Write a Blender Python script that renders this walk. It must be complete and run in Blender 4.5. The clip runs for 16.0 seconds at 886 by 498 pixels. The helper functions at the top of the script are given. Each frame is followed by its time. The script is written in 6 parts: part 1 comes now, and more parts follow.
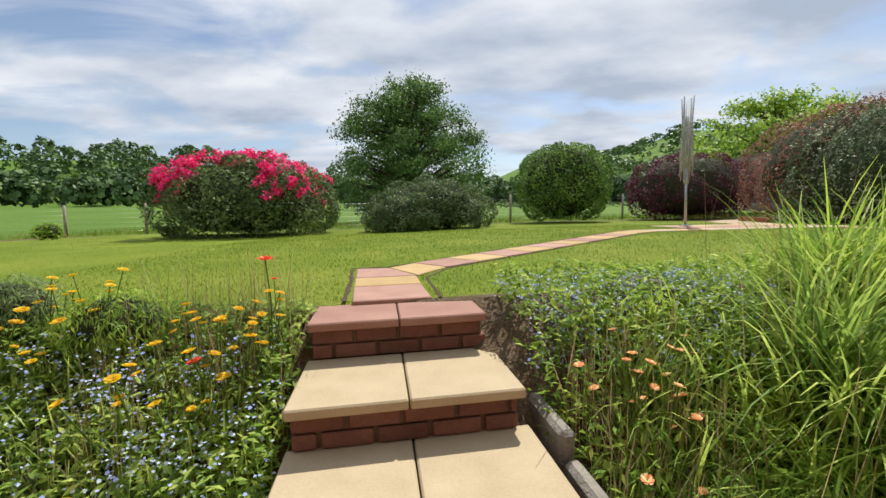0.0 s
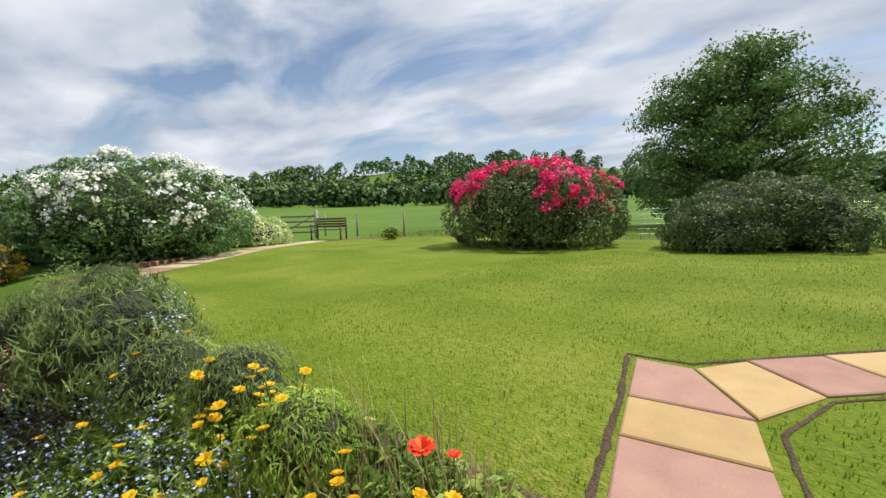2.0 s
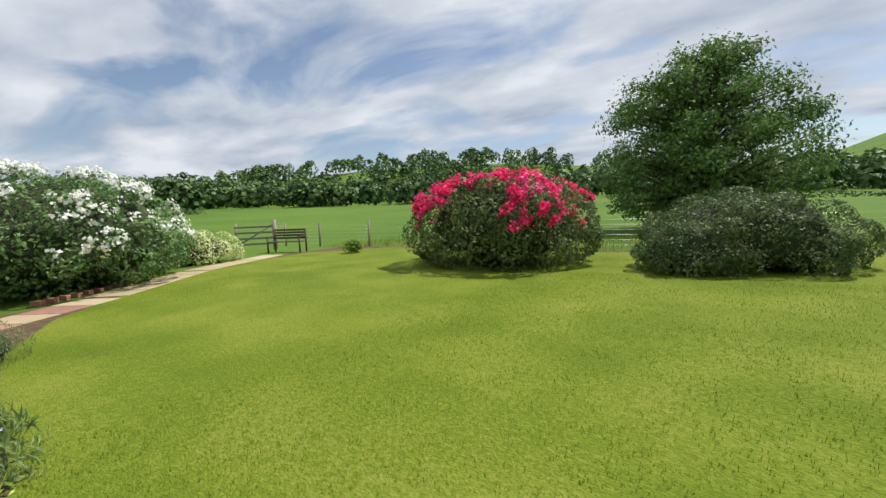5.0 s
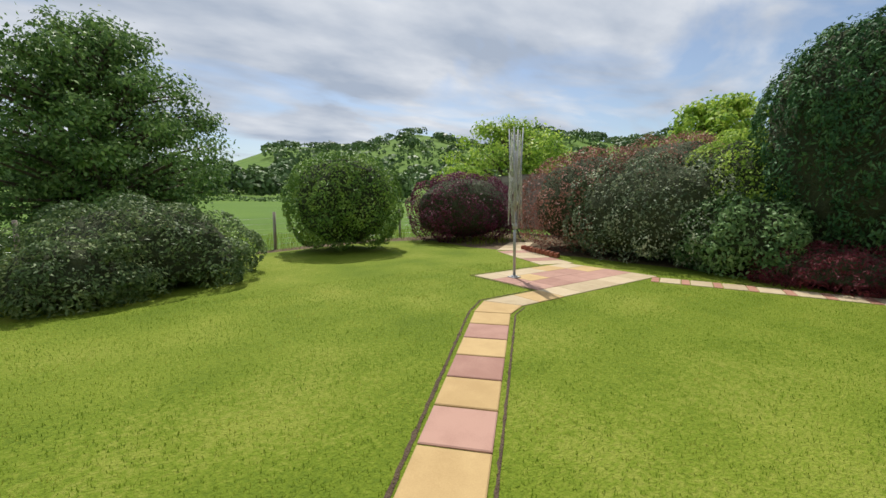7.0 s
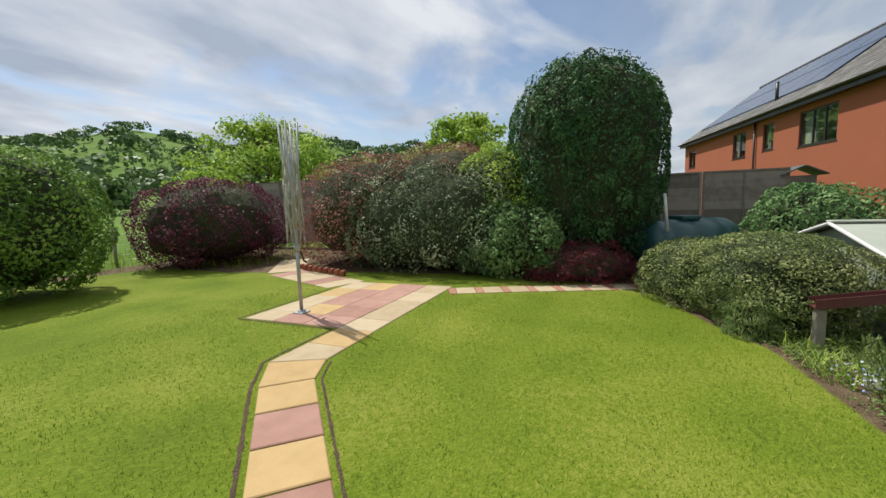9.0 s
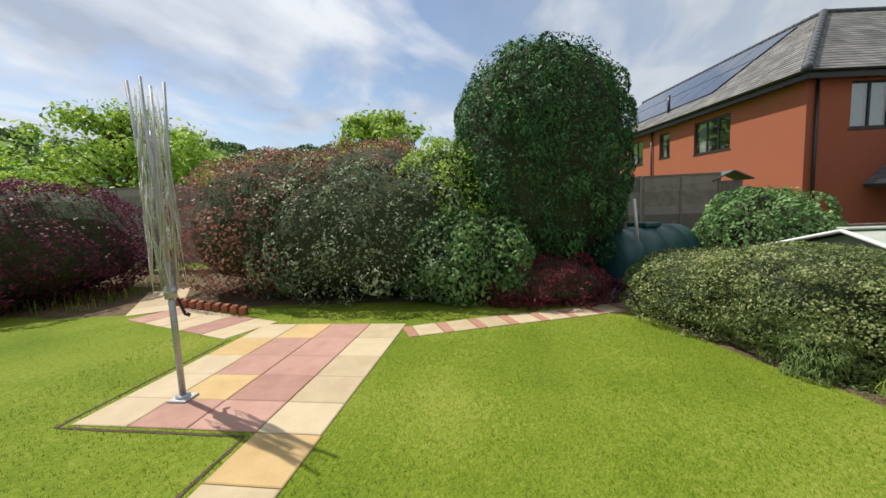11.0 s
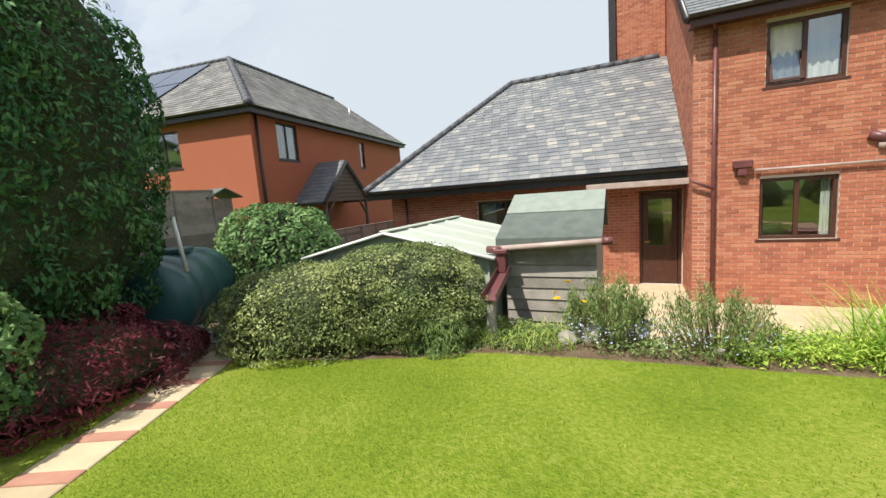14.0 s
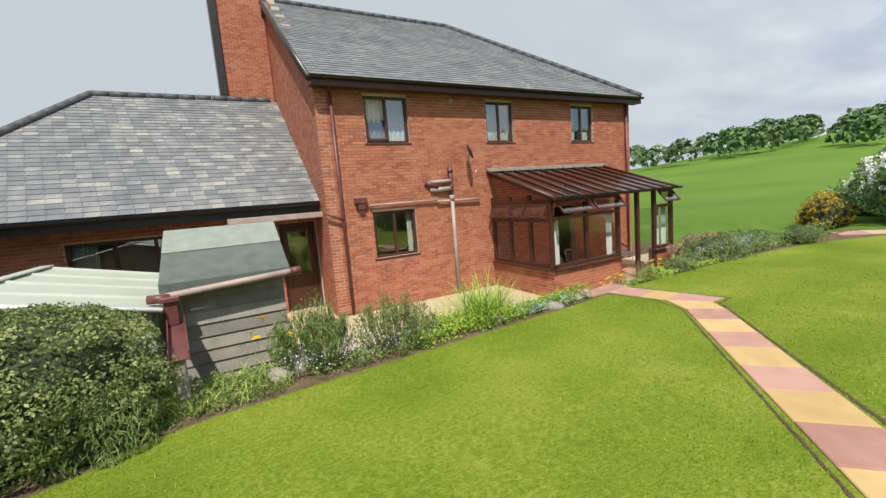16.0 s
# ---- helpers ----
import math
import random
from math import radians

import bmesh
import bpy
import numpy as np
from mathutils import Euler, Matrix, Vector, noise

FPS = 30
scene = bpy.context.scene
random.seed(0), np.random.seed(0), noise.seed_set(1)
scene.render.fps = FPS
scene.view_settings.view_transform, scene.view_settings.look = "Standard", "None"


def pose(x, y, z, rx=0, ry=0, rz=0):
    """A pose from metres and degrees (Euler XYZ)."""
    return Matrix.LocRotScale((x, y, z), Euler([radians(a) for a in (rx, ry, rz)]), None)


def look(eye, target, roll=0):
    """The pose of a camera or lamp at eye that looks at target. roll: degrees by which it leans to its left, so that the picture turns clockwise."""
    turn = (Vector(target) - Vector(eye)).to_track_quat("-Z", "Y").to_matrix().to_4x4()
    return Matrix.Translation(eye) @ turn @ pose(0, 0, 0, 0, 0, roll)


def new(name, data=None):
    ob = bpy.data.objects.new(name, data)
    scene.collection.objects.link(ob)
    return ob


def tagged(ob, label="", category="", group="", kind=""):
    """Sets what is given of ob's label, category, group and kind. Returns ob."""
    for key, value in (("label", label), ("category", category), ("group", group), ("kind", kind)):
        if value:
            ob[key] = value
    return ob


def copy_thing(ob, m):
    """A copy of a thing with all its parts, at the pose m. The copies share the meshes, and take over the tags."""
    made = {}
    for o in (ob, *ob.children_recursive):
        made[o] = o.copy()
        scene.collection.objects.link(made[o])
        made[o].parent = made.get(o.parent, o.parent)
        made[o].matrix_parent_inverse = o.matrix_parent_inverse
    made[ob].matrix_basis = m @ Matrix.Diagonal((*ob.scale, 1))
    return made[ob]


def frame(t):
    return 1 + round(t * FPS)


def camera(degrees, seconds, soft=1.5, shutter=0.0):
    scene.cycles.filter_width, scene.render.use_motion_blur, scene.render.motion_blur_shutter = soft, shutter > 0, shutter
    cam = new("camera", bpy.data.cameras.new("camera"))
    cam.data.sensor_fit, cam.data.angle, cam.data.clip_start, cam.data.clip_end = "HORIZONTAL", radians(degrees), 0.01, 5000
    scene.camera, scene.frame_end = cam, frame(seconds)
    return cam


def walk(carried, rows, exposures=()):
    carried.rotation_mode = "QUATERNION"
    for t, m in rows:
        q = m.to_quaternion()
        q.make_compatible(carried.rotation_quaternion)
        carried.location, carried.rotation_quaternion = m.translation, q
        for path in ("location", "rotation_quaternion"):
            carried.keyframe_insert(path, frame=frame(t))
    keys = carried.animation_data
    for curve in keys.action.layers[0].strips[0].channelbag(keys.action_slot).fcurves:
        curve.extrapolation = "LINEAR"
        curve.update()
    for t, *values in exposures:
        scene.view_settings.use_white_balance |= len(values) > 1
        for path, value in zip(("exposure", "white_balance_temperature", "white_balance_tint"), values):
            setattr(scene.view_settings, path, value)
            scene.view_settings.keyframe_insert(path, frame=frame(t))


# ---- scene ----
cam = camera(95.4, 16.0)
METRES, EYE, TILT, LEAN, TURN = 10.9, 1.5, 0.0, 0.0, 0.0
ROWS = [
    (0.0, 0.0, 0.0, 0.0, -0.14, -4.86, 1.63),
    (0.5, -0.005, 0.0304, -0.0022, 8.82, -6.09, 1.02),
    (1.0, -0.0131, 0.0676, 0.0113, 13.83, -6.12, 1.29),
    (1.5, -0.0136, 0.0937, 0.0179, 23.55, -5.36, 1.32),
    (2.0, -0.0172, 0.1144, 0.0362, 39.56, -4.46, 1.42),
    (2.5, -0.0274, 0.124, 0.0405, 52.46, -3.89, 1.14),
    (3.0, -0.0409, 0.1352, 0.0519, 59.64, -3.94, 0.94),
    (5.5, -0.0449, 0.2284, 0.0856, 21.04, -5.8, 2.39),
    (6.0, -0.0456, 0.265, 0.0925, 2.36, -6.7, 2.24),
    (6.5, -0.0323, 0.2883, 0.0938, -16.91, -6.99, 1.44),
    (7.0, -0.0108, 0.3165, 0.096, -35.27, -6.82, 0.45),
    (7.5, 0.0008, 0.3415, 0.0961, -51.72, -6.91, 0.17),
    (8.0, 0.0133, 0.3685, 0.1028, -62.15, -7.14, 0.91),
    (10.5, 0.1688, 0.517, 0.1088, -73.51, -5.97, 2.78),
    (11.0, 0.2029, 0.5466, 0.1124, -82.27, -6.32, 2.58),
    (11.5, 0.2449, 0.5617, 0.1063, -95.76, -6.28, 1.98),
    (12.0, 0.2806, 0.5756, 0.1068, -111.23, -5.93, 1.55),
    (12.5, 0.3105, 0.5915, 0.1095, -124.55, -5.7, 1.96),
    (13.0, 0.3459, 0.6106, 0.1061, -133.56, -6.31, 2.97),
    (13.5, 0.3727, 0.6228, 0.1073, -143.52, -7.22, 3.68),
    (14.0, 0.4023, 0.6357, 0.1098, -155.69, -7.67, 4.23),
    (14.5, 0.4332, 0.6299, 0.1075, -169.51, -7.48, 4.25),
    (15.0, 0.4565, 0.6255, 0.1108, -183.35, -7.03, 4.34),
    (15.5, 0.477, 0.6364, 0.1134, -196.6, -6.86, 4.47),
    (16.0, 0.4867, 0.6387, 0.1124, -208.56, -7.03, 4.65),
]
walk(cam, [(t, pose(0, 0, EYE, TILT, LEAN, TURN) @ pose(METRES * x, METRES * y, METRES * z, 90 + pitch, roll, yaw)) for t, x, y, z, yaw, pitch, roll in ROWS],
     [(0.0, 0.1), (1.0, 0.12), (3.0, 0.0), (6.0, -0.02), (8.0, -0.05), (11.0, 0.12), (13.0, 0.45), (14.5, 0.55), (16.0, 0.2)])

# ---- world, sun, exposure ----
SUN_AZ, SUN_EL = math.atan2(0.42, 0.9), radians(57)
world = bpy.data.worlds.new("world")
scene.world = world
world.use_nodes = True


def nodes_of(tree):
    tree.nodes.clear()
    return tree.nodes, tree.links


def build_world():
    n, l = nodes_of(world.node_tree)
    out, bg = n.new("ShaderNodeOutputWorld"), n.new("ShaderNodeBackground")
    sky = n.new("ShaderNodeTexSky")
    sky.sky_type, sky.sun_disc = "NISHITA", False
    sky.sun_elevation, sky.sun_rotation = SUN_EL, SUN_AZ
    bg.inputs["Strength"].default_value = 0.115
    tc, sep = n.new("ShaderNodeTexCoord"), n.new("ShaderNodeSeparateXYZ")
    l.new(tc.outputs["Generated"], sep.inputs[0])
    add = n.new("ShaderNodeMath")
    add.operation, add.inputs[1].default_value = "ADD", 0.16
    l.new(sep.outputs["Z"], add.inputs[0])
    div = n.new("ShaderNodeVectorMath")
    div.operation = "DIVIDE"
    comb = n.new("ShaderNodeCombineXYZ")
    for k in range(3):
        l.new(add.outputs[0], comb.inputs[k])
    l.new(tc.outputs["Generated"], div.inputs[0])
    l.new(comb.outputs[0], div.inputs[1])
    warp = n.new("ShaderNodeMapping")
    warp.inputs["Rotation"].default_value = (0, 0, 0.5)
    warp.inputs["Scale"].default_value = (0.8, 1.3, 1.0)
    warp.inputs["Location"].default_value = (3.1, 0.7, 0)
    l.new(div.outputs[0], warp.inputs[0])
    big, fine = n.new("ShaderNodeTexNoise"), n.new("ShaderNodeTexNoise")
    big.inputs["Scale"].default_value, big.inputs["Detail"].default_value = 1.15, 9
    big.inputs["Roughness"].default_value, big.inputs["Distortion"].default_value = 0.52, 0.5
    fine.inputs["Scale"].default_value, fine.inputs["Detail"].default_value = 1.9, 8
    l.new(warp.outputs[0], big.inputs["Vector"])
    l.new(warp.outputs[0], fine.inputs["Vector"])
    ramp = n.new("ShaderNodeValToRGB")
    ramp.color_ramp.elements[0].position, ramp.color_ramp.elements[1].position = 0.39, 0.53
    ramp.color_ramp.elements[0].color = (0.04, 0.04, 0.04, 1)
    l.new(big.outputs["Fac"], ramp.inputs[0])
    shade = n.new("ShaderNodeValToRGB")
    shade.color_ramp.elements[0].position, shade.color_ramp.elements[1].position = 0.34, 0.66
    shade.color_ramp.elements[0].color = (3.6, 4.2, 5.2, 1)
    shade.color_ramp.elements[1].color = (6.8, 7.1, 7.6, 1)
    l.new(fine.outputs["Fac"], shade.inputs[0])
    mix = n.new("ShaderNodeMix")
    mix.data_type = "RGBA"
    # a thicker, even veil of cloud over the southern half
    veil = n.new("ShaderNodeMapRange")
    veil.inputs["From Min"].default_value, veil.inputs["From Max"].default_value = 0.15, -0.75
    l.new(sep.outputs["Y"], veil.inputs["Value"])
    cover = n.new("ShaderNodeMath")
    cover.operation, cover.use_clamp = "ADD", True
    l.new(ramp.outputs[0], cover.inputs[0])
    l.new(veil.outputs[0], cover.inputs[1])
    even = n.new("ShaderNodeMix")
    even.data_type = "RGBA"
    even.inputs["B"].default_value = (4.3, 4.75, 5.15, 1)
    l.new(veil.outputs[0], even.inputs["Factor"])
    l.new(shade.outputs[0], even.inputs["A"])
    l.new(cover.outputs[0], mix.inputs["Factor"])
    l.new(sky.outputs[0], mix.inputs["A"])
    l.new(even.outputs["Result"], mix.inputs["B"])
    l.new(mix.outputs["Result"], bg.inputs[0])
    l.new(bg.outputs[0], out.inputs[0])


build_world()
sun = new("sun", bpy.data.lights.new("sun", "SUN"))
sun.data.energy, sun.data.angle, sun.data.color = 4.6, radians(0.6), (1.0, 0.95, 0.86)
sun.matrix_world = look((math.sin(SUN_AZ) * 60 * math.cos(SUN_EL), math.cos(SUN_AZ) * 60 * math.cos(SUN_EL), 60 * math.sin(SUN_EL)), (0, 0, 0))

# ---- materials ----
rng = np.random.default_rng(7)


def material(name, colours, scale=6.0, rough=0.8, bump=0.2, fine=60.0, metal=0.0, per_object=0.0, per_face=False, depth=0.01, translucent=0.0, spread=0.2):
    """Two or three colours mixed by noise at two sizes, with fine relief."""
    m = bpy.data.materials.new(name)
    m.use_nodes = True
    n, l = nodes_of(m.node_tree)
    out, bs = n.new("ShaderNodeOutputMaterial"), n.new("ShaderNodeBsdfPrincipled")
    geo = n.new("ShaderNodeNewGeometry")
    a, b = n.new("ShaderNodeTexNoise"), n.new("ShaderNodeTexNoise")
    a.inputs["Scale"].default_value, b.inputs["Scale"].default_value = scale, fine
    a.inputs["Detail"].default_value, b.inputs["Detail"].default_value = 4, 3
    l.new(geo.outputs["Position"], a.inputs["Vector"])
    l.new(geo.outputs["Position"], b.inputs["Vector"])
    s = n.new("ShaderNodeMath")
    s.operation, s.inputs[1].default_value = "MULTIPLY_ADD", 0.62
    t = n.new("ShaderNodeMath")
    t.operation, t.inputs[1].default_value = "MULTIPLY", 0.38
    l.new(b.outputs["Fac"], t.inputs[0])
    l.new(a.outputs["Fac"], s.inputs[0])
    l.new(t.outputs[0], s.inputs[2])
    fac = s.outputs[0]
    if per_object or per_face:
        if per_face:
            src = n.new("ShaderNodeAttribute")
            src.attribute_name = "tone"
            val, amount = src.outputs["Fac"], 0.42
        else:
            src = n.new("ShaderNodeObjectInfo")
            val, amount = src.outputs["Random"], per_object
        c = n.new("ShaderNodeMath")
        c.operation, c.inputs[1].default_value = "SUBTRACT", 0.5
        l.new(val, c.inputs[0])
        d = n.new("ShaderNodeMath")
        d.operation, d.inputs[1].default_value = "MULTIPLY_ADD", amount
        l.new(c.outputs[0], d.inputs[0])
        l.new(fac, d.inputs[2])
        fac = d.outputs[0]
    ramp = n.new("ShaderNodeValToRGB")
    el = ramp.color_ramp.elements
    el[0].position, el[1].position = 0.5 - spread, 0.5 + spread
    el[0].color, el[1].color = (*colours[0], 1), (*colours[-1], 1)
    if len(colours) > 2:
        el.new(0.5).color = (*colours[1], 1)
    l.new(fac, ramp.inputs[0])
    l.new(ramp.outputs[0], bs.inputs["Base Color"])
    bs.inputs["Roughness"].default_value, bs.inputs["Metallic"].default_value = rough, metal
    bs.inputs["Specular IOR Level"].default_value = 0.15 if translucent else 0.45
    if bump:
        bp = n.new("ShaderNodeBump")
        bp.inputs["Strength"].default_value, bp.inputs["Distance"].default_value = bump, depth
        l.new(b.outputs["Fac"], bp.inputs["Height"])
        l.new(bp.outputs[0], bs.inputs["Normal"])
    if translucent:
        tr, mx = n.new("ShaderNodeBsdfTranslucent"), n.new("ShaderNodeMixShader")
        l.new(ramp.outputs[0], tr.inputs["Color"])
        mx.inputs[0].default_value = translucent
        l.new(bs.outputs[0], mx.inputs[1])
        l.new(tr.outputs[0], mx.inputs[2])
        l.new(mx.outputs[0], out.inputs[0])
    else:
        l.new(bs.outputs[0], out.inputs[0])
    return m


def leaf_material(name, *colours, rough=0.5, tr=0.25):
    return material(name, [tuple(min(1.0, v * 2.25) for v in c) for c in colours], scale=1.6, rough=max(rough, 0.5), bump=0, fine=25, per_face=True, translucent=tr)


def glass_material(name, tint, ior, rough=0.02):
    m = bpy.data.materials.new(name)
    m.use_nodes = True
    n, l = nodes_of(m.node_tree)
    out, mx = n.new("ShaderNodeOutputMaterial"), n.new("ShaderNodeMixShader")
    tr, gl, fr = n.new("ShaderNodeBsdfTransparent"), n.new("ShaderNodeBsdfGlossy"), n.new("ShaderNodeLayerWeight")
    tr.inputs[0].default_value = (*tint, 1)
    gl.inputs["Roughness"].default_value = rough
    fr.inputs["Blend"].default_value = 0.5
    base = ((ior - 1) / (ior + 1)) ** 2
    pw, ma = n.new("ShaderNodeMath"), n.new("ShaderNodeMath")
    pw.operation, pw.inputs[1].default_value = "POWER", 4.0
    ma.operation, ma.inputs[1].default_value, ma.inputs[2].default_value = "MULTIPLY_ADD", 1 - base, base
    l.new(fr.outputs["Facing"], pw.inputs[0])
    l.new(pw.outputs[0], ma.inputs[0])
    l.new(ma.outputs[0], mx.inputs[0])
    l.new(tr.outputs[0], mx.inputs[1])
    l.new(gl.outputs[0], mx.inputs[2])
    l.new(mx.outputs[0], out.inputs[0])
    return m


M_BRICK = material("brick", [(0.27, 0.085, 0.05), (0.40, 0.135, 0.072), (0.47, 0.20, 0.115)], scale=5, rough=0.85, bump=0.5, fine=90, spread=0.3, per_object=0.42)
M_BRICKS = material("brick_field", [(0.27, 0.085, 0.05), (0.40, 0.135, 0.072), (0.47, 0.20, 0.115)], scale=5, rough=0.85, bump=0.5, fine=90, spread=0.3, per_face=True)
M_NBRICK = material("smooth_orange_brick", [(0.36, 0.105, 0.052), (0.42, 0.125, 0.062)], scale=0.7, rough=0.85, bump=0.3, fine=50, per_face=True)
M_OLDBRICK = material("dark_old_brick", [(0.12, 0.055, 0.04), (0.20, 0.09, 0.065), (0.27, 0.13, 0.095)], scale=7, rough=0.9, bump=0.5, fine=90, per_object=0.3, spread=0.3)
M_DAMP = material("dirty_mortar", [(0.13, 0.085, 0.06), (0.22, 0.15, 0.11)], scale=9, rough=0.95)
M_MORTAR = material("mortar", [(0.46, 0.38, 0.30), (0.60, 0.51, 0.42)], scale=3, rough=0.95)
M_SLATE = material("slate", [(0.12, 0.13, 0.14), (0.17, 0.178, 0.185), (0.24, 0.24, 0.235)], scale=1.3, rough=0.55, bump=0.4, fine=40, per_face=True)
M_WSLATE = material("lichened_slate", [(0.12, 0.13, 0.14), (0.18, 0.188, 0.195), (0.34, 0.325, 0.285)], scale=2.2, rough=0.6, bump=0.4, fine=40, per_face=True)
M_NSLATE = material("weathered_slate", [(0.10, 0.095, 0.09), (0.17, 0.165, 0.155), (0.25, 0.24, 0.22)], scale=1.3, rough=0.75, bump=0.4, fine=40, per_face=True)
M_RIDGE = material("ridge_tile", [(0.05, 0.055, 0.06), (0.10, 0.10, 0.11)], rough=0.6)
M_BROWN = material("brown_stained_timber", [(0.045, 0.018, 0.012), (0.085, 0.032, 0.02)], scale=9, rough=0.4, bump=0.15)
M_BLACK = material("dark_gutter_plastic", [(0.018, 0.014, 0.013), (0.035, 0.028, 0.026)], rough=0.35, bump=0.05)
M_PIPE = material("grey_brown_pipe", [(0.30, 0.22, 0.19), (0.46, 0.37, 0.32)], scale=5, rough=0.5)
M_RED = material("maroon_plastic", [(0.10, 0.035, 0.035), (0.17, 0.06, 0.055)], scale=6, rough=0.4)
M_WHITE = material("white_paint", [(0.66, 0.66, 0.62), (0.80, 0.80, 0.77)], scale=4, rough=0.5, bump=0.08)
M_PLASTER = material("room_plaster", [(0.55, 0.50, 0.42), (0.66, 0.61, 0.53)], rough=0.9)
M_GLASS = glass_material("window_glass", (0.80, 0.85, 0.84), 2.6)
M_PANE = glass_material("conservatory_glass", (0.93, 0.95, 0.95), 1.7)
M_ROOFPANE = glass_material("bronze_roof_sheet", (0.46, 0.27, 0.21), 1.6, 0.15)
M_CURTAIN = material("pale_curtain", [(0.60, 0.58, 0.54), (0.76, 0.74, 0.70)], scale=8, rough=0.9)
M_PINKSLAB = material("pink_slab", [(0.32, 0.17, 0.13), (0.45, 0.265, 0.205)], scale=5, rough=0.85, bump=0.35, fine=110, per_object=0.35, depth=0.004)
M_BUFF = material("buff_slab", [(0.42, 0.28, 0.12), (0.54, 0.38, 0.175)], scale=5, rough=0.85, bump=0.35, fine=110, per_object=0.35, depth=0.004)
M_CREAM = material("cream_slab", [(0.41, 0.32, 0.195), (0.53, 0.43, 0.28)], scale=5, rough=0.85, bump=0.35, fine=110, per_object=0.35, depth=0.004)
M_TERRA = material("terracotta_slab", [(0.32, 0.15, 0.10), (0.44, 0.23, 0.16)], scale=5, rough=0.85, bump=0.3, fine=110, per_object=0.3, depth=0.004)
M_SOIL = material("dry_soil", [(0.065, 0.042, 0.026), (0.14, 0.095, 0.06)], scale=9, rough=1.0, bump=0.9, fine=70, depth=0.03)
M_STONE = material("grey_stone", [(0.20, 0.18, 0.15), (0.36, 0.33, 0.28)], scale=10, rough=0.95, bump=0.7)
M_BARK = material("bark", [(0.07, 0.05, 0.035), (0.15, 0.115, 0.085)], scale=8, rough=0.95, bump=0.8)
# twig colour with the shade inside shrubs painted in, for their solid cores
M_TWIG_SHADE = material("shaded_inner_twigs", [(0.028, 0.04, 0.016), (0.07, 0.085, 0.036)], scale=9, rough=1.0, bump=1.0, fine=30, depth=0.05)
M_WOOD = material("weathered_timber", [(0.20, 0.18, 0.15), (0.34, 0.31, 0.265)], scale=7, rough=0.85, bump=0.5, per_object=0.4)
M_BENCH = material("dark_bench_timber", [(0.07, 0.045, 0.03), (0.13, 0.085, 0.06)], scale=10, rough=0.7)
M_FENCE = material("grey_fence_board", [(0.20, 0.175, 0.145), (0.36, 0.32, 0.27)], scale=7, rough=0.9, bump=0.5, per_object=0.5)
M_FELT = material("green_grey_felt", [(0.075, 0.09, 0.08), (0.13, 0.15, 0.13)], scale=6, rough=0.95, bump=0.4)
M_SHEET = material("pale_green_sheet", [(0.36, 0.40, 0.33), (0.46, 0.49, 0.41)], scale=3, rough=0.5, bump=0.05)
M_SAGE = material("sage_wall", [(0.34, 0.40, 0.32), (0.43, 0.49, 0.40)], scale=3, rough=0.6, bump=0.05)
M_TANK = material("dark_green_plastic", [(0.02, 0.075, 0.075), (0.035, 0.10, 0.10)], scale=2, rough=0.38, bump=0.05)
M_STEEL = material("galvanised_steel", [(0.36, 0.37, 0.38), (0.52, 0.53, 0.54)], scale=20, rough=0.45, metal=0.6, bump=0.05)
M_LINE = material("pale_line", [(0.55, 0.55, 0.5), (0.7, 0.7, 0.64)], rough=0.7)
M_SOLAR = material("solar_cell", [(0.012, 0.02, 0.05), (0.025, 0.04, 0.085)], rough=0.08, bump=0)

L_GRASS = material("grass_blade", [(0.12, 0.20, 0.013), (0.20, 0.30, 0.018), (0.42, 0.43, 0.075)], scale=2.0, rough=0.6, bump=0, fine=5, per_object=0.0, translucent=0.25, spread=0.12)
L_RHODO = leaf_material("rhododendron_leaf", (0.03, 0.05, 0.018), (0.06, 0.09, 0.03), (0.12, 0.15, 0.06), rough=0.45)
L_PINK = leaf_material("pink_petal", (0.40, 0.01, 0.06), (0.50, 0.022, 0.11), (0.56, 0.06, 0.19), tr=0.35)
L_DARK = leaf_material("dark_evergreen_leaf", (0.03, 0.052, 0.02), (0.058, 0.09, 0.034), (0.125, 0.155, 0.065), rough=0.5)
L_ROUND = leaf_material("bright_shrub_leaf", (0.035, 0.075, 0.018), (0.075, 0.135, 0.025), (0.15, 0.215, 0.045))
L_TREE = leaf_material("tree_leaf", (0.032, 0.065, 0.02), (0.062, 0.11, 0.03), (0.11, 0.165, 0.05))
L_PURPLE = leaf_material("purple_leaf", (0.03, 0.009, 0.016), (0.062, 0.015, 0.03), (0.105, 0.028, 0.045))
L_MAROON = leaf_material("maroon_leaf", (0.03, 0.007, 0.009), (0.06, 0.012, 0.016), (0.095, 0.02, 0.025))
L_RUSSET = leaf_material("russet_leaf", (0.06, 0.04, 0.026), (0.13, 0.06, 0.045), (0.24, 0.11, 0.085))
L_GREY = leaf_material("grey_green_leaf", (0.03, 0.05, 0.025), (0.07, 0.095, 0.05), (0.22, 0.24, 0.16))
L_LIME = leaf_material("lime_leaf", (0.07, 0.13, 0.02), (0.14, 0.21, 0.03), (0.26, 0.32, 0.06), tr=0.4)
L_CYP = leaf_material("cypress_spray", (0.014, 0.042, 0.017), (0.03, 0.075, 0.026), (0.06, 0.115, 0.038), rough=0.6, tr=0.1)
L_BOX = leaf_material("hedge_leaf", (0.04, 0.06, 0.022), (0.085, 0.11, 0.035), (0.20, 0.21, 0.09))
L_VIB = leaf_material("viburnum_leaf", (0.03, 0.065, 0.022), (0.065, 0.12, 0.04), (0.12, 0.18, 0.07))
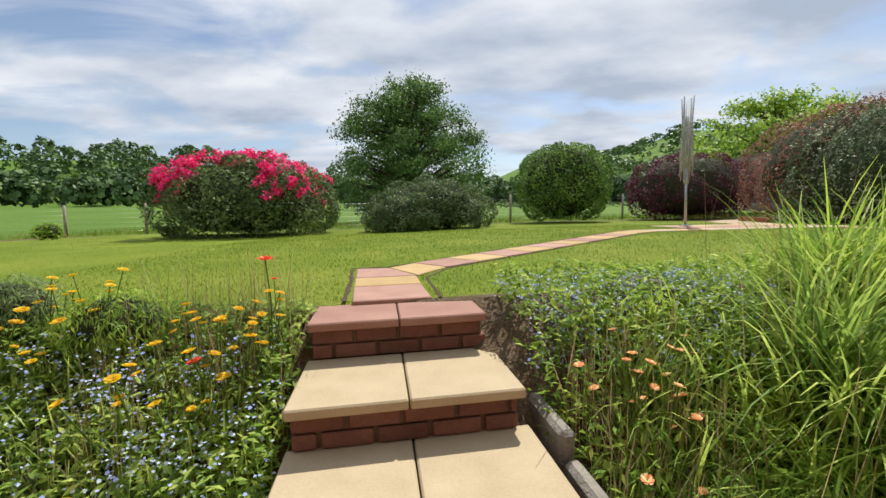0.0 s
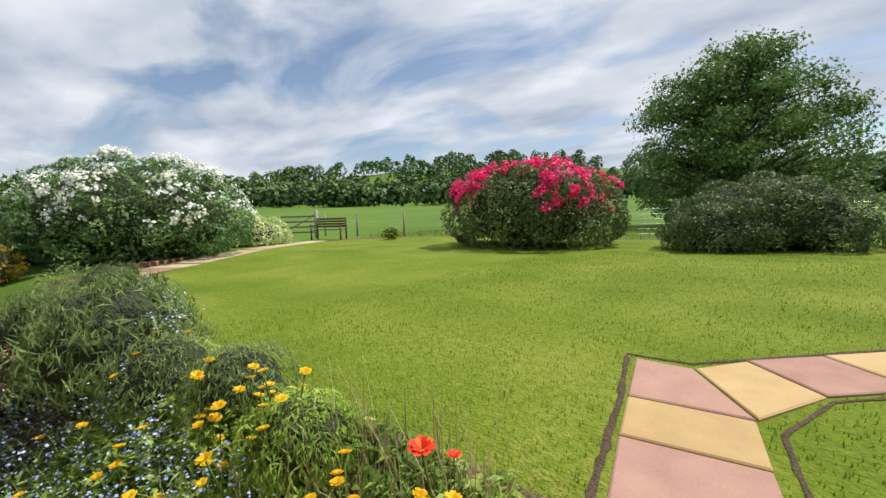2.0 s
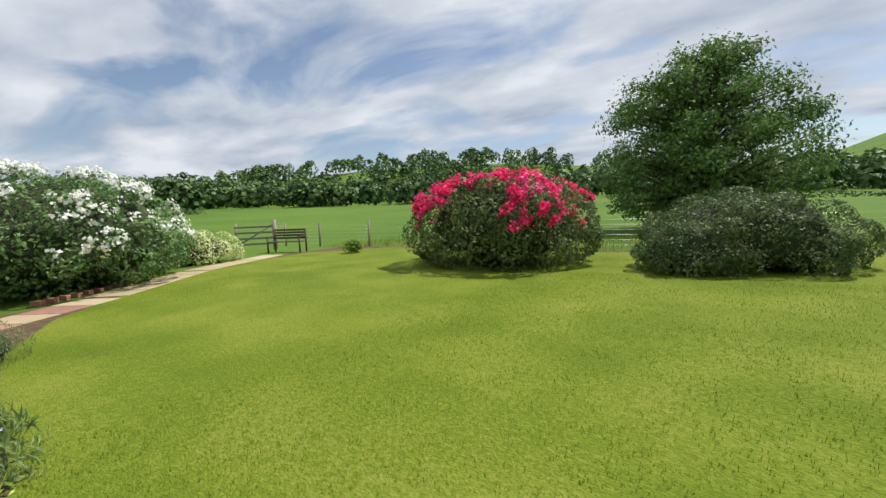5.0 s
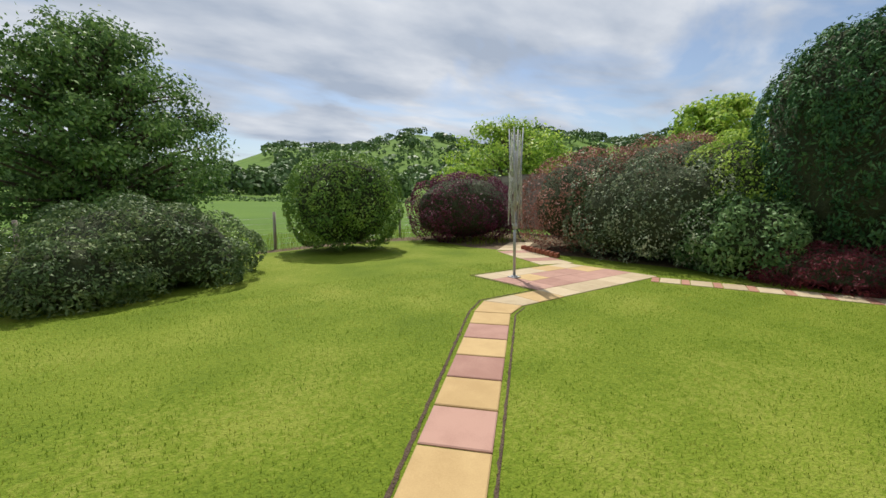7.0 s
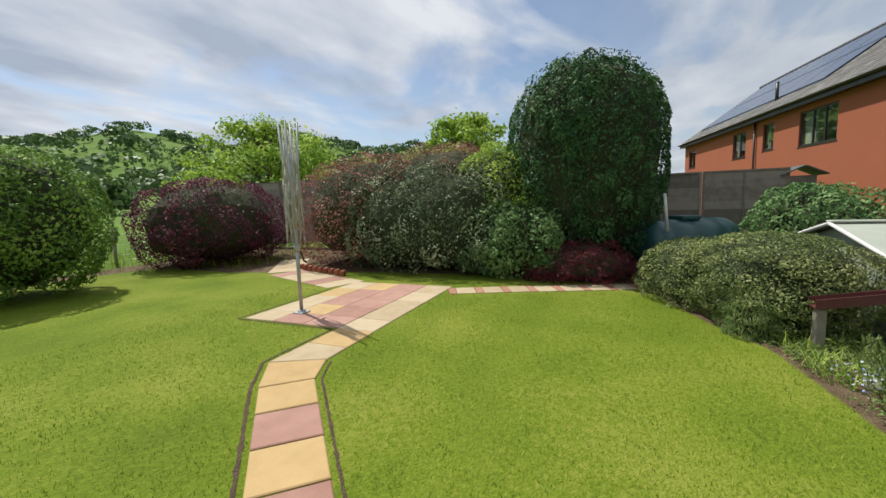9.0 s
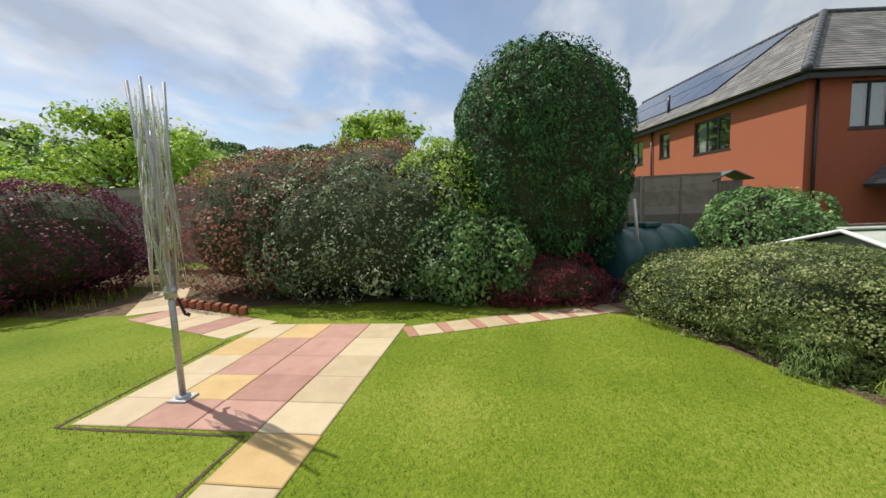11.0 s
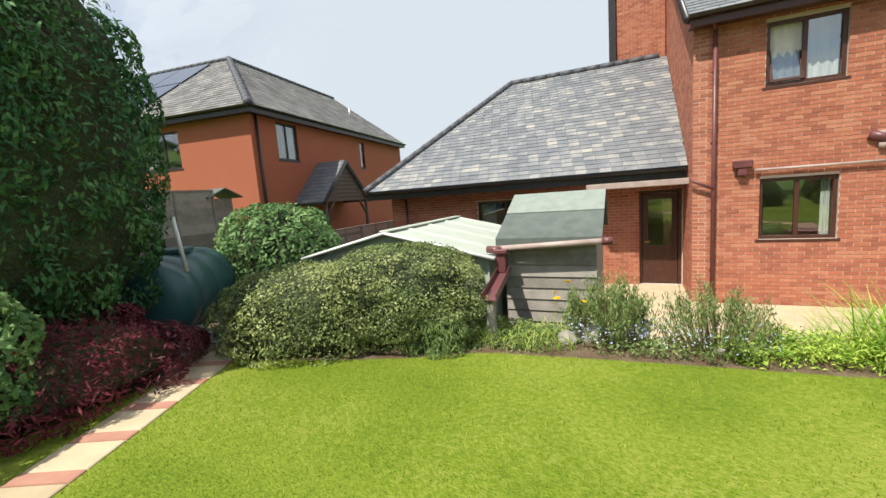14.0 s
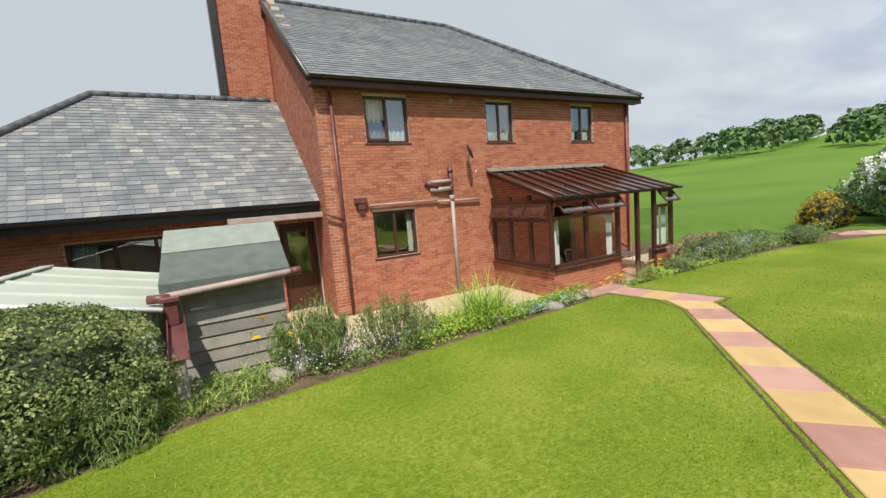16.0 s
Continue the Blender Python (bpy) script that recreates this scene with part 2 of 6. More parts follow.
L_CREAM = leaf_material("cream_flower", (0.42, 0.44, 0.33), (0.6, 0.61, 0.48), (0.74, 0.74, 0.62))
L_VARIEG = leaf_material("variegated_leaf", (0.16, 0.20, 0.08), (0.29, 0.33, 0.15), (0.5, 0.5, 0.28))
L_HEATHER = leaf_material("brown_heather", (0.09, 0.06, 0.035), (0.17, 0.12, 0.075), (0.27, 0.20, 0.13))
L_LAV = leaf_material("lavender_leaf", (0.045, 0.072, 0.02), (0.085, 0.125, 0.038), (0.16, 0.195, 0.075), tr=0.4)
L_STRAW = leaf_material("dry_stem", (0.12, 0.095, 0.045), (0.21, 0.17, 0.09), (0.30, 0.26, 0.16))
L_HERB = leaf_material("herb_leaf", (0.075, 0.125, 0.026), (0.16, 0.23, 0.045), (0.31, 0.36, 0.09), tr=0.45)
L_YELLOW = leaf_material("yellow_petal", (0.36, 0.20, 0.004), (0.38, 0.25, 0.006), (0.40, 0.30, 0.02), tr=0.35)
L_BLUE = leaf_material("blue_petal", (0.17, 0.21, 0.44), (0.25, 0.29, 0.5), (0.36, 0.39, 0.52), tr=0.3)
L_ORANGE = leaf_material("salmon_petal", (0.62, 0.16, 0.06), (0.74, 0.27, 0.13), (0.78, 0.42, 0.24), tr=0.3)
L_WOODS = leaf_material("woodland_leaf", (0.03, 0.052, 0.022), (0.05, 0.085, 0.03), (0.085, 0.125, 0.045), tr=0.1)


# ---- mesh tools ----
def mesh_of(name, verts, faces, mat, smooth=False, tone=None):
    me = bpy.data.meshes.new(name)
    me.from_pydata([tuple(v) for v in verts], [], [tuple(f) for f in faces])
    me.materials.append(mat)
    if smooth:
        me.polygons.foreach_set("use_smooth", [True] * len(me.polygons))
    if tone is not None:
        me.attributes.new("tone", "FLOAT", "FACE").data.foreach_set("value", np.asarray(tone, dtype=np.float32))
    return me


def part(name, me, parent=None, m=None):
    ob = new(name, me)
    if parent:
        ob.parent = parent
    if m is not None:
        ob.matrix_basis = m
    return ob


def empty(name, x, y, z, turn=0):
    ob = new(name)
    ob.matrix_basis = pose(x, y, z, 0, 0, turn)
    return ob


def bm_mesh(name, bm, mat, bevel=0.0, smooth=False):
    if bevel:
        bmesh.ops.bevel(bm, geom=list(bm.edges), offset=bevel, segments=1, affect="EDGES")
    me = bpy.data.meshes.new(name)
    bm.to_mesh(me)
    bm.free()
    me.materials.append(mat)
    if smooth:
        me.polygons.foreach_set("use_smooth", [True] * len(me.polygons))
    return me


def add_box(bm, x0, x1, y0, y1, z0, z1, m=None):
    r = bmesh.ops.create_cube(bm, size=1)["verts"]
    mm = Matrix.Translation(((x0 + x1) / 2, (y0 + y1) / 2, (z0 + z1) / 2)) @ Matrix.Diagonal((x1 - x0, y1 - y0, z1 - z0, 1))
    bmesh.ops.transform(bm, matrix=(m @ mm) if m else mm, verts=r)


def boxes(name, mat, items, bevel=0.006, parent=None, m=None):
    bm = bmesh.new()
    for b in items:
        add_box(bm, *b)
    return part(name, bm_mesh(name, bm, mat, bevel), parent, m)


def add_rod(bm, p, q, r0, r1=None, n=8):
    p, q = Vector(p), Vector(q)
    d = q - p
    made = bmesh.ops.create_cone(bm, cap_ends=True, segments=n, radius1=r0, radius2=r0 if r1 is None else r1, depth=d.length)["verts"]
    bmesh.ops.transform(bm, matrix=Matrix.Translation((p + q) / 2) @ d.to_track_quat("Z", "Y").to_matrix().to_4x4(), verts=made)


def rods(name, mat, items, parent=None, n=8, m=None):
    bm = bmesh.new()
    for it in items:
        add_rod(bm, *it, n=n)
    return part(name, bm_mesh(name, bm, mat, smooth=True), parent, m)


def leaves(name, mat, pts, nrm, size, aspect=0.5, jitter=0.8, up=0.0, tones=None):
    """Many small folded leaves: one diamond of four corners each, about a normal."""
    k = len(pts)
    nrm = nrm + jitter * rng.normal(size=(k, 3))
    nrm /= np.linalg.norm(nrm, axis=1)[:, None] + 1e-9
    a = rng.normal(size=(k, 3))
    a[:, 2] += up
    a -= nrm * (a * nrm).sum(1)[:, None]
    a /= np.linalg.norm(a, axis=1)[:, None] + 1e-9
    b = np.cross(nrm, a)
    s = (size * rng.uniform(0.65, 1.35, k))[:, None]
    w = s * aspect
    v = np.stack([pts - a * s * 0.5, pts + b * w * 0.5 + nrm * s * 0.12, pts + a * s * 0.5, pts - b * w * 0.5 + nrm * s * 0.12], 1).reshape(-1, 3)
    return quads(name, mat, v, tones)


def quads(name, mat, v, tones=None):
    k = len(v) // 4
    me = bpy.data.meshes.new(name)
    me.vertices.add(4 * k), me.loops.add(4 * k), me.polygons.add(k)
    me.vertices.foreach_set("co", v.astype(np.float32).ravel())
    me.loops.foreach_set("vertex_index", np.arange(4 * k, dtype=np.int32))
    me.polygons.foreach_set("loop_start", np.arange(0, 4 * k, 4, dtype=np.int32))
    me.update(calc_edges=True)
    t = rng.uniform(0, 1, k) if tones is None else tones
    me.attributes.new("tone", "FLOAT", "FACE").data.foreach_set("value", t.astype(np.float32))
    me.materials.append(mat)
    return me


def blades(name, mat, base, height, width, lean=0.35):
    """Upright tapering blades, bent at the tip."""
    k = len(base)
    ang = rng.uniform(0, 6.283, k)
    side = np.stack([np.cos(ang), np.sin(ang), 0 * ang], 1)
    bend = np.stack([-np.sin(ang), np.cos(ang), 0 * ang], 1) * (rng.normal(0, lean, k) * height)[:, None]
    up = np.stack([0 * ang, 0 * ang, height], 1)
    w = (np.broadcast_to(width, (k,)) * 0.5)[:, None]
    tip = base + up + bend
    v = np.stack([base - side * w, base + side * w, tip + side * w * 0.25, tip - side * w * 0.25], 1).reshape(-1, 3)
    return quads(name, mat, v)


def shell(k, rx, ry, rz, lump=0.12, power=2.0, low=-0.15, seed=1):
    """Points and outward normals over a lumpy rounded body standing on z = 0."""
    r = np.random.default_rng(seed)
    d = r.normal(size=(k * 2, 3))
    d /= np.linalg.norm(d, axis=1)[:, None]
    d = d[d[:, 2] > low][:k]
    q = (np.abs(d) ** power).sum(1) ** (-1 / power)
    f = np.zeros(len(d))
    for i in range(14):
        w = r.normal(size=3) * (2.5 + 0.6 * i)
        f += np.cos(d @ w + r.uniform(0, 6.28)) / (1 + 0.25 * i)
    f = 1 + lump * f / 2.2
    scale = np.array([rx, ry, rz])
    p = d * (q * f)[:, None] * scale
    nn = d / scale
    nn /= np.linalg.norm(nn, axis=1)[:, None]
    return p, nn


def core(name, mat, rx, ry, rz, zc, power=2.0, k=0.8, lump=0.08):
    bm = bmesh.new()
    bmesh.ops.create_icosphere(bm, subdivisions=4 if rx > 0.7 else 3, radius=1)
    for v in bm.verts:
        d = v.co.normalized()
        q = (abs(d.x) ** power + abs(d.y) ** power + abs(d.z) ** power) ** (-1 / power)
        f = k * (1 + lump * 0.3 * noise.noise(d * 3.1) + rng.uniform(-0.055, 0.055))
        v.co = Vector((d.x * rx * q * f, d.y * ry * q * f, max(d.z * rz * q * f + zc, 0.03)))
    me = bm_mesh(name, bm, mat)
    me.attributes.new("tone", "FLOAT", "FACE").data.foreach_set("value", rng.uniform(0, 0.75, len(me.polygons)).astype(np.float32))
    return me


def shrub(name, label, x, y, z, rx, ry, h, mat, count, leaf, aspect=0.5, clumps=160, lump=0.12, power=2.0, zc=0.5, seed=1, turn=0, jitter=0.8, up=0.0, spread=0.05, inner=0.83, flower=None, category="shrub"):
    """A leafy body: a solid core coloured dark as inner shade, then clumps of leaves all over it, and flowers if any.
    """
    root = empty(name, x, y, z, turn)
    tagged(root, label, category)
    rz_up = h * (1 - zc)
    body = core("inner_foliage", M_TWIG_SHADE, rx, ry, max(h * zc, rz_up), h * zc, power, inner, 0.3)
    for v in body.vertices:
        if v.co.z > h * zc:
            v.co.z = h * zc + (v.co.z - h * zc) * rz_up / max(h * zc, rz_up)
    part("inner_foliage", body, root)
    cp, cn = shell(clumps, rx, ry, 1.0, lump, power, -0.98, seed)
    cp[:, 2] = h * zc + np.where(cp[:, 2] > 0, cp[:, 2] * rz_up, cp[:, 2] * h * zc)
    ap, an = shell(count, rx, ry, 1.0, lump, power, -0.98, seed)
    ap[:, 2] = h * zc + np.where(ap[:, 2] > 0, ap[:, 2] * rz_up, ap[:, 2] * h * zc)
    pick = rng.integers(0, len(cp), count)
    off = rng.normal(size=(count, 3)) * spread * np.array([rx, ry, h * 0.5])
    pts = cp[pick] * rng.uniform(0.86, 1.02, count)[:, None] + off
    nn = cn[pick] + off / (np.linalg.norm(off, axis=1)[:, None] + 1e-6) * 0.6
    flat = np.arange(min(len(ap), count * 11 // 20))
    pts[flat] = ap[flat] * rng.uniform(0.86, 1.0, len(flat))[:, None]
    nn[flat] = an[flat]
    keep = pts[:, 2] > 0.02
    tone = np.clip(rng.uniform(0, 1, count) * 0.6 + rng.uniform(0, 0.4, len(cp))[pick], 0, 1)
    part("leaves", leaves("leaves", mat, pts[keep], nn[keep], leaf, aspect, jitter, up, tone[keep]), root)
    if flower:
        fmat, heads, per, fsize, zmin, fspread = flower
        fp, fn = shell(heads * 3, rx * 1.02, ry * 1.02, 1.0, lump, power, -0.98, seed)
        fp[:, 2] = h * zc + np.where(fp[:, 2] > 0, fp[:, 2] * rz_up * 1.02, fp[:, 2] * h * zc)
        ok = fp[:, 2] > zmin * h * rng.uniform(0.45, 1.25, len(fp))
        fp, fn = fp[ok][:heads], fn[ok][:heads]
        pick = rng.integers(0, len(fp), len(fp) * per)
        pts = fp[pick] + rng.normal(size=(len(pick), 3)) * fspread
        part("flowers", leaves("flowers", fmat, pts, fn[pick], fsize, 0.8, 0.5), root)["kind"] = "stuff"
    return root


def lobed(name, label, x, y, z, rx, ry, h, mat, lobes, lobe, count, leaf, aspect=0.5, power=2.0, zc=0.4, seed=1, turn=0, stretch=(1, 1, 1), jitter=0.6, up=0.0, out=1.0, inner=0.8, low=-0.8, flower=None, category="shrub"):
    """A shrub of overlapping rounded boughs: leaves over the outside of each bough, the gaps between them dark from a
    core painted as shade.
    """
    r = np.random.default_rng(seed)
    root = empty(name, x, y, z, turn)
    tagged(root, label, category)
    rise = h * (1 - zc)
    i = np.arange(lobes)
    dz = low + (0.995 - low) * (i + 0.5) / lobes
    a = i * 2.39996 + r.normal(0, 0.25, lobes)
    d = np.stack([np.sqrt(1 - dz ** 2) * np.cos(a), np.sqrt(1 - dz ** 2) * np.sin(a), dz], 1)
    q = (np.abs(d) ** power).sum(1) ** (-1 / power)
    rad = lobe * r.uniform(0.7, 1.25, lobes)
    ext = np.array(stretch)
    box = np.array([rx, ry, 1.0])
    c = d * q[:, None] * box * (1 - 0.75 * (rad / max(rx, ry)) + r.normal(0, 0.025, lobes))[:, None]
    tall = lambda v: np.where(v > 0, v * rise, v * h * zc) + h * zc
    c[:, 2] = tall(c[:, 2])
    c[:, 2] -= 0.6 * rad * ext[2] * np.clip(d[:, 2], 0, 1)
    # solid hull behind the leaves, its dark colour standing in for deep shade
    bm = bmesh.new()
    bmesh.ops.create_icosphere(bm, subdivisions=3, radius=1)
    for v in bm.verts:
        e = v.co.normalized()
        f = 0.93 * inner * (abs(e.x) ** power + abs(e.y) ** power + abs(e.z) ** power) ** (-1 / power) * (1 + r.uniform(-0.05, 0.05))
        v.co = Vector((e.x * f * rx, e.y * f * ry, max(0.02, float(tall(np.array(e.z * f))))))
    part("inner_foliage", bm_mesh("inner_foliage", bm, M_TWIG_SHADE), root)
    pick = r.integers(0, lobes, count)
    pick[:count // 5] = 0
    u = d[pick] * np.array([1, 1, 0.8]) * out + r.normal(size=(count, 3))
    u /= np.linalg.norm(u, axis=1)[:, None]
    p = c[pick] + u * (rad[pick] * r.uniform(0.86, 1.04, count))[:, None] * ext
    inside = np.zeros(count, bool)
    for k in range(lobes):
        e = (p - c[k]) / (rad[k] * ext)
        inside |= ((e ** 2).sum(1) < 0.72) & (pick != k)
    # some leaves fill the hollows between the boughs
    few = count // 5
    e = r.normal(size=(few, 3))
    e /= np.linalg.norm(e, axis=1)[:, None]
    fill = e * ((np.abs(e) ** power).sum(1) ** (-1 / power) * r.uniform(0.9, 1.06, few) * inner)[:, None] * box
    fill[:, 2] = tall(fill[:, 2])
    p[:few], u[:few], inside[:few] = fill, e, False
    keep = (p[:, 2] > 0.03) & ~inside
    tone = np.clip(r.uniform(0, 0.7, count) + r.uniform(0, 0.3, lobes)[pick], 0, 1)
    part("leaves", leaves("leaves", mat, p[keep], u[keep] + np.array([0, 0, 0.25]), leaf, aspect, jitter, up, tone[keep]), root)
    if flower:
        fmat, heads, per, fsize, zmin, fspread, crown = flower
        keep_f = keep & (np.arange(count) >= few)
        ok = np.where(keep_f & (p[:, 2] > zmin * h) & ((u * d[pick]).sum(1) > 0.3))[0]
        drift = np.sin(p[ok, 0] * 2.3 + 1.0) * np.cos(p[ok, 1] * 2.1) + (p[ok, 2] / h - 0.8) * crown
        ok = ok[drift > r.normal(0.0, 0.25, len(ok))]
        ok = r.permutation(ok)[:heads]
        pk = np.repeat(ok, per)
        f = p[pk] + u[pk] * 0.05 + r.normal(size=(len(pk), 3)) * fspread
        part("flowers", leaves("flowers", fmat, f, u[pk], fsize, 0.85, 0.5), root)["kind"] = "stuff"
    return root

# ---- ground ----
LAWN = [(-0.5, 2.42), (0.4, 2.6), (2.1, 2.72), (4.1, 2.85), (5.8, 3.0), (6.5, 3.35), (7.7, 3.75), (8.5, 3.9), (8.9, 5.4), (8.9, 8.0), (8.8, 10.0), (8.4, 11.5),
        (8.0, 13.5), (8.3, 16.4), (6.2, 16.8), (2.0, 15.6), (-4.0, 14.6), (-12.0, 14.4), (-14.0, 11.8), (-13.4, 9.0), (-12.2, 7.0), (-11.0, 5.5), (-8.8, 3.5), (-7.0, 2.75), (-5.0, 2.5), (-2.8, 2.35), (-1.6, 2.42)]


def signed(px, py, poly):
    """Distance to a closed outline, positive inside."""
    best, inside = np.full(px.shape, 1e9), np.zeros(px.shape, bool)
    for (x0, y0), (x1, y1) in zip(poly, poly[1:] + poly[:1]):
        dx, dy = x1 - x0, y1 - y0
        t = np.clip(((px - x0) * dx + (py - y0) * dy) / (dx * dx + dy * dy), 0, 1)
        best = np.minimum(best, np.hypot(px - x0 - t * dx, py - y0 - t * dy))
        if y0 != y1:
            inside ^= ((y0 > py) != (y1 > py)) & (px < x0 + (py - y0) / dy * dx)
    return np.where(inside, best, -best)


def step01(a, b, v):
    t = np.clip((v - a) / (b - a), 0, 1)
    return t * t * (3 - 2 * t)


def height(x, y):
    x, y = np.asarray(x, float), np.asarray(y, float)
    top = 0.98 + 0.10 * step01(2.5, 8.0, y) + 0.02 * np.sin(x * 0.5) * step01(6, 9, y)
    dip = step01(-13, -8, x) * (1 - step01(13, 16, x))
    bank = 1 - step01(1.15, 2.45, y + 0.35 * step01(3.5, 8.5, x) - 1.2 * step01(6.0, 8.5, x))
    z = top - (top - 0.12) * dip * bank
    lx = (x + 0.16) * 0.9885 + (y - 1.62) * 0.1513
    ly = -(x + 0.16) * 0.1513 + (y - 1.62) * 0.9885
    well = np.where(ly > 0.47, 0.80, np.where(ly > -0.02, 0.66, np.where(ly > -0.6, 0.46, 0.27)))
    z = np.where((np.abs(lx) < 0.52) & (ly < 0.80) & (ly > -1.2), np.minimum(z, well), z)
    r = np.hypot(x, y)
    az = np.degrees(np.arctan2(-x, y))
    field = step01(20, 170, r)
    z = z + field * (5.5 * (0.35 + 0.65 * step01(-30, 20, az)) - 3.0 * step01(60, 100, az) * step01(0, 40, y + 30))
    wood = np.exp(-((az - 34) / 34.0) ** 2) * 23 + 8
    z = z + step01(170, 300, r) * wood * (y > -60)
    east = np.exp(-((az + 58) / 30.0) ** 2)
    z = z + step01(300, 900, r) * (105 * east + 80 * np.exp(-((az + 22) / 22.0) ** 2)) * (1 + 0.12 * np.sin(az * 0.35))
    z = z + step01(60, 320, r) * 13 * np.exp(-((az - 108) / 18.0) ** 2)
    return z


def ground_material():
    m = bpy.data.materials.new("ground")
    m.use_nodes = True
    n, l = nodes_of(m.node_tree)
    out, bs = n.new("ShaderNodeOutputMaterial"), n.new("ShaderNodeBsdfPrincipled")
    geo = n.new("ShaderNodeNewGeometry")

    def noisy(scale, detail=4.0, stretch=(1, 1, 1)):
        mp, t = n.new("ShaderNodeMapping"), n.new("ShaderNodeTexNoise")
        mp.inputs["Scale"].default_value = stretch
        l.new(geo.outputs["Position"], mp.inputs[0])
        l.new(mp.outputs[0], t.inputs["Vector"])
        t.inputs["Scale"].default_value, t.inputs["Detail"].default_value = scale, detail
        return t.outputs["Fac"]

    def ramp(fac, stops):
        r = n.new("ShaderNodeValToRGB")
        e = r.color_ramp.elements
        e[0].position, e[0].color = stops[0][0], (*stops[0][1], 1)
        e[1].position, e[1].color = stops[-1][0], (*stops[-1][1], 1)
        for pos, c in stops[1:-1]:
            e.new(pos).color = (*c, 1)
        l.new(fac, r.inputs[0])
        return r.outputs[0]

    def blend(f, a, b):
        x = n.new("ShaderNodeMix")
        x.data_type = "RGBA"
        l.new(f, x.inputs["Factor"])
        l.new(a, x.inputs["A"])
        l.new(b, x.inputs["B"])
        return x.outputs["Result"]

    def calc(op, a, b, c=None):
        x = n.new("ShaderNodeMath")
        x.operation = op
        for k, v in enumerate((a, b, c)):
            if v is None:
                continue
            if isinstance(v, (int, float)):
                x.inputs[k].default_value = v
            else:
                l.new(v, x.inputs[k])
        return x.outputs[0]

    coarse = calc("ADD", calc("MULTIPLY", noisy(0.75), 0.5), calc("MULTIPLY", noisy(26, 5), 0.5))
    lawn = ramp(coarse, [(0.36, (0.105, 0.16, 0.012)), (0.5, (0.15, 0.21, 0.016)), (0.62, (0.23, 0.265, 0.04))])
    stripes = noisy(0.5, 2, (0.5, 2.6, 1))
    lawn = blend(calc("MULTIPLY", calc("SUBTRACT", stripes, 0.42), 1.3), lawn, ramp(coarse, [(0.3, (0.15, 0.21, 0.016)), (0.7, (0.26, 0.30, 0.04))]))
    field = ramp(calc("ADD", calc("MULTIPLY", noisy(0.06), 0.6), calc("MULTIPLY", noisy(3.0, 6), 0.4)), [(0.34, (0.075, 0.15, 0.02)), (0.62, (0.125, 0.21, 0.03))])
    soil = ramp(calc("ADD", calc("MULTIPLY", noisy(6), 0.5), calc("MULTIPLY", noisy(60), 0.5)), [(0.3, (0.075, 0.05, 0.03)), (0.5, (0.14, 0.10, 0.06)), (0.7, (0.22, 0.165, 0.11))])
    at = {}
    for key in ("lawn", "garden"):
        a = n.new("ShaderNodeAttribute")
        a.attribute_name = key
        at[key] = calc("ADD", a.outputs["Fac"], calc("MULTIPLY_ADD", noisy(14), 0.10, -0.05))
    col = blend(calc("MULTIPLY_ADD", at["garden"], 8.0, 0.5), field, soil)
    clamp = calc("MULTIPLY_ADD", at["lawn"], 25.0, 0.5)
    for nd in n:
        if nd.type == "MATH" and nd.operation == "MULTIPLY_ADD":
            nd.use_clamp = True
    at_fix = clamp
    col = blend(at_fix, col, lawn)
    bp = n.new("ShaderNodeBump")
    bp.inputs["Strength"].default_value, bp.inputs["Distance"].default_value = 0.8, 0.03
    l.new(noisy(55, 5), bp.inputs["Height"])
    l.new(bp.outputs[0], bs.inputs["Normal"])
    l.new(col, bs.inputs["Base Color"])
    bs.inputs["Roughness"].default_value = 0.9
    bs.inputs["Specular IOR Level"].default_value = 0.15
    l.new(bs.outputs[0], out.inputs[0])
    return m


def axis(lo, hi, near, end):
    a = list(np.arange(lo, hi + 1e-6, near))
    s, v = near, hi
    while v < end:
        s *= 1.13
        v += s
        a.append(v)
    s, v = near, lo
    while v > -end:
        s *= 1.13
        v -= s
        a.insert(0, v)
    return np.array(a)


GARDEN = [(-15.0, 14.9), (-14.6, 11.0), (-12.0, 6.6), (-10.4, 4.0), (-9.6, 1.0), (-9.4, -14.0), (13.3, -14.0), (13.3, 18.0), (6.0, 17.8), (2.0, 16.2), (-4.0, 15.1)]


def build_ground():
    xs, ys = axis(-15, 13, 0.24, 3000), axis(-4, 17, 0.24, 3000)
    X, Y = np.meshgrid(xs, ys)
    Z = height(X, Y)
    w = len(xs)
    i = np.arange(len(ys) - 1)[:, None] * w + np.arange(w - 1)[None, :]
    f = np.stack([i, i + 1, i + w + 1, i + w], -1).reshape(-1, 4)
    me = bpy.data.meshes.new("ground")
    me.from_pydata(np.stack([X, Y, Z], -1).reshape(-1, 3).tolist(), [], f.tolist())
    me.polygons.foreach_set("use_smooth", [True] * len(me.polygons))
    for key, poly in (("lawn", LAWN), ("garden", GARDEN)):
        me.attributes.new(key, "FLOAT", "POINT").data.foreach_set("value", np.clip(signed(X, Y, poly), -3, 3).astype(np.float32).ravel())
    me.materials.append(ground_material())
    tagged(new("ground", me), "mown garden lawn running on into green pasture", "ground", kind="structure")


build_ground()


def scatter(k, x0, x1, y0, y1, poly=None, margin=0.0, out=False):
    x, y = rng.uniform(x0, x1, k), rng.uniform(y0, y1, k)
    if poly:
        s = signed(x, y, poly)
        ok = (s < -margin) if out else (s > margin)
        x, y = x[ok], y[ok]
    return np.stack([x, y, height(x, y)], 1)


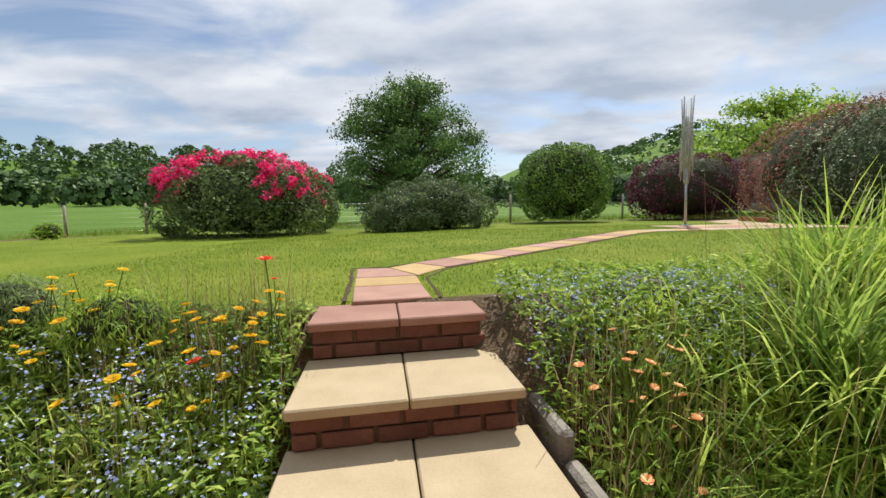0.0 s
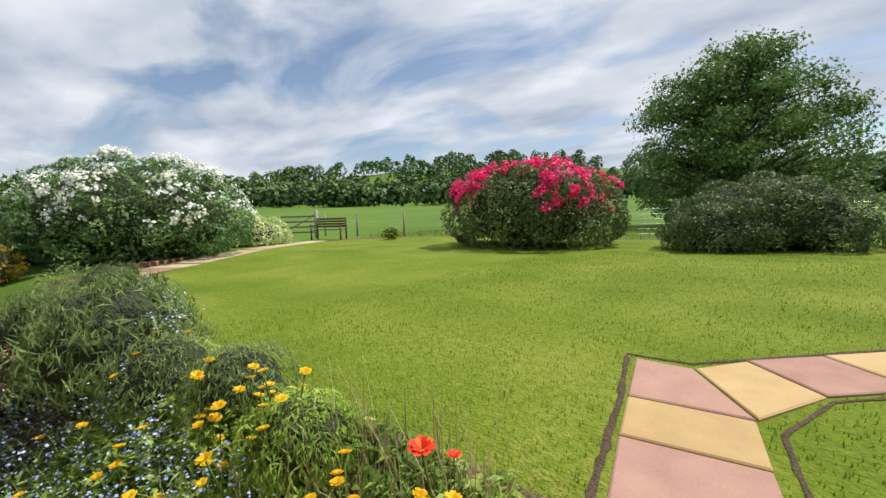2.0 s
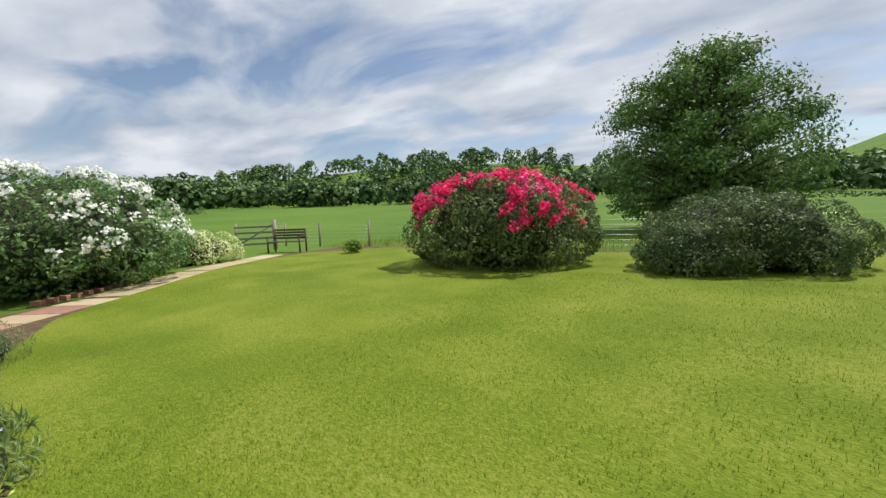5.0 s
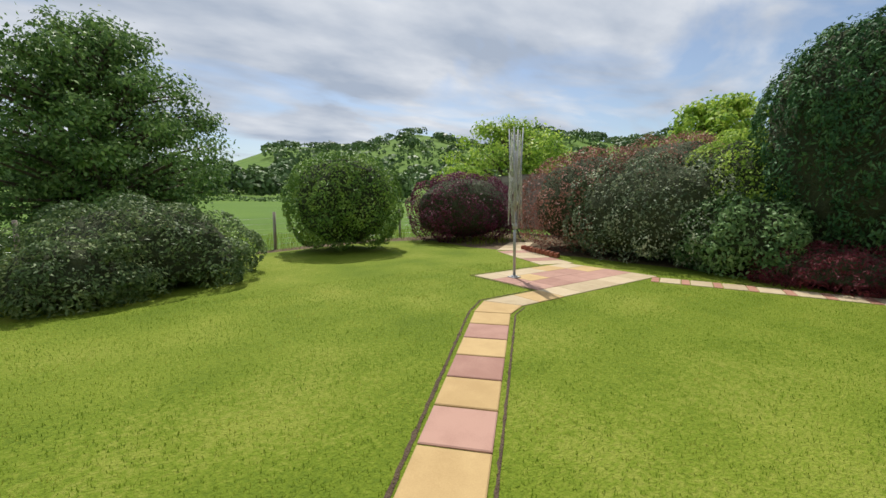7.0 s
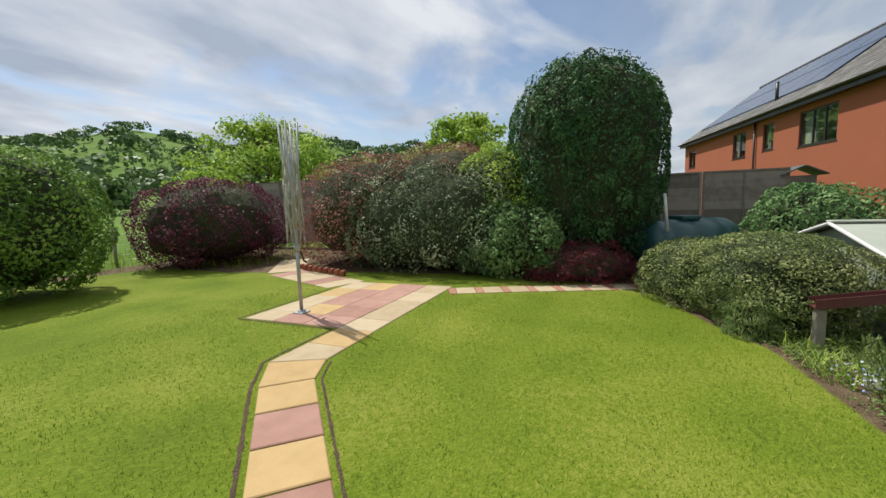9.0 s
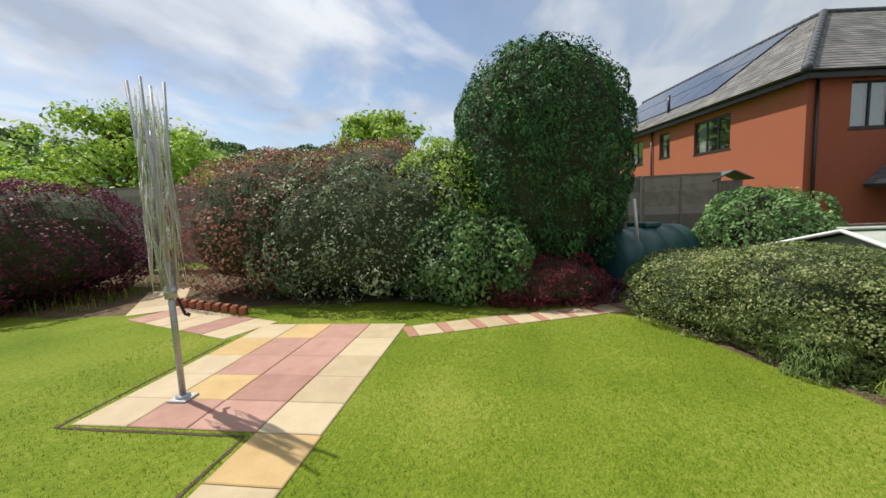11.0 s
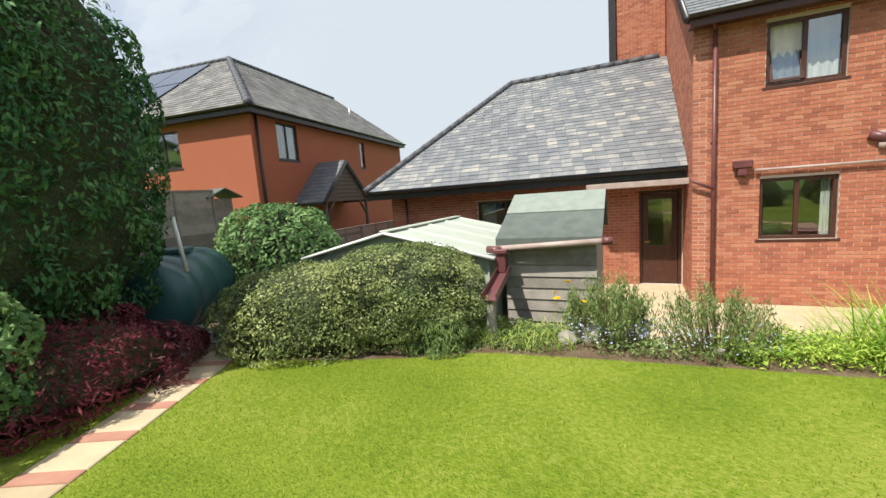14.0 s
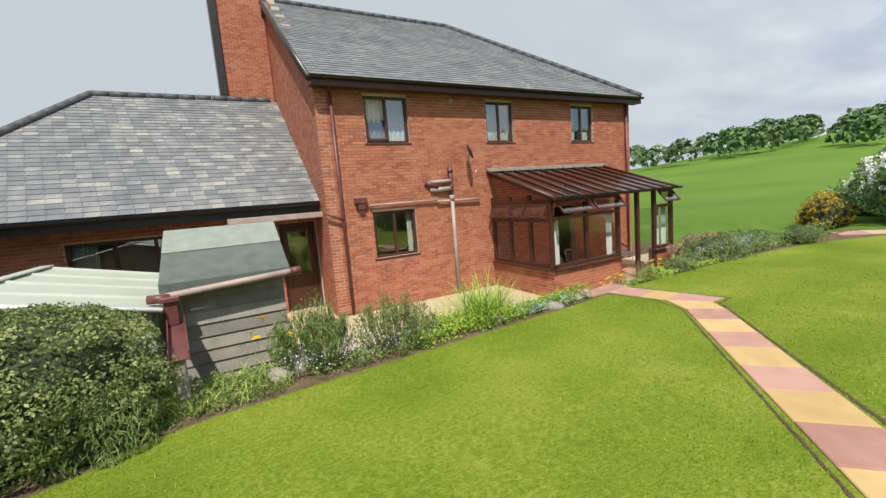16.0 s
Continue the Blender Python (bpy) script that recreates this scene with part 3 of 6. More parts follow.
# ---- paths ----
STEP = Matrix.Translation((-0.16, 1.62, 0)) @ Matrix.Rotation(radians(8.7), 4, "Z")
pavement = tagged(new("pavement"), "concrete slab garden path in pink, buff and cream", "path", kind="structure")
PATHS = []


def slab(mat, corners, z=0.0, thick=0.05, parent=None, name="slab"):
    """A bevelled slab on four corners, anticlockwise, in the plan; z above the ground."""
    c = [Vector((x, y, 0)) for x, y in corners]
    mid = sum(c, Vector()) / 4
    bm = bmesh.new()
    low = [bm.verts.new(p - mid) for p in c]
    zt = [float(height(p.x, p.y)) + z for p in c]
    zt = [0.5 * (a + sum(zt) / 4) for a in zt]
    inset = [mid + (p - mid) * (1 - 0.012 / max((p - mid).length, 0.1)) for p in c]
    rim = [bm.verts.new(Vector((p.x - mid.x, p.y - mid.y, h + thick - 0.006))) for p, h in zip(c, zt)]
    top = [bm.verts.new(Vector((p.x - mid.x, p.y - mid.y, h + thick))) for p, h in zip(inset, zt)]
    for v, h in zip(low, zt):
        v.co.z = h - 0.03
    for a in range(4):
        b = (a + 1) % 4
        bm.faces.new((low[a], low[b], rim[b], rim[a]))
        bm.faces.new((rim[a], rim[b], top[b], top[a]))
    bm.faces.new(top)
    ob = part(name, bm_mesh(name, bm, mat), parent or pavement, Matrix.Translation((mid.x, mid.y, 0)))
    PATHS.append(list(corners))
    return ob


def strip(start, end, width, mats, thick=0.012, gap=0.006, count=None):
    """Slabs in a row from start to end (middle line)."""
    p, q = Vector(start), Vector(end)
    d = (q - p).normalized()
    s = Vector((-d.y, d.x)) * width / 2
    k = count or max(1, round((q - p).length / 0.47))
    for i in range(k):
        a, b = p + (q - p) * (i / k) + d * gap, p + (q - p) * ((i + 1) / k) - d * gap
        slab(mats[i % len(mats)], [tuple(a + -s), tuple(b - s), tuple(b + s), tuple(a + s)], 0, thick)


def ribbon(name, pts, width, lift):
    """A strip of bare soil along a line, broken at its edges."""
    v, f = [], []
    line = []
    for (x0, y0), (x1, y1) in zip(pts, pts[1:]):
        k = max(2, int(math.hypot(x1 - x0, y1 - y0) / 0.06))
        line += [(x0 + (x1 - x0) * i / k, y0 + (y1 - y0) * i / k, (x1 - x0), (y1 - y0)) for i in range(k)]
    for i, (x, y, dx, dy) in enumerate(line):
        ll = math.hypot(dx, dy)
        nx, ny = -dy / ll, dx / ll
        for side in (-1, 0, 1):
            w = width * 0.5 * side * (0.75 + 1.5 * abs(noise.noise(Vector((x * 11, y * 11, side)))))
            v.append((x + nx * w, y + ny * w, float(height(x, y)) + lift + (0.004 if side == 0 else 0)))
        if i:
            a = 3 * (i - 1)
            f += [(a, a + 1, a + 4, a + 3), (a + 1, a + 2, a + 5, a + 4)]
    ob = part(name, mesh_of(name, v, f, M_SOIL, True))
    return tagged(ob, "thin strip of bare brown soil beside the path slabs", "soil", kind="structure")


PB = [M_PINKSLAB, M_BUFF]
# up from the steps
slab(M_PINKSLAB, [(-0.56, 2.42), (-0.08, 2.49), (-0.17, 2.98), (-0.66, 2.91)], 0, 0.012)
slab(M_BUFF, [(-0.66, 2.92), (-0.17, 2.99), (-0.23, 3.36), (-0.73, 3.30)], 0, 0.012)
slab(M_PINKSLAB, [(-0.73, 3.31), (-0.23, 3.37), (-0.53, 3.86), (-0.83, 3.86)], 0, 0.012)
# the long diagonal
slab(M_BUFF, [(-0.22, 3.38), (0.02, 3.81), (-0.30, 4.15), (-0.52, 3.87)], 0, 0.012)
strip((-0.14, 3.99), (3.36, 7.27), 0.47, [M_PINKSLAB, M_BUFF], count=10)
slab(M_BUFF, [(3.53, 7.10), (3.92, 7.28), (3.66, 7.79), (3.20, 7.45)], 0, 0.012)
slab(M_CREAM, [(3.93, 7.28), (4.27, 7.28), (4.27, 7.80), (3.67, 7.80)], 0, 0.012)
slab(M_BUFF, [(4.28, 7.28), (4.83, 7.28), (4.83, 7.80), (4.28, 7.80)], 0, 0.012)
# the paved square under the dryer
COLS = (4.84, 5.31, 5.84, 6.38, 7.0, 7.62)
ROWS_Y = (7.29, 7.81, 8.39, 8.91, 9.42)
PAVE = ("ccccc", "ppppp", "pyppy", "cccyc")
for j, row in enumerate(PAVE):
    for i, key in enumerate(row):
        x0, x1, y0, y1 = COLS[i], COLS[i + 1], ROWS_Y[j], ROWS_Y[j + 1]
        slab({"c": M_CREAM, "p": M_PINKSLAB, "y": M_BUFF}[key], [(x0, y0), (x1 - 0.008, y0), (x1 - 0.008, y1 - 0.008), (x0, y1 - 0.008)], 0, 0.012)
# past the tall hedge to the tank: long cream slabs between short terracotta ones
a, b = Vector((7.25, 7.22)), Vector((8.85, 3.75))
at = 0.0
for k in range(8):
    for m, part_of in ((M_TERRA, 0.036), (M_CREAM, 0.089)):
        strip(tuple(a.lerp(b, at)), tuple(a.lerp(b, at + part_of)), 0.45, [m], count=1)
        at += part_of
slab(M_PINKSLAB, [(8.55, 3.75), (8.6, 3.25), (9.1, 3.3), (9.05, 3.8)], 0, 0.015)
strip((9.05, 3.45), (9.9, 2.9), 0.55, [M_CREAM, M_PINKSLAB], count=2)
# to the far corner
strip((7.35, 9.45), (8.3, 11.9), 0.85, [M_CREAM, M_PINKSLAB, M_CREAM], count=5)
strip((8.35, 12.0), (10.3, 13.4), 0.8, [M_CREAM], count=4)
# round the far side of the lawn
strip((-8.6, 2.0), (-10.2, 4.4), 0.8, [M_CREAM, M_PINKSLAB], count=5)
strip((-10.3, 4.5), (-12.3, 6.9), 0.8, [M_CREAM], count=5)
strip((-12.4, 7.0), (-14.6, 10.6), 0.8, [M_CREAM], count=6)
ribbon("soil_edge", [(-0.62, 2.45), (-0.76, 3.3), (-0.90, 3.92), (-0.55, 3.95), (3.16, 7.50), (3.66, 7.86), (4.78, 7.86), (4.79, 9.5), (7.0, 9.52)], 0.028, 0.004)
ribbon("soil_edge", [(-0.02, 2.5), (-0.14, 3.3), (0.04, 3.78), (3.56, 7.05), (3.96, 7.24)], 0.02, 0.004)

# ---- garden steps ----
steps = tagged(new("garden_steps"), "brick garden steps with pink and cream slab treads", "steps")
steps.matrix_basis = STEP


def tread(mat, x0, x1, y0, y1, top):
    bm = bmesh.new()
    add_box(bm, x0, x1, y0, y1, top - 0.045, top)
    return part("tread", bm_mesh("tread", bm, mat, 0.007), steps)


def riser(y, z0, z1, x0, x1, back):
    boxes("riser_core", M_DAMP, [(x0 + 0.03, x1 - 0.03, y + 0.02, back, z0, z1)], 0.004, steps)
    rows = max(1, round((z1 - z0) / 0.075))
    hh = (z1 - z0) / rows
    for r in range(rows):
        x = x0 + (0 if r % 2 else -0.11)
        while x < x1 - 0.02:
            a, b = max(x, x0), min(x + 0.215, x1)
            if b - a > 0.03:
                boxes("brick", M_OLDBRICK, [(a, b - 0.01, y, y + 0.1, z0 + r * hh + 0.006, z0 + (r + 1) * hh - 0.004)], 0.005, steps)
            x += 0.225


for top, y0, y1, mat, x0, x1 in ((0.965, 0.46, 0.885, M_PINKSLAB, -0.48, 0.46), (0.765, -0.06, 0.5, M_CREAM, -0.49, 0.49), (0.575, -0.62, 0.0, M_CREAM, -0.5, 0.52), (0.385, -1.15, -0.56, M_CREAM, -0.52, 0.56)):
    xm = (x0 + x1) / 2
    tread(mat, x0, xm - 0.004, y0, y1, top)
    tread(mat, xm + 0.004, x1, y0, y1, top)
riser(0.49, 0.765, 0.92, -0.46, 0.47, 0.9)
riser(-0.03, 0.575, 0.72, -0.47, 0.47, 0.5)
riser(-0.59, 0.385, 0.53, -0.48, 0.5, 0.0)
riser(-1.12, 0.15, 0.34, -0.5, 0.54, -0.5)
ob = boxes("edging_stone", M_STONE, [(-0.035, 0.035, -1.0, -0.1, -0.3, 0.0), (-0.04, 0.03, -0.09, 0.45, -0.2, 0.10), (-0.035, 0.03, 0.46, 0.95, -0.1, 0.24)], 0.02)
ob.matrix_basis = STEP @ pose(0.62, -0.1, 0.53)
tagged(ob, "rough grey kerb stones edging the steps", "edging")
# lower patio
boxes("patio", M_CREAM, [(-9.0, 4.4, -2.5, 0.48, 0.02, 0.135), (-0.9, 0.6, 0.49, 0.8, 0.02, 0.13), (3.1, 6.2, -4.0, -2.51, 0.02, 0.13)], 0.01)
tagged(bpy.data.objects["patio"], "cream paved patio at the foot of the house", "patio", kind="structure")

# ---- shrubs and trees of the garden ----
def gz(x, y):
    return float(height(x, y))


lobed("rhododendron", "large rhododendron covered in bright pink flowers on the lawn", -5.45, 11.6, gz(-5.4, 11.6) - 0.03, 2.3, 2.0, 2.35, L_RHODO, 74, 0.52, 26000, 0.115, 0.36, 2.5, 0.34, 3, inner=0.8, flower=(L_PINK, 300, 26, 0.075, 0.25, 0.055, 2.4))
lobed("evergreen_mound", "low spreading dark evergreen shrub on the lawn", -0.35, 12.4, gz(-0.3, 12.3) - 0.02, 1.9, 1.5, 1.72, L_DARK, 42, 0.46, 22000, 0.075, 0.42, 2.2, 0.22, 9, stretch=(1, 1, 0.7), inner=0.82)
lobed("evergreen_mound", "low rounded dark evergreen shrub beside a larger one", -1.2, 11.35, gz(-1.1, 11.3) - 0.02, 0.95, 0.8, 1.15, L_DARK, 22, 0.34, 9000, 0.07, 0.42, 2.2, 0.22, 29, stretch=(1, 1, 0.75), inner=0.82)
lobed("round_shrub", "round clipped bright green shrub on the lawn", 4.5, 15.1, gz(4.5, 15) - 0.02, 1.62, 1.55, 3.0, L_ROUND, 120, 0.34, 26000, 0.085, 0.5, 2.5, 0.48, 4, inner=0.86)
lobed("purple_berberis", "clipped domed purple-leaved berberis bush", 9.4, 15.6, gz(9.4, 15.2), 2.05, 1.8, 2.62, L_PURPLE, 130, 0.34, 24000, 0.065, 0.6, 2.5, 0.36, 6, inner=0.87)
lobed("russet_shrub", "tall russet-leaved shrub in the mixed border", 10.6, 10.7, gz(10.5, 10.5), 2.05, 2.1, 3.1, L_RUSSET, 130, 0.42, 22000, 0.07, 0.5, 2.4, 0.36, 7, inner=0.85)
lobed("russet_shrub", "dark plum and russet shrub in the mixed border", 10.9, 8.7, gz(10.5, 8), 1.9, 1.8, 3.35, L_RUSSET, 90, 0.45, 20000, 0.06, 0.5, 2.4, 0.4, 17, inner=0.84, up=1.0)
lobed("cotoneaster", "dense grey-green shrub with pale tips in the border", 9.75, 8.5, gz(9.8, 8.5), 1.4, 2.2, 2.65, L_GREY, 110, 0.42, 26000, 0.07, 0.5, 2.6, 0.33, 8, inner=0.86, up=0.8)
lobed("yellow_green_shrub", "tall yellow-green leafy shrub in the border", 10.6, 6.9, gz(10.5, 6.8), 1.5, 1.4, 3.15, L_LIME, 80, 0.42, 19000, 0.08, 0.5, 2.3, 0.42, 10, inner=0.82, up=0.8)
lobed("evergreen_shrub", "glossy green shrub at the front of the border", 9.5, 6.5, gz(9.5, 6.4), 1.1, 1.25, 1.75, L_VIB, 50, 0.36, 15000, 0.09, 0.5, 2.3, 0.33, 11, inner=0.82, up=1.0)
lobed("cypress", "tall dense dark green rounded cypress", 10.7, 5.1, gz(10.7, 5) - 0.05, 1.72, 1.65, 4.75, L_CYP, 300, 0.25, 48000, 0.085, 0.38, 2.4, 0.58, 12, stretch=(1, 1, 1.5), jitter=0.6, up=1.5, out=1.5, inner=0.98, low=-0.9, category="tree")
lobed("red_maple", "low dark red cut-leaved maple mound beneath the cypress", 9.25, 5.2, gz(9.2, 5.2), 0.85, 1.3, 0.85, L_MAROON, 40, 0.3, 16000, 0.075, 0.22, 2.0, 0.2, 13, stretch=(1, 1, 0.7))
lobed("clipped_hedge", "clipped dark green hedge beside the tank path", 8.1, 3.1, gz(8.0, 2.9) - 0.1, 0.98, 0.9, 1.22, L_BOX, 110, 0.22, 30000, 0.038, 0.5, 3.2, 0.45, 14, 15, stretch=(1.2, 1.2, 0.6), inner=0.9)
lobed("clipped_hedge", "clipped hedge with small cream-edged leaves", 7.0, 2.66, gz(6.7, 2.5) - 0.1, 0.98, 0.76, 1.3, L_BOX, 130, 0.2, 40000, 0.033, 0.55, 3.0, 0.45, 15, 15, stretch=(1.3, 1.3, 0.5), inner=0.9)
lobed("lavender_bush", "soft grey-green bush in front of the hedge", 6.4, 3.0, gz(6.4, 3.0) - 0.12, 0.42, 0.32, 0.72, L_LAV, 26, 0.15, 7000, 0.06, 0.16, 2.0, 0.3, 16, up=3.0, jitter=0.5)
lobed("shrub", "loose light green shrub behind the hedge", 11.0, 0.75, 0.5, 1.3, 1.1, 2.45, L_VIB, 60, 0.36, 14000, 0.095, 0.5, 2.2, 0.45, 18, inner=0.82)
lobed("viburnum", "big domed viburnum covered in white flower heads", -12.9, 4.3, gz(-12.5, 4), 2.6, 2.5, 2.75, L_VIB, 110, 0.46, 22000, 0.095, 0.5, 2.3, 0.33, 19, stretch=(1, 1, 0.7), inner=0.84, flower=(L_CREAM, 640, 7, 0.075, 0.3, 0.045, 1.5))
lobed("variegated_shrub", "low cream-variegated shrub beside the path", -14.5, 7.6, gz(-14.3, 7.6), 1.0, 1.7, 1.15, L_VARIEG, 40, 0.34, 12000, 0.075, 0.5, 2.1, 0.3, 20)
shrub("viburnum", "loose leafy shrub with pale flowers", -15.0, 1.6, 0.8, 1.3, 1.3, 1.5, L_VIB, 5000, 0.1, 0.5, 120, 0.16, 2.1, 0.35, 21, flower=(L_CREAM, 60, 8, 0.07, 0.4, 0.05))
shrub("golden_shrub", "small orange-yellow leaved shrub", -11.7, 1.35, 0.75, 0.75, 0.7, 1.15, leaf_material("golden_leaf", (0.13, 0.10, 0.018), (0.22, 0.15, 0.02), (0.32, 0.22, 0.03)), 3000, 0.08, 0.5, 90, 0.2, 2.0, 0.35, 22)
lobed("heather_mound", "spreading brown heather mound on the bank", -5.9, 0.85, 0.3, 1.35, 0.75, 1.05, L_HEATHER, 60, 0.24, 16000, 0.05, 0.3, 2.0, 0.3, 23, stretch=(1, 1, 0.6), inner=0.85)
shrub("heath_bush", "dark green wispy heath bush at the lawn edge", -4.15, 2.0, 0.65, 0.8, 0.55, 0.85, L_LAV, 6000, 0.12, 0.12, 150, 0.2, 2.0, 0.3, 24, up=2.0)
shrub("heath_bush", "dark green wispy heath bush on the bank", -5.6, 1.8, 0.6, 0.7, 0.5, 0.7, L_LAV, 4000, 0.11, 0.12, 120, 0.2, 2.0, 0.3, 25, up=2.0)
for x, y, r, h, m, k in ((-1.75, 2.15, 0.3, 0.34, L_LIME, 40), (-2.45, 2.2, 0.34, 0.4, L_LAV, 41), (-3.1, 2.05, 0.4, 0.5, L_LAV, 42), (-2.0, 1.55, 0.26, 0.42, L_HERB, 43), (-6.9, 2.5, 0.55, 0.5, L_LAV, 44)):
    lobed("low_herb", "low soft green herb mound by the lawn edge", x, y, gz(x, y) - 0.03, r, r * 0.8, h, m, 22, r * 0.4, 4500, 0.045, 0.16, 2.0, 0.3, k, up=3.0, jitter=0.5)
lobed("juniper", "low spreading dark green conifer on the bank", -8.6, 0.6, 0.2, 1.2, 0.8, 0.95, L_DARK, 40, 0.3, 9000, 0.08, 0.2, 2.0, 0.3, 45, stretch=(1.2, 1.2, 0.5))
shrub("golden_shrub", "small clump of yellow-green leaves by the fence", -11.7, 12.0, gz(-11.7, 12), 0.35, 0.35, 0.5, L_LIME, 900, 0.08, 0.4, 40, 0.2, seed=26)


def stem_bush(name, label, x, y, z, r, h, seed, dry):
    """A bush of many thin upright stems that fan out, with narrow leaves along the upper half."""
    g = np.random.default_rng(seed)
    root = empty(name, x, y, z)
    tagged(root, label, "bush")
    bm = bmesh.new()
    pts, nn = [], []
    for i in range(120):
        a, q = g.uniform(0, 6.283), math.sqrt(g.uniform(0, 1))
        foot = Vector((0.3 * r * q * math.cos(a), 0.3 * r * q * math.sin(a), 0))
        tip = Vector((r * q * math.cos(a), r * q * math.sin(a), h * (1 - 0.35 * q * q) * g.uniform(0.72, 1.08)))
        mid = foot.lerp(tip, 0.55) + Vector((g.normal(0, 0.03), g.normal(0, 0.03), 0.04))
        add_rod(bm, foot, mid, 0.009, 0.006, 4)
        add_rod(bm, mid, tip, 0.006, 0.002, 4)
        k = int(70 * (1 - dry) * g.uniform(0.3, 1.7))
        t = g.uniform(0.25, 1.05, k)[:, None]
        pts.append(np.array(mid)[None] * (1 - t) + np.array(tip)[None] * t + g.normal(0, 0.022, (k, 3)))
        nn.append(g.normal(size=(k, 3)))
    part("stems", bm_mesh("stems", bm, L_STRAW), root)
    part("leaves", leaves("leaves", L_LAV, np.concatenate(pts), np.concatenate(nn), 0.055, 0.2, 0.5, 4.0), root)
    return root


stem_bush("lavender_bush", "green and straw-coloured lavender bush by the patio", 4.6, 2.3, 0.62, 0.5, 1.1, 27, 0.15)
stem_bush("lavender_bush", "woody lavender bush with bare straw stems by the patio", 3.6, 2.35, 0.66, 0.55, 0.98, 28, 0.55)


def branch_tree(name, label, x, y, trunk, h, r, crown, mat, limbs, per, leaf, seed):
    """A tapered trunk with limbs, and a loose clump of leaves round every limb's end."""
    rr = random.Random(seed)
    root = empty(name, x, y, gz(x, y) - 0.1)
    tagged(root, label, "tree")
    bm = bmesh.new()
    add_rod(bm, (0, 0, 0), (0.1, 0, trunk), r, r * 0.75)
    add_rod(bm, (0.1, 0, trunk), (0, 0.1, h * 0.8), r * 0.75, r * 0.15)
    tips = []
    for i in range(limbs):
        u = rr.random() ** 1.1
        a = i * 2.4 + rr.uniform(-0.4, 0.4)
        full = math.sqrt(max(0.0, 1 - max(0.0, (u - 0.3) / 0.7) ** 2.0)) * (0.8 + 0.2 * min(1.0, u / 0.3))
        reach = crown * full * rr.choice((0.97, 1.0, 0.9, 0.62)) * rr.uniform(0.82, 1.06)
        top = trunk * 0.7 + (h * 0.97 - trunk * 0.7) * u
        tip = Vector((math.cos(a) * reach, math.sin(a) * reach, top))
        z0 = max(trunk * 0.8, min(h * 0.78, top - 0.45 * reach))
        mid = Vector((0, 0, z0)).lerp(tip, 0.5) + Vector((0, 0, 0.25))
        add_rod(bm, (0, 0, z0 * 0.92), mid, r * 0.32, r * 0.2, 5)
        add_rod(bm, mid, tip, r * 0.2, r * 0.05, 5)
        tips += [(tip, 1.0), (mid, 0.75)]
    part("trunk", bm_mesh("trunk", bm, M_BARK, smooth=True), root)
    pts, nn = [], []
    for tip, w in tips:
        k = int(per * w)
        o = rng.normal(size=(k, 3)) * np.array([0.5, 0.5, 0.3]) * crown * 0.17
        pts.append(np.array(tip)[None] + o)
        nn.append(o / (np.linalg.norm(o, axis=1)[:, None] + 1e-6) + np.array([0, 0, 0.5]))
    part("leaves", leaves("leaves", mat, np.concatenate(pts), np.concatenate(nn), leaf, 0.5, 0.7), root)
    return root


branch_tree("field_tree", "broad leafy green tree standing in the pasture", -1.95, 27.4, 1.2, 9.4, 0.4, 4.9, L_TREE, 150, 175, 0.2, 5)
branch_tree("garden_tree", "light green leafy tree behind the border", 17.1, 21.0, 1.0, 6.1, 0.25, 4.0, L_LIME, 80, 130, 0.22, 6)
branch_tree("garden_tree", "light green leafy tree behind the border", 19.0, 10.7, 1.0, 5.7, 0.2, 2.8, L_LIME, 80, 110, 0.22, 7)


def woodland():
    """The wooded hill beyond the pasture: many rounded crowns of leaf clumps."""
    r = np.random.default_rng(31)
    pts, nn, size = [], [], []
    spots = []
    for i in range(800):
        az, d = r.uniform(-30, 100), 165 + (12 * r.random() if i % 3 == 0 else 130 * r.random())
        spots.append((az, d, r.uniform(4.5, 8), r.uniform(7, 11.5)))
    for i in range(430):
        az, d = r.uniform(-88, -12), r.uniform(330, 900)
        spots.append((az, d, r.uniform(12, 24), r.uniform(9, 15)))
    for i in range(70):
        az, d = r.uniform(92, 128), r.uniform(120, 190)
        spots.append((az, d, r.uniform(3, 6), r.uniform(5, 9)))
    for az, d, w, h in spots:
        x, y = -math.sin(radians(az)) * d, math.cos(radians(az)) * d
        k = 80 if d < 330 else 46
        q = r.normal(size=(k, 3))
        q /= np.linalg.norm(q, axis=1)[:, None]
        q[:, 2] = np.where(q[:, 2] < -0.5, -q[:, 2], q[:, 2])
        lump = r.uniform(0.78, 1.08, k)[:, None]
        c = np.array([x, y, gz(x, y) + h * 0.45])
        pts.append(c + q * lump * np.array([w * 0.6, w * 0.6, h * 0.56]))
        nn.append(q + np.array([0, 0, 0.2]))
        size.append(np.full(k, w * 0.3))
    p = np.concatenate(pts)
    tone = np.clip(0.35 * r.uniform(0, 1, len(p)) + np.repeat(r.uniform(0, 0.65, len(spots)), [len(q) for q in pts]), 0, 1)
    me = leaves("woodland", L_WOODS, p, np.concatenate(nn), np.concatenate(size), 0.8, 0.5, tones=tone)
    tagged(new("woodland", me), "mixed green woodland covering the far hillside", "woods", kind="stuff")


woodland()


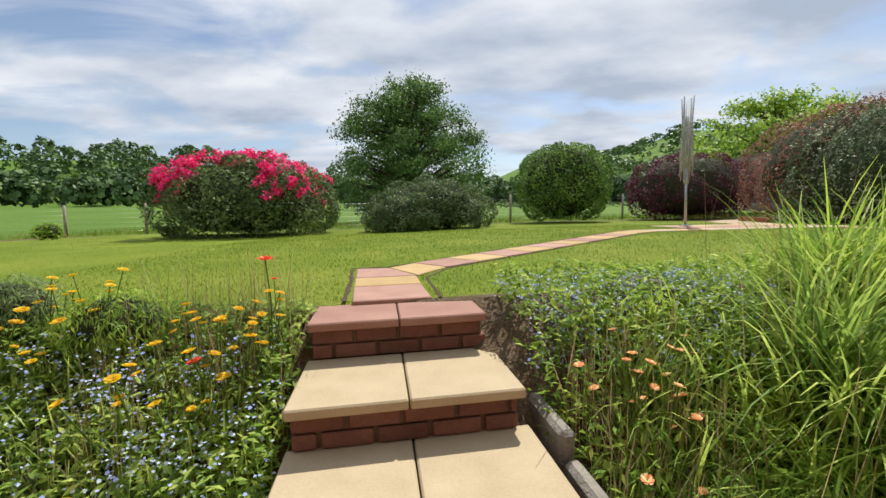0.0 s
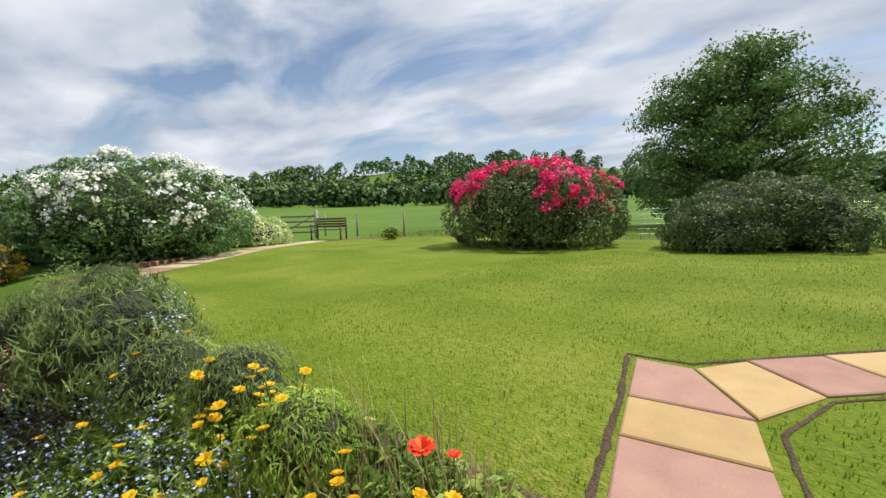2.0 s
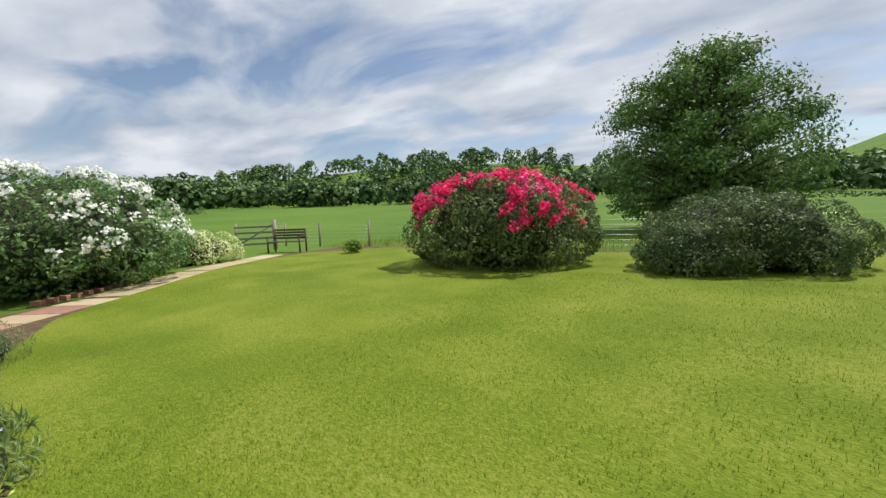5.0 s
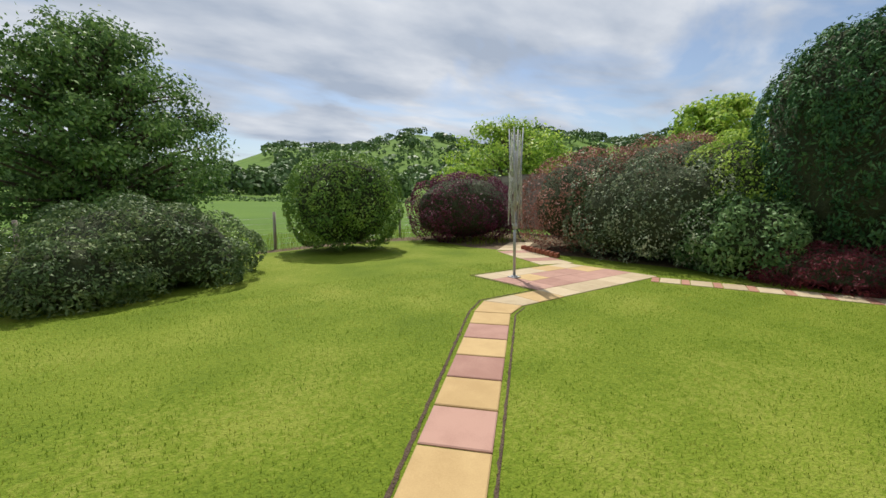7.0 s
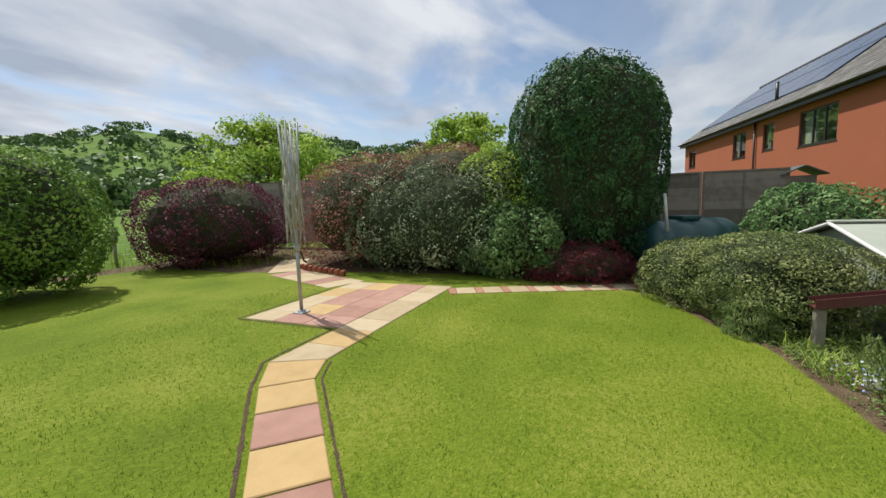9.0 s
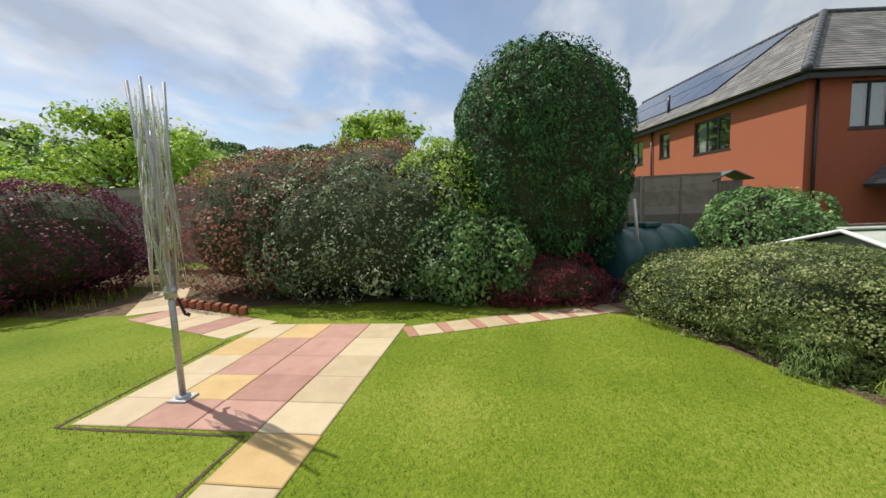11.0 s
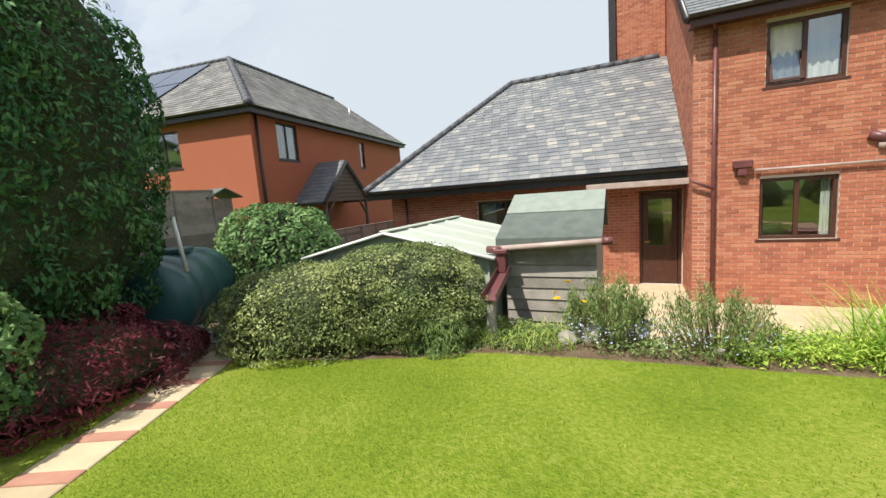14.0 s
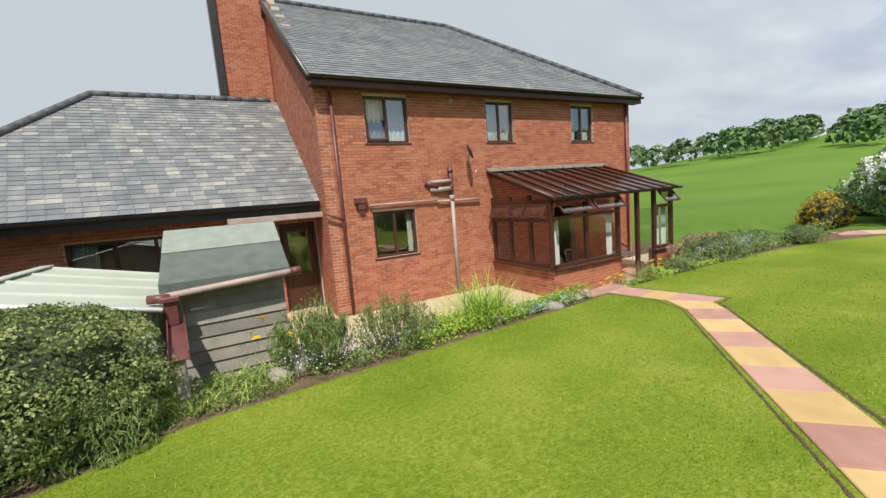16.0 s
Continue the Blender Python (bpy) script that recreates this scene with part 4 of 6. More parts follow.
def hedgerow(name, label, points, w, h, mat, per):
    pts, nn = [], []
    for (x0, y0), (x1, y1) in zip(points, points[1:]):
        ll = math.hypot(x1 - x0, y1 - y0)
        k = int(ll * per)
        t = rng.uniform(0, 1, k)
        a = rng.uniform(0, math.pi, k)
        x = x0 + (x1 - x0) * t + np.cos(a) * w * (y1 - y0) / ll
        y = y0 + (y1 - y0) * t - np.cos(a) * w * (x1 - x0) / ll
        z = height(x, y) + np.sin(a) * h * (0.8 + 0.25 * np.sin(t * ll * 0.8)) * rng.uniform(0.5, 1.0, k)
        pts.append(np.stack([x, y, z], 1))
        nn.append(np.stack([np.cos(a) * 0.6, 0 * a - 0.2, np.sin(a)], 1))
    me = leaves(name, mat, np.concatenate(pts), np.concatenate(nn), 0.5 if per < 40 else 0.22, 0.7)
    return tagged(new(name, me), label, "hedge", kind="stuff")


hedgerow("field_hedge", "low green hedge across the pasture", [(-12, 92), (20, 95), (60, 80), (95, 40)], 1.0, 1.3, L_WOODS, 22)
hedgerow("field_hedge", "low green hedge across the far pasture", [(-60, -12), (-80, 10), (-100, 45)], 1.0, 1.8, L_WOODS, 22)

# ---- house ----
PIECES = []  # brick walls laid last


def wall_cells(u0, u1, z0, z1, holes):
    us = sorted({u0, u1, *[h[0] for h in holes], *[h[1] for h in holes]})
    zs = sorted({z0, z1, *[h[2] for h in holes], *[h[3] for h in holes]})
    for a, b in zip(us, us[1:]):
        for c, d in zip(zs, zs[1:]):
            if not any(h[0] <= (a + b) / 2 <= h[1] and h[2] <= (c + d) / 2 <= h[3] for h in holes):
                yield a, b, c, d


def wall(name, label, origin, turn, length, z0, z1, holes, parent, thick=0.25, mat=None, cut=None, near=0, bricks=True, brick_mat=None):
    """A wall that runs along its own x, its face towards its own -y; holes are (x0, x1, z0, z1). cut(x): the top at x."""
    bm = bmesh.new()
    for a, b, c, d in wall_cells(0, length, z0, z1, holes):
        add_box(bm, a, b, 0.006, thick, c, d)
    if cut:
        for v in bm.verts:
            v.co.z = min(v.co.z, cut(v.co.x))
    ob = part(name, bm_mesh(name, bm, mat or M_MORTAR), parent, pose(*origin, 0, 0, turn))
    if bricks:
        PIECES.append((ob, length, z0, z1, holes, cut, near, brick_mat))
    return ob


def window(parent, m, w, h, lights, curtain=None, opened=None, mat=None, sill=True, depth=0.07):
    """A framed window: w by h, its lower left corner at m, facing -y. lights: how many panes side by side."""
    fm = mat or M_BROWN
    root = new("window")
    root.parent = parent
    root.matrix_basis = m
    f = 0.065
    bm = bmesh.new()
    for b in ((0, w, 0, depth, 0, f), (0, w, 0, depth, h - f, h), (0, f, 0, depth, f, h - f), (w - f, w, 0, depth, f, h - f)):
        add_box(bm, *b)
    step = (w - 2 * f) / lights
    for i in range(1, lights):
        add_box(bm, f + i * step - 0.035, f + i * step + 0.035, 0.002, depth - 0.002, f, h - f)
    part("frame", bm_mesh("frame", bm, fm, 0.006), root)
    for i in range(lights):
        if i == opened:
            continue
        g = boxes("pane", M_GLASS, [(f + i * step + 0.02, f + (i + 1) * step - 0.02, 0.03, 0.036, f, h - f)], 0, root)
        g.visible_shadow = False
    if opened is not None:
        sash = boxes("open_sash", fm, [(0, step, -0.02, 0.02, 0, 0.05), (0, step, -0.02, 0.02, h - 0.17, h - 0.12), (0, 0.05, -0.02, 0.02, 0.05, h - 0.17), (step - 0.05, step, -0.02, 0.02, 0.05, h - 0.17)], 0.004, root, pose(f, 0, f, -0, 0, 0) @ pose(0, 0, 0, -17, 0, 0) @ pose(0, -0.02, 0))
        g = boxes("pane", M_GLASS, [(0.04, step - 0.04, -0.003, 0.003, 0.04, h - 0.16)], 0, sash)
    if sill:
        boxes("sill", fm, [(-0.05, w + 0.05, -0.07, depth, -0.06, -0.002)], 0.008, root)
    if curtain:
        v, fc = [], []
        for a, b in curtain:
            k = 26
            o = len(v)
            for i in range(k + 1):
                x = a + (b - a) * i / k
                y = 0.13 + 0.02 * math.sin(i * 1.9)
                v += [(x, y, 0.02), (x, y, h - 0.03)]
            fc += [(o + 2 * i, o + 2 * i + 2, o + 2 * i + 3, o + 2 * i + 1) for i in range(k)]
        part("curtain", mesh_of("curtain", v, fc, M_CURTAIN, True), root)
    return root


def slate_roof(name, mat, corners, parent, course=0.17, width=0.24, seed=2, thick=0.012):
    """Overlapping slates over a flat roof plane: corners go along the eave first, then up. Rows follow the eave."""
    c = [Vector(p) for p in corners]
    u = (c[1] - c[0]).normalized()
    nrm = (c[1] - c[0]).cross(c[-1] - c[0]).normalized()
    up = nrm.cross(u)
    pts = [((p - c[0]).dot(u), (p - c[0]).dot(up)) for p in c]
    top = max(p[1] for p in pts)

    def span(v):
        xs = []
        for (x0, y0), (x1, y1) in zip(pts, pts[1:] + pts[:1]):
            if (y0 <= v) != (y1 <= v):
                xs.append(x0 + (v - y0) / (y1 - y0) * (x1 - x0))
        return (min(xs), max(xs)) if len(xs) > 1 else None

    r = random.Random(seed)
    verts, faces, tones = [], [], []
    v, row = 0.001, 0
    while v < top - 0.03:
        s, s2 = span(v), span(min(v + course * 1.4, top - 0.005))
        if s and s2:
            x = s[0] - (row % 2) * width / 2
            while x < s[1]:
                a, b = max(x + 0.004, s[0]), min(x + width - 0.004, s[1])
                if b - a > 0.02:
                    o = len(verts)
                    a2, b2 = max(a, s2[0]), min(b, s2[1])
                    lift = 0.016 + r.uniform(0, 0.006)
                    v2 = min(v + course * 1.4, top)
                    for (px, pv, pl) in ((a, v, lift), (b, v, lift), (max(b2, a2), v2, 0.002), (a2, v2, 0.002)):
                        verts.append(c[0] + u * px + up * pv + nrm * pl)
                    for (px, pv) in ((a, v), (b, v)):
                        verts.append(c[0] + u * px + up * pv + nrm * (lift - thick))
                    faces += [(o, o + 1, o + 2, o + 3), (o, o + 4, o + 5, o + 1)]
                    t = 0.25 + 0.5 * r.random() ** 1.6 + (0.25 if r.random() < 0.09 else 0)
                    tones += [t, t]
                x += width
        v += course
        row += 1
    ob = part(name, mesh_of(name, verts, faces, mat, tone=tones), parent)
    ob["kind"] = "stuff"
    base = part("roof_deck", mesh_of("roof_deck", [tuple(p - nrm * 0.02) for p in c] + [tuple(p - nrm * 0.12) for p in c],
                                     [tuple(range(len(c))), tuple(range(2 * len(c) - 1, len(c) - 1, -1))] + [(i, i + len(c), (i + 1) % len(c) + len(c), (i + 1) % len(c)) for i in range(len(c))], M_RIDGE), parent)
    return ob


def ridge(parent, p, q, r=0.11, step=0.42):
    p, q = Vector(p), Vector(q)
    k = max(1, round((q - p).length / step))
    for i in range(k):
        rods("ridge_tile", M_RIDGE, [(p.lerp(q, i / k), p.lerp(q, (i + 0.97) / k), r, r * 0.94)], parent, 8)


def gutter(parent, p, q, mat=None):
    p, q = Vector(p), Vector(q)
    d = (q - p).normalized()
    s = Vector((-d.y, d.x, 0))
    v, f = [], []
    for e in (p, q):
        for k in range(9):
            a = math.pi * k / 8
            v.append(e + s * math.cos(a) * 0.06 - Vector((0, 0, math.sin(a) * 0.06)))
        for k in range(9):
            a = math.pi * k / 8
            v.append(e + s * math.cos(a) * 0.054 - Vector((0, 0, math.sin(a) * 0.054)))
    for k in range(8):
        f += [(k, k + 1, k + 19, k + 18), (9 + k + 1, 9 + k, 27 + k, 27 + k + 1)]
    part("gutter", mesh_of("gutter", v, f, mat or M_BLACK, True), parent)


house = tagged(new("house"), "two-storey red brick house with a slate roof and brown windows", "house")
HX0, HX1, HY, EZ = -7.45, 3.2, -2.55, 5.62
BACK = -13.6
RIDGE_Y, RIDGE_Z = -8.1, 9.7
UP = [(2.07, 0.94), (-1.43, -2.38), (-4.69, -5.65)]
# the front wall's own x runs from its left end as seen from the lawn
holes = [(HX1 - a, HX1 - b, 4.2, 5.32) for a, b in UP] + [(HX1 - 2.11, HX1 - 0.96, 1.40, 2.55)]
holes.append((7.0, 7.9, 0.13, 2.2))
wall("wall_front", "", (HX1, HY, 0), 180, HX1 - HX0, -0.1, EZ, holes, house, near=300)
for (a, b), o, cur in zip(UP, (0, None, None), ([(0.07, 1.06)], [(0.07, 0.88)], [(0.06, 0.3), (0.66, 0.88)])):
    window(house, pose(a, HY - 0.06, 4.2, 0, 0, 180), a - b, 1.12, 2, cur, o)
window(house, pose(2.11, HY - 0.06, 1.40, 0, 0, 180), 1.15, 1.15, 2, [(0.95, 1.08)])


def gable_top(x):
    yy = HY - x
    return min(EZ + 0.15 + (HY - yy) * (RIDGE_Z - EZ) / (HY - RIDGE_Y), RIDGE_Z) if yy > RIDGE_Y else RIDGE_Z - (RIDGE_Y - yy) * 0.7


# gable end wall, in steps up to the verge
for i in range(12):
    a, b = i * 0.75, (i + 1) * 0.75
    wall("wall_gable", "", (HX1, HY - a, 0), -90 + 180, 0.75, -0.1, gable_top((a + b) / 2 - 0.3) - 0.05, [], house, bricks=False).matrix_basis = Matrix.Translation((HX1, HY - b, 0)) @ Matrix.Rotation(radians(90), 4, "Z")
GABLE_LEN = 9.0
gable = part("gable_bricks", mesh_of("gable_bricks", [(0, 0, 0), (0.01, 0, 0), (0, 0, 0.01)], [(0, 1, 2)], M_MORTAR), house, Matrix.Translation((HX1, HY - GABLE_LEN, 0)) @ Matrix.Rotation(radians(90), 4, "Z"))
PIECES.append((gable, GABLE_LEN, -0.1, RIDGE_Z, [], lambda x: gable_top(GABLE_LEN - x) - 0.04, 0, None))
boxes("wall_back", M_MORTAR, [(HX0, HX0 + 0.25, BACK, HY - 0.25, -0.1, EZ), (HX0, HX1, BACK, BACK + 0.25, -0.1, EZ)], 0, house)
boxes("inner_wall", M_PLASTER, [(HX0 + 0.3, HX1 - 0.3, HY - 3.2, HY - 3.1, 0.1, EZ - 0.1), (HX0 + 0.3, HX1 - 0.3, HY - 3.1, HY - 0.3, 2.75, 2.95), (HX0 + 0.3, HX1 - 0.3, HY - 3.1, HY - 0.3, 0.05, 0.14)], 0, house)
EY = HY + 0.32
R_END = -3.6
slate_roof("slate", M_SLATE, [(HX1 + 0.12, EY, EZ), (HX0 - 0.25, EY, EZ), (R_END, RIDGE_Y, RIDGE_Z), (HX1 + 0.12, RIDGE_Y, RIDGE_Z)], house, seed=3)
slate_roof("slate", M_SLATE, [(HX0 - 0.25, EY, EZ), (HX0 - 0.25, 2 * RIDGE_Y - EY, EZ), (R_END, RIDGE_Y, RIDGE_Z)], house, 0.25, 0.35, seed=4)
slate_roof("slate", M_SLATE, [(HX0 - 0.25, 2 * RIDGE_Y - EY, EZ), (HX1 + 0.12, 2 * RIDGE_Y - EY, EZ), (HX1 + 0.12, RIDGE_Y, RIDGE_Z), (R_END, RIDGE_Y, RIDGE_Z)], house, 0.3, 0.4, seed=5)
ridge(house, (HX1 + 0.1, RIDGE_Y, RIDGE_Z + 0.02), (R_END, RIDGE_Y, RIDGE_Z + 0.02))
ridge(house, (R_END, RIDGE_Y, RIDGE_Z + 0.02), (HX0 - 0.25, EY, EZ + 0.03))
boxes("fascia", M_BROWN, [(HX0 - 0.24, HX1 + 0.1, EY - 0.03, EY - 0.005, EZ - 0.22, EZ - 0.03), (HX0 - 0.24, HX1 + 0.1, HY + 0.01, EY - 0.03, EZ - 0.2, EZ - 0.17)], 0.004, house)
gutter(house, (HX1 + 0.12, EY + 0.06, EZ - 0.02), (HX0 - 0.25, EY + 0.06, EZ - 0.02))
rods("bargeboard", M_BLACK, [((HX1 + 0.13, EY, EZ - 0.08), (HX1 + 0.13, RIDGE_Y, RIDGE_Z - 0.08), 0.08)], house, 6)
# brick stack against the gable
boxes("gable_stack", M_BRICK, [(HX1 + 0.02, HX1 + 1.45, -9.7, -8.47, 5.6, 11.6)], 0.01, house)
boxes("stack_board", M_BLACK, [(HX1 + 1.455, HX1 + 1.68, -9.7, -8.38, 5.6, 11.6)], 0.01, house)
stack_face = part("stack_face", mesh_of("stack_face", [(0, 0.005, 5.6), (1.42, 0.005, 5.6), (1.42, 0.005, 11.6), (0, 0.005, 11.6)], [(0, 1, 2, 3)], M_MORTAR), house, pose(HX1 + 1.45, -8.46, 0, 0, 0, 180))
PIECES.append((stack_face, 1.42, 5.6, 11.6, [], None, 0, None))
# pipes on the front wall
rods("downpipe", M_RED, [((2.86, HY + 0.08, 0.1), (2.86, HY + 0.08, 5.35), 0.038), ((2.86, HY + 0.08, 5.35), (2.98, EY, EZ - 0.05), 0.038),
                         ((2.86, HY + 0.1, 2.42), (3.25, HY + 0.12, 2.62), 0.03)] + [((2.82, HY + 0.02, z), (2.90, HY + 0.08, z), 0.03) for z in (0.8, 2.0, 3.3, 4.6)], house)
rods("downpipe", M_RED, [((-7.2, HY + 0.08, 0.1), (-7.2, HY + 0.08, 5.4), 0.038)], house)
rods("soil_pipe", M_PIPE, [((-0.10, HY + 0.09, 0.1), (-0.10, HY + 0.09, 2.75), 0.055), ((-0.1, HY + 0.09, 2.68), (-0.1, HY + 0.09, 2.82), 0.07), ((0.35, HY + 0.08, 2.68), (-1.0, HY + 0.08, 2.66), 0.03), ((2.2, HY + 0.07, 2.72), (0.3, HY + 0.07, 2.72), 0.025),
                          ((0.5, HY + 0.03, 2.98), (-0.1, HY + 0.1, 3.0), 0.06), ((0.5, HY + 0.03, 3.18), (-0.1, HY + 0.1, 3.2), 0.05)], house)
rods("soil_stack", M_RED, [((-0.10, HY + 0.09, 2.76), (-0.10, HY + 0.09, 3.62), 0.058), ((-0.10, HY + 0.09, 3.42), (-0.10, HY + 0.09, 3.5), 0.075), ((-0.10, HY + 0.09, 3.0), (-0.10, HY + 0.09, 3.08), 0.075), ((0.62, HY + 0.02, 3.18), (0.3, HY + 0.06, 3.06), 0.08)], house)
boxes("boiler_vent", M_RED, [(2.25, 2.55, HY + 0.01, HY + 0.14, 2.78, 2.92), (2.32, 2.48, HY + 0.01, HY + 0.12, 2.64, 2.78)], 0.015, house)
boxes("wall_vent", M_PIPE, [(-0.4, -0.25, HY + 0.005, HY + 0.03, 5.2, 5.33)], 0.01, house)
dish = rods("satellite_bracket", M_STEEL, [((-0.75, HY + 0.01, 3.75), (-0.55, HY + 0.35, 3.85), 0.018), ((-0.95, HY + 0.02, 3.25), (-0.95, HY + 0.05, 3.45), 0.012)], house)
bm = bmesh.new()
bmesh.ops.create_uvsphere(bm, u_segments=16, v_segments=8, radius=0.2)
for v in bm.verts:
    v.co.y *= 0.22
part("satellite_dish", bm_mesh("satellite_dish", bm, M_BLACK, smooth=True), house, pose(-0.62, HY + 0.33, 3.92, 20, 0, 60))

# ---- low wing ----
wing = tagged(new("garage_wing"), "single-storey brick wing with a hipped slate roof", "building")
WY, WX1, WEZ = -4.0, 11.1, 2.92
wall("wall_front", "", (WX1, WY, 0), 180, WX1 - 3.2, -0.1, 2.85, [(WX1 - 8.27, WX1 - 5.9, 1.35, 2.42), (WX1 - 4.13, WX1 - 3.22, 0.13, 2.44)], wing)
window(wing, pose(8.27, WY - 0.06, 1.35, 0, 0, 180), 2.37, 1.07, 3, [(0.1, 0.5)])
boxes("wall_side", M_BRICK, [(WX1 - 0.25, WX1, -13.0, WY - 0.01, -0.1, 2.85), (3.3, WX1, -13.2, -13.0, -0.1, 2.85)], 0, wing)
boxes("inner_wall", M_PLASTER, [(3.4, WX1 - 0.4, WY - 3.1, WY - 3.0, 0.1, 2.8), (3.4, WX1 - 0.4, WY - 3.0, WY - 0.3, 2.72, 2.8), (3.4, WX1 - 0.4, WY - 3.0, WY - 0.3, 0.06, 0.12)], 0, wing)
EG = -3.15
slate_roof("slate", M_WSLATE, [(WX1 + 0.35, EG, WEZ), (HX1 + 0.01, EG, WEZ), (HX1 + 0.01, -8.3, 6.5), (8.2, -8.3, 6.5)], wing, 0.19, 0.27, 7)
slate_roof("slate", M_WSLATE, [(WX1 + 0.35, -13.4, WEZ), (WX1 + 0.35, EG, WEZ), (8.2, -8.3, 6.5)], wing, 0.25, 0.36, 8)
ridge(wing, (WX1 + 0.35, EG, WEZ + 0.03), (8.2, -8.3, 6.53))
ridge(wing, (8.2, -8.3, 6.53), (HX1 + 0.2, -8.3, 6.53))
boxes("fascia", M_BLACK, [(3.25, WX1 + 0.33, EG - 0.04, EG - 0.01, WEZ - 0.25, WEZ - 0.04), (3.25, WX1 + 0.33, WY + 0.01, EG - 0.04, WEZ - 0.24, WEZ - 0.2)], 0.004, wing)
gutter(wing, (WX1 + 0.4, EG + 0.06, WEZ - 0.03), (3.25, EG + 0.06, WEZ - 0.03))
rods("downpipe", M_RED, [((10.55, WY + 0.07, 0.1), (10.55, WY + 0.07, 2.6), 0.036), ((10.55, WY + 0.07, 2.6), (10.6, EG, 2.8), 0.036)], wing)
boxes("porch_canopy", M_STONE, [(2.95, 5.25, WY + 0.01, -3.08, 2.56, 2.66)], 0.02, wing)
boxes("canopy_board", M_PIPE, [(2.95, 5.25, -3.075, -3.04, 2.54, 2.67)], 0.01, wing)
back_door = tagged(new("back_door"), "dark brown half-glazed back door with brass handle", "door")
back_door.matrix_basis = pose(4.13, WY - 0.1, 0.13, 0, 0, 180)
boxes("frame", M_BROWN, [(0, 0.07, 0, 0.09, 0, 2.3), (0.84, 0.91, 0, 0.09, 0, 2.3), (0.07, 0.84, 0, 0.09, 2.22, 2.3)], 0.006, back_door)
leaf = boxes("door_leaf", M_BROWN, [(0.08, 0.2, 0.02, 0.07, 0.02, 2.21), (0.71, 0.83, 0.02, 0.07, 0.02, 2.21), (0.2, 0.71, 0.02, 0.07, 0.02, 0.95), (0.2, 0.71, 0.02, 0.07, 2.08, 2.21)], 0.004, back_door)
boxes("pane", M_GLASS, [(0.19, 0.72, 0.042, 0.048, 0.94, 2.09)], 0, leaf)
rods("handle", material("brass", [(0.6, 0.42, 0.15), (0.7, 0.5, 0.2)], metal=1.0, rough=0.3), [((0.14, 0.0, 1.05), (0.26, 0.0, 1.05), 0.012), ((0.14, 0.02, 1.05), (0.14, -0.005, 1.05), 0.02)], leaf)

# ---- conservatory ----
con = tagged(new("conservatory"), "lean-to brown timber conservatory with glazed sides on a brick base", "conservatory")
CX0, CX1, CY, CE, CT = -5.98, -1.4, -0.12, 2.58, 3.38
DW = 0.86
wall("dwarf_wall", "", (CX1, CY, 0), 180, 2.35, 0.0, DW, [], con)
wall("dwarf_wall", "", (-5.25, CY, 0), 180, 0.73, 0.0, DW, [], con)
wall("dwarf_wall", "", (CX1, HY + 0.01, 0), 90, CY - HY - 0.02, 0.0, DW, [], con)
posts, panes, flaps = [], [], []
for x in (CX1, -2.55, -3.72, -4.5, -5.22, CX0):
    posts.append((x - 0.05, x + 0.05, CY - 0.1, CY, DW if x > -3.7 or x < -5.3 else 0.13, CE))
for a, b in ((CX1, -3.72), (-5.22, CX0)):
    posts.append((b, a, CY - 0.1, CY - 0.002, DW, DW + 0.09))
    posts.append((b, a, CY - 0.1, CY - 0.002, 2.02, 2.10))
    posts.append((b - 0.05, a + 0.06, CY - 0.08, CY + 0.07, DW - 0.05, DW - 0.003))
posts.append((CX0, CX1, CY - 0.12, CY + 0.002, CE - 0.1, CE))
for y in (HY + 0.06, -1.75, -0.95):
    posts.append((CX1 - 0.1, CX1, y - 0.045, y + 0.045, DW, 2.65))
posts += [(CX1 - 0.1, CX1 - 0.002, HY + 0.02, CY, DW, DW + 0.09), (CX1 - 0.1, CX1 - 0.002, HY + 0.02, CY, 1.98, 2.06), (CX1 - 0.1, CX1 - 0.002, HY + 0.02, CY, 2.42, 2.52), (CX1 - 0.08, CX1 + 0.07, HY + 0.02, CY + 0.05, DW - 0.05, DW - 0.003)]
boxes("timber_frame", M_BROWN, posts, 0.006, con)
rods("rake_beam", M_BROWN, [((CX1 - 0.05, CY, CE - 0.02), (CX1 - 0.05, HY + 0.03, CT - 0.06), 0.07)], con, 6)
for a, b in ((CX1 - 0.05, -2.5), (-2.6, -3.67), (-4.55, -5.17), (-5.27, CX0 + 0.05)):
    boxes("pane", M_PANE, [(b, a, CY - 0.053, CY - 0.047, DW + 0.08 if a > -3.7 or a < -5.2 else 0.15, 2.03)], 0, con).visible_shadow = False
for a, b in ((HY + 0.1, -1.8), (-1.7, -1.0), (-0.9, CY - 0.06)):
    boxes("pane", M_PANE, [(CX1 - 0.053, CX1 - 0.047, a, b, DW + 0.08, 2.45)], 0, con).visible_shadow = False
part("gable_pane", mesh_of("gable_pane", [(CX1 - 0.05, HY + 0.05, 2.5), (CX1 - 0.05, CY - 0.1, 2.5), (CX1 - 0.05, HY + 0.05, CT - 0.1)], [(0, 1, 2)], M_PANE), con).visible_shadow = False
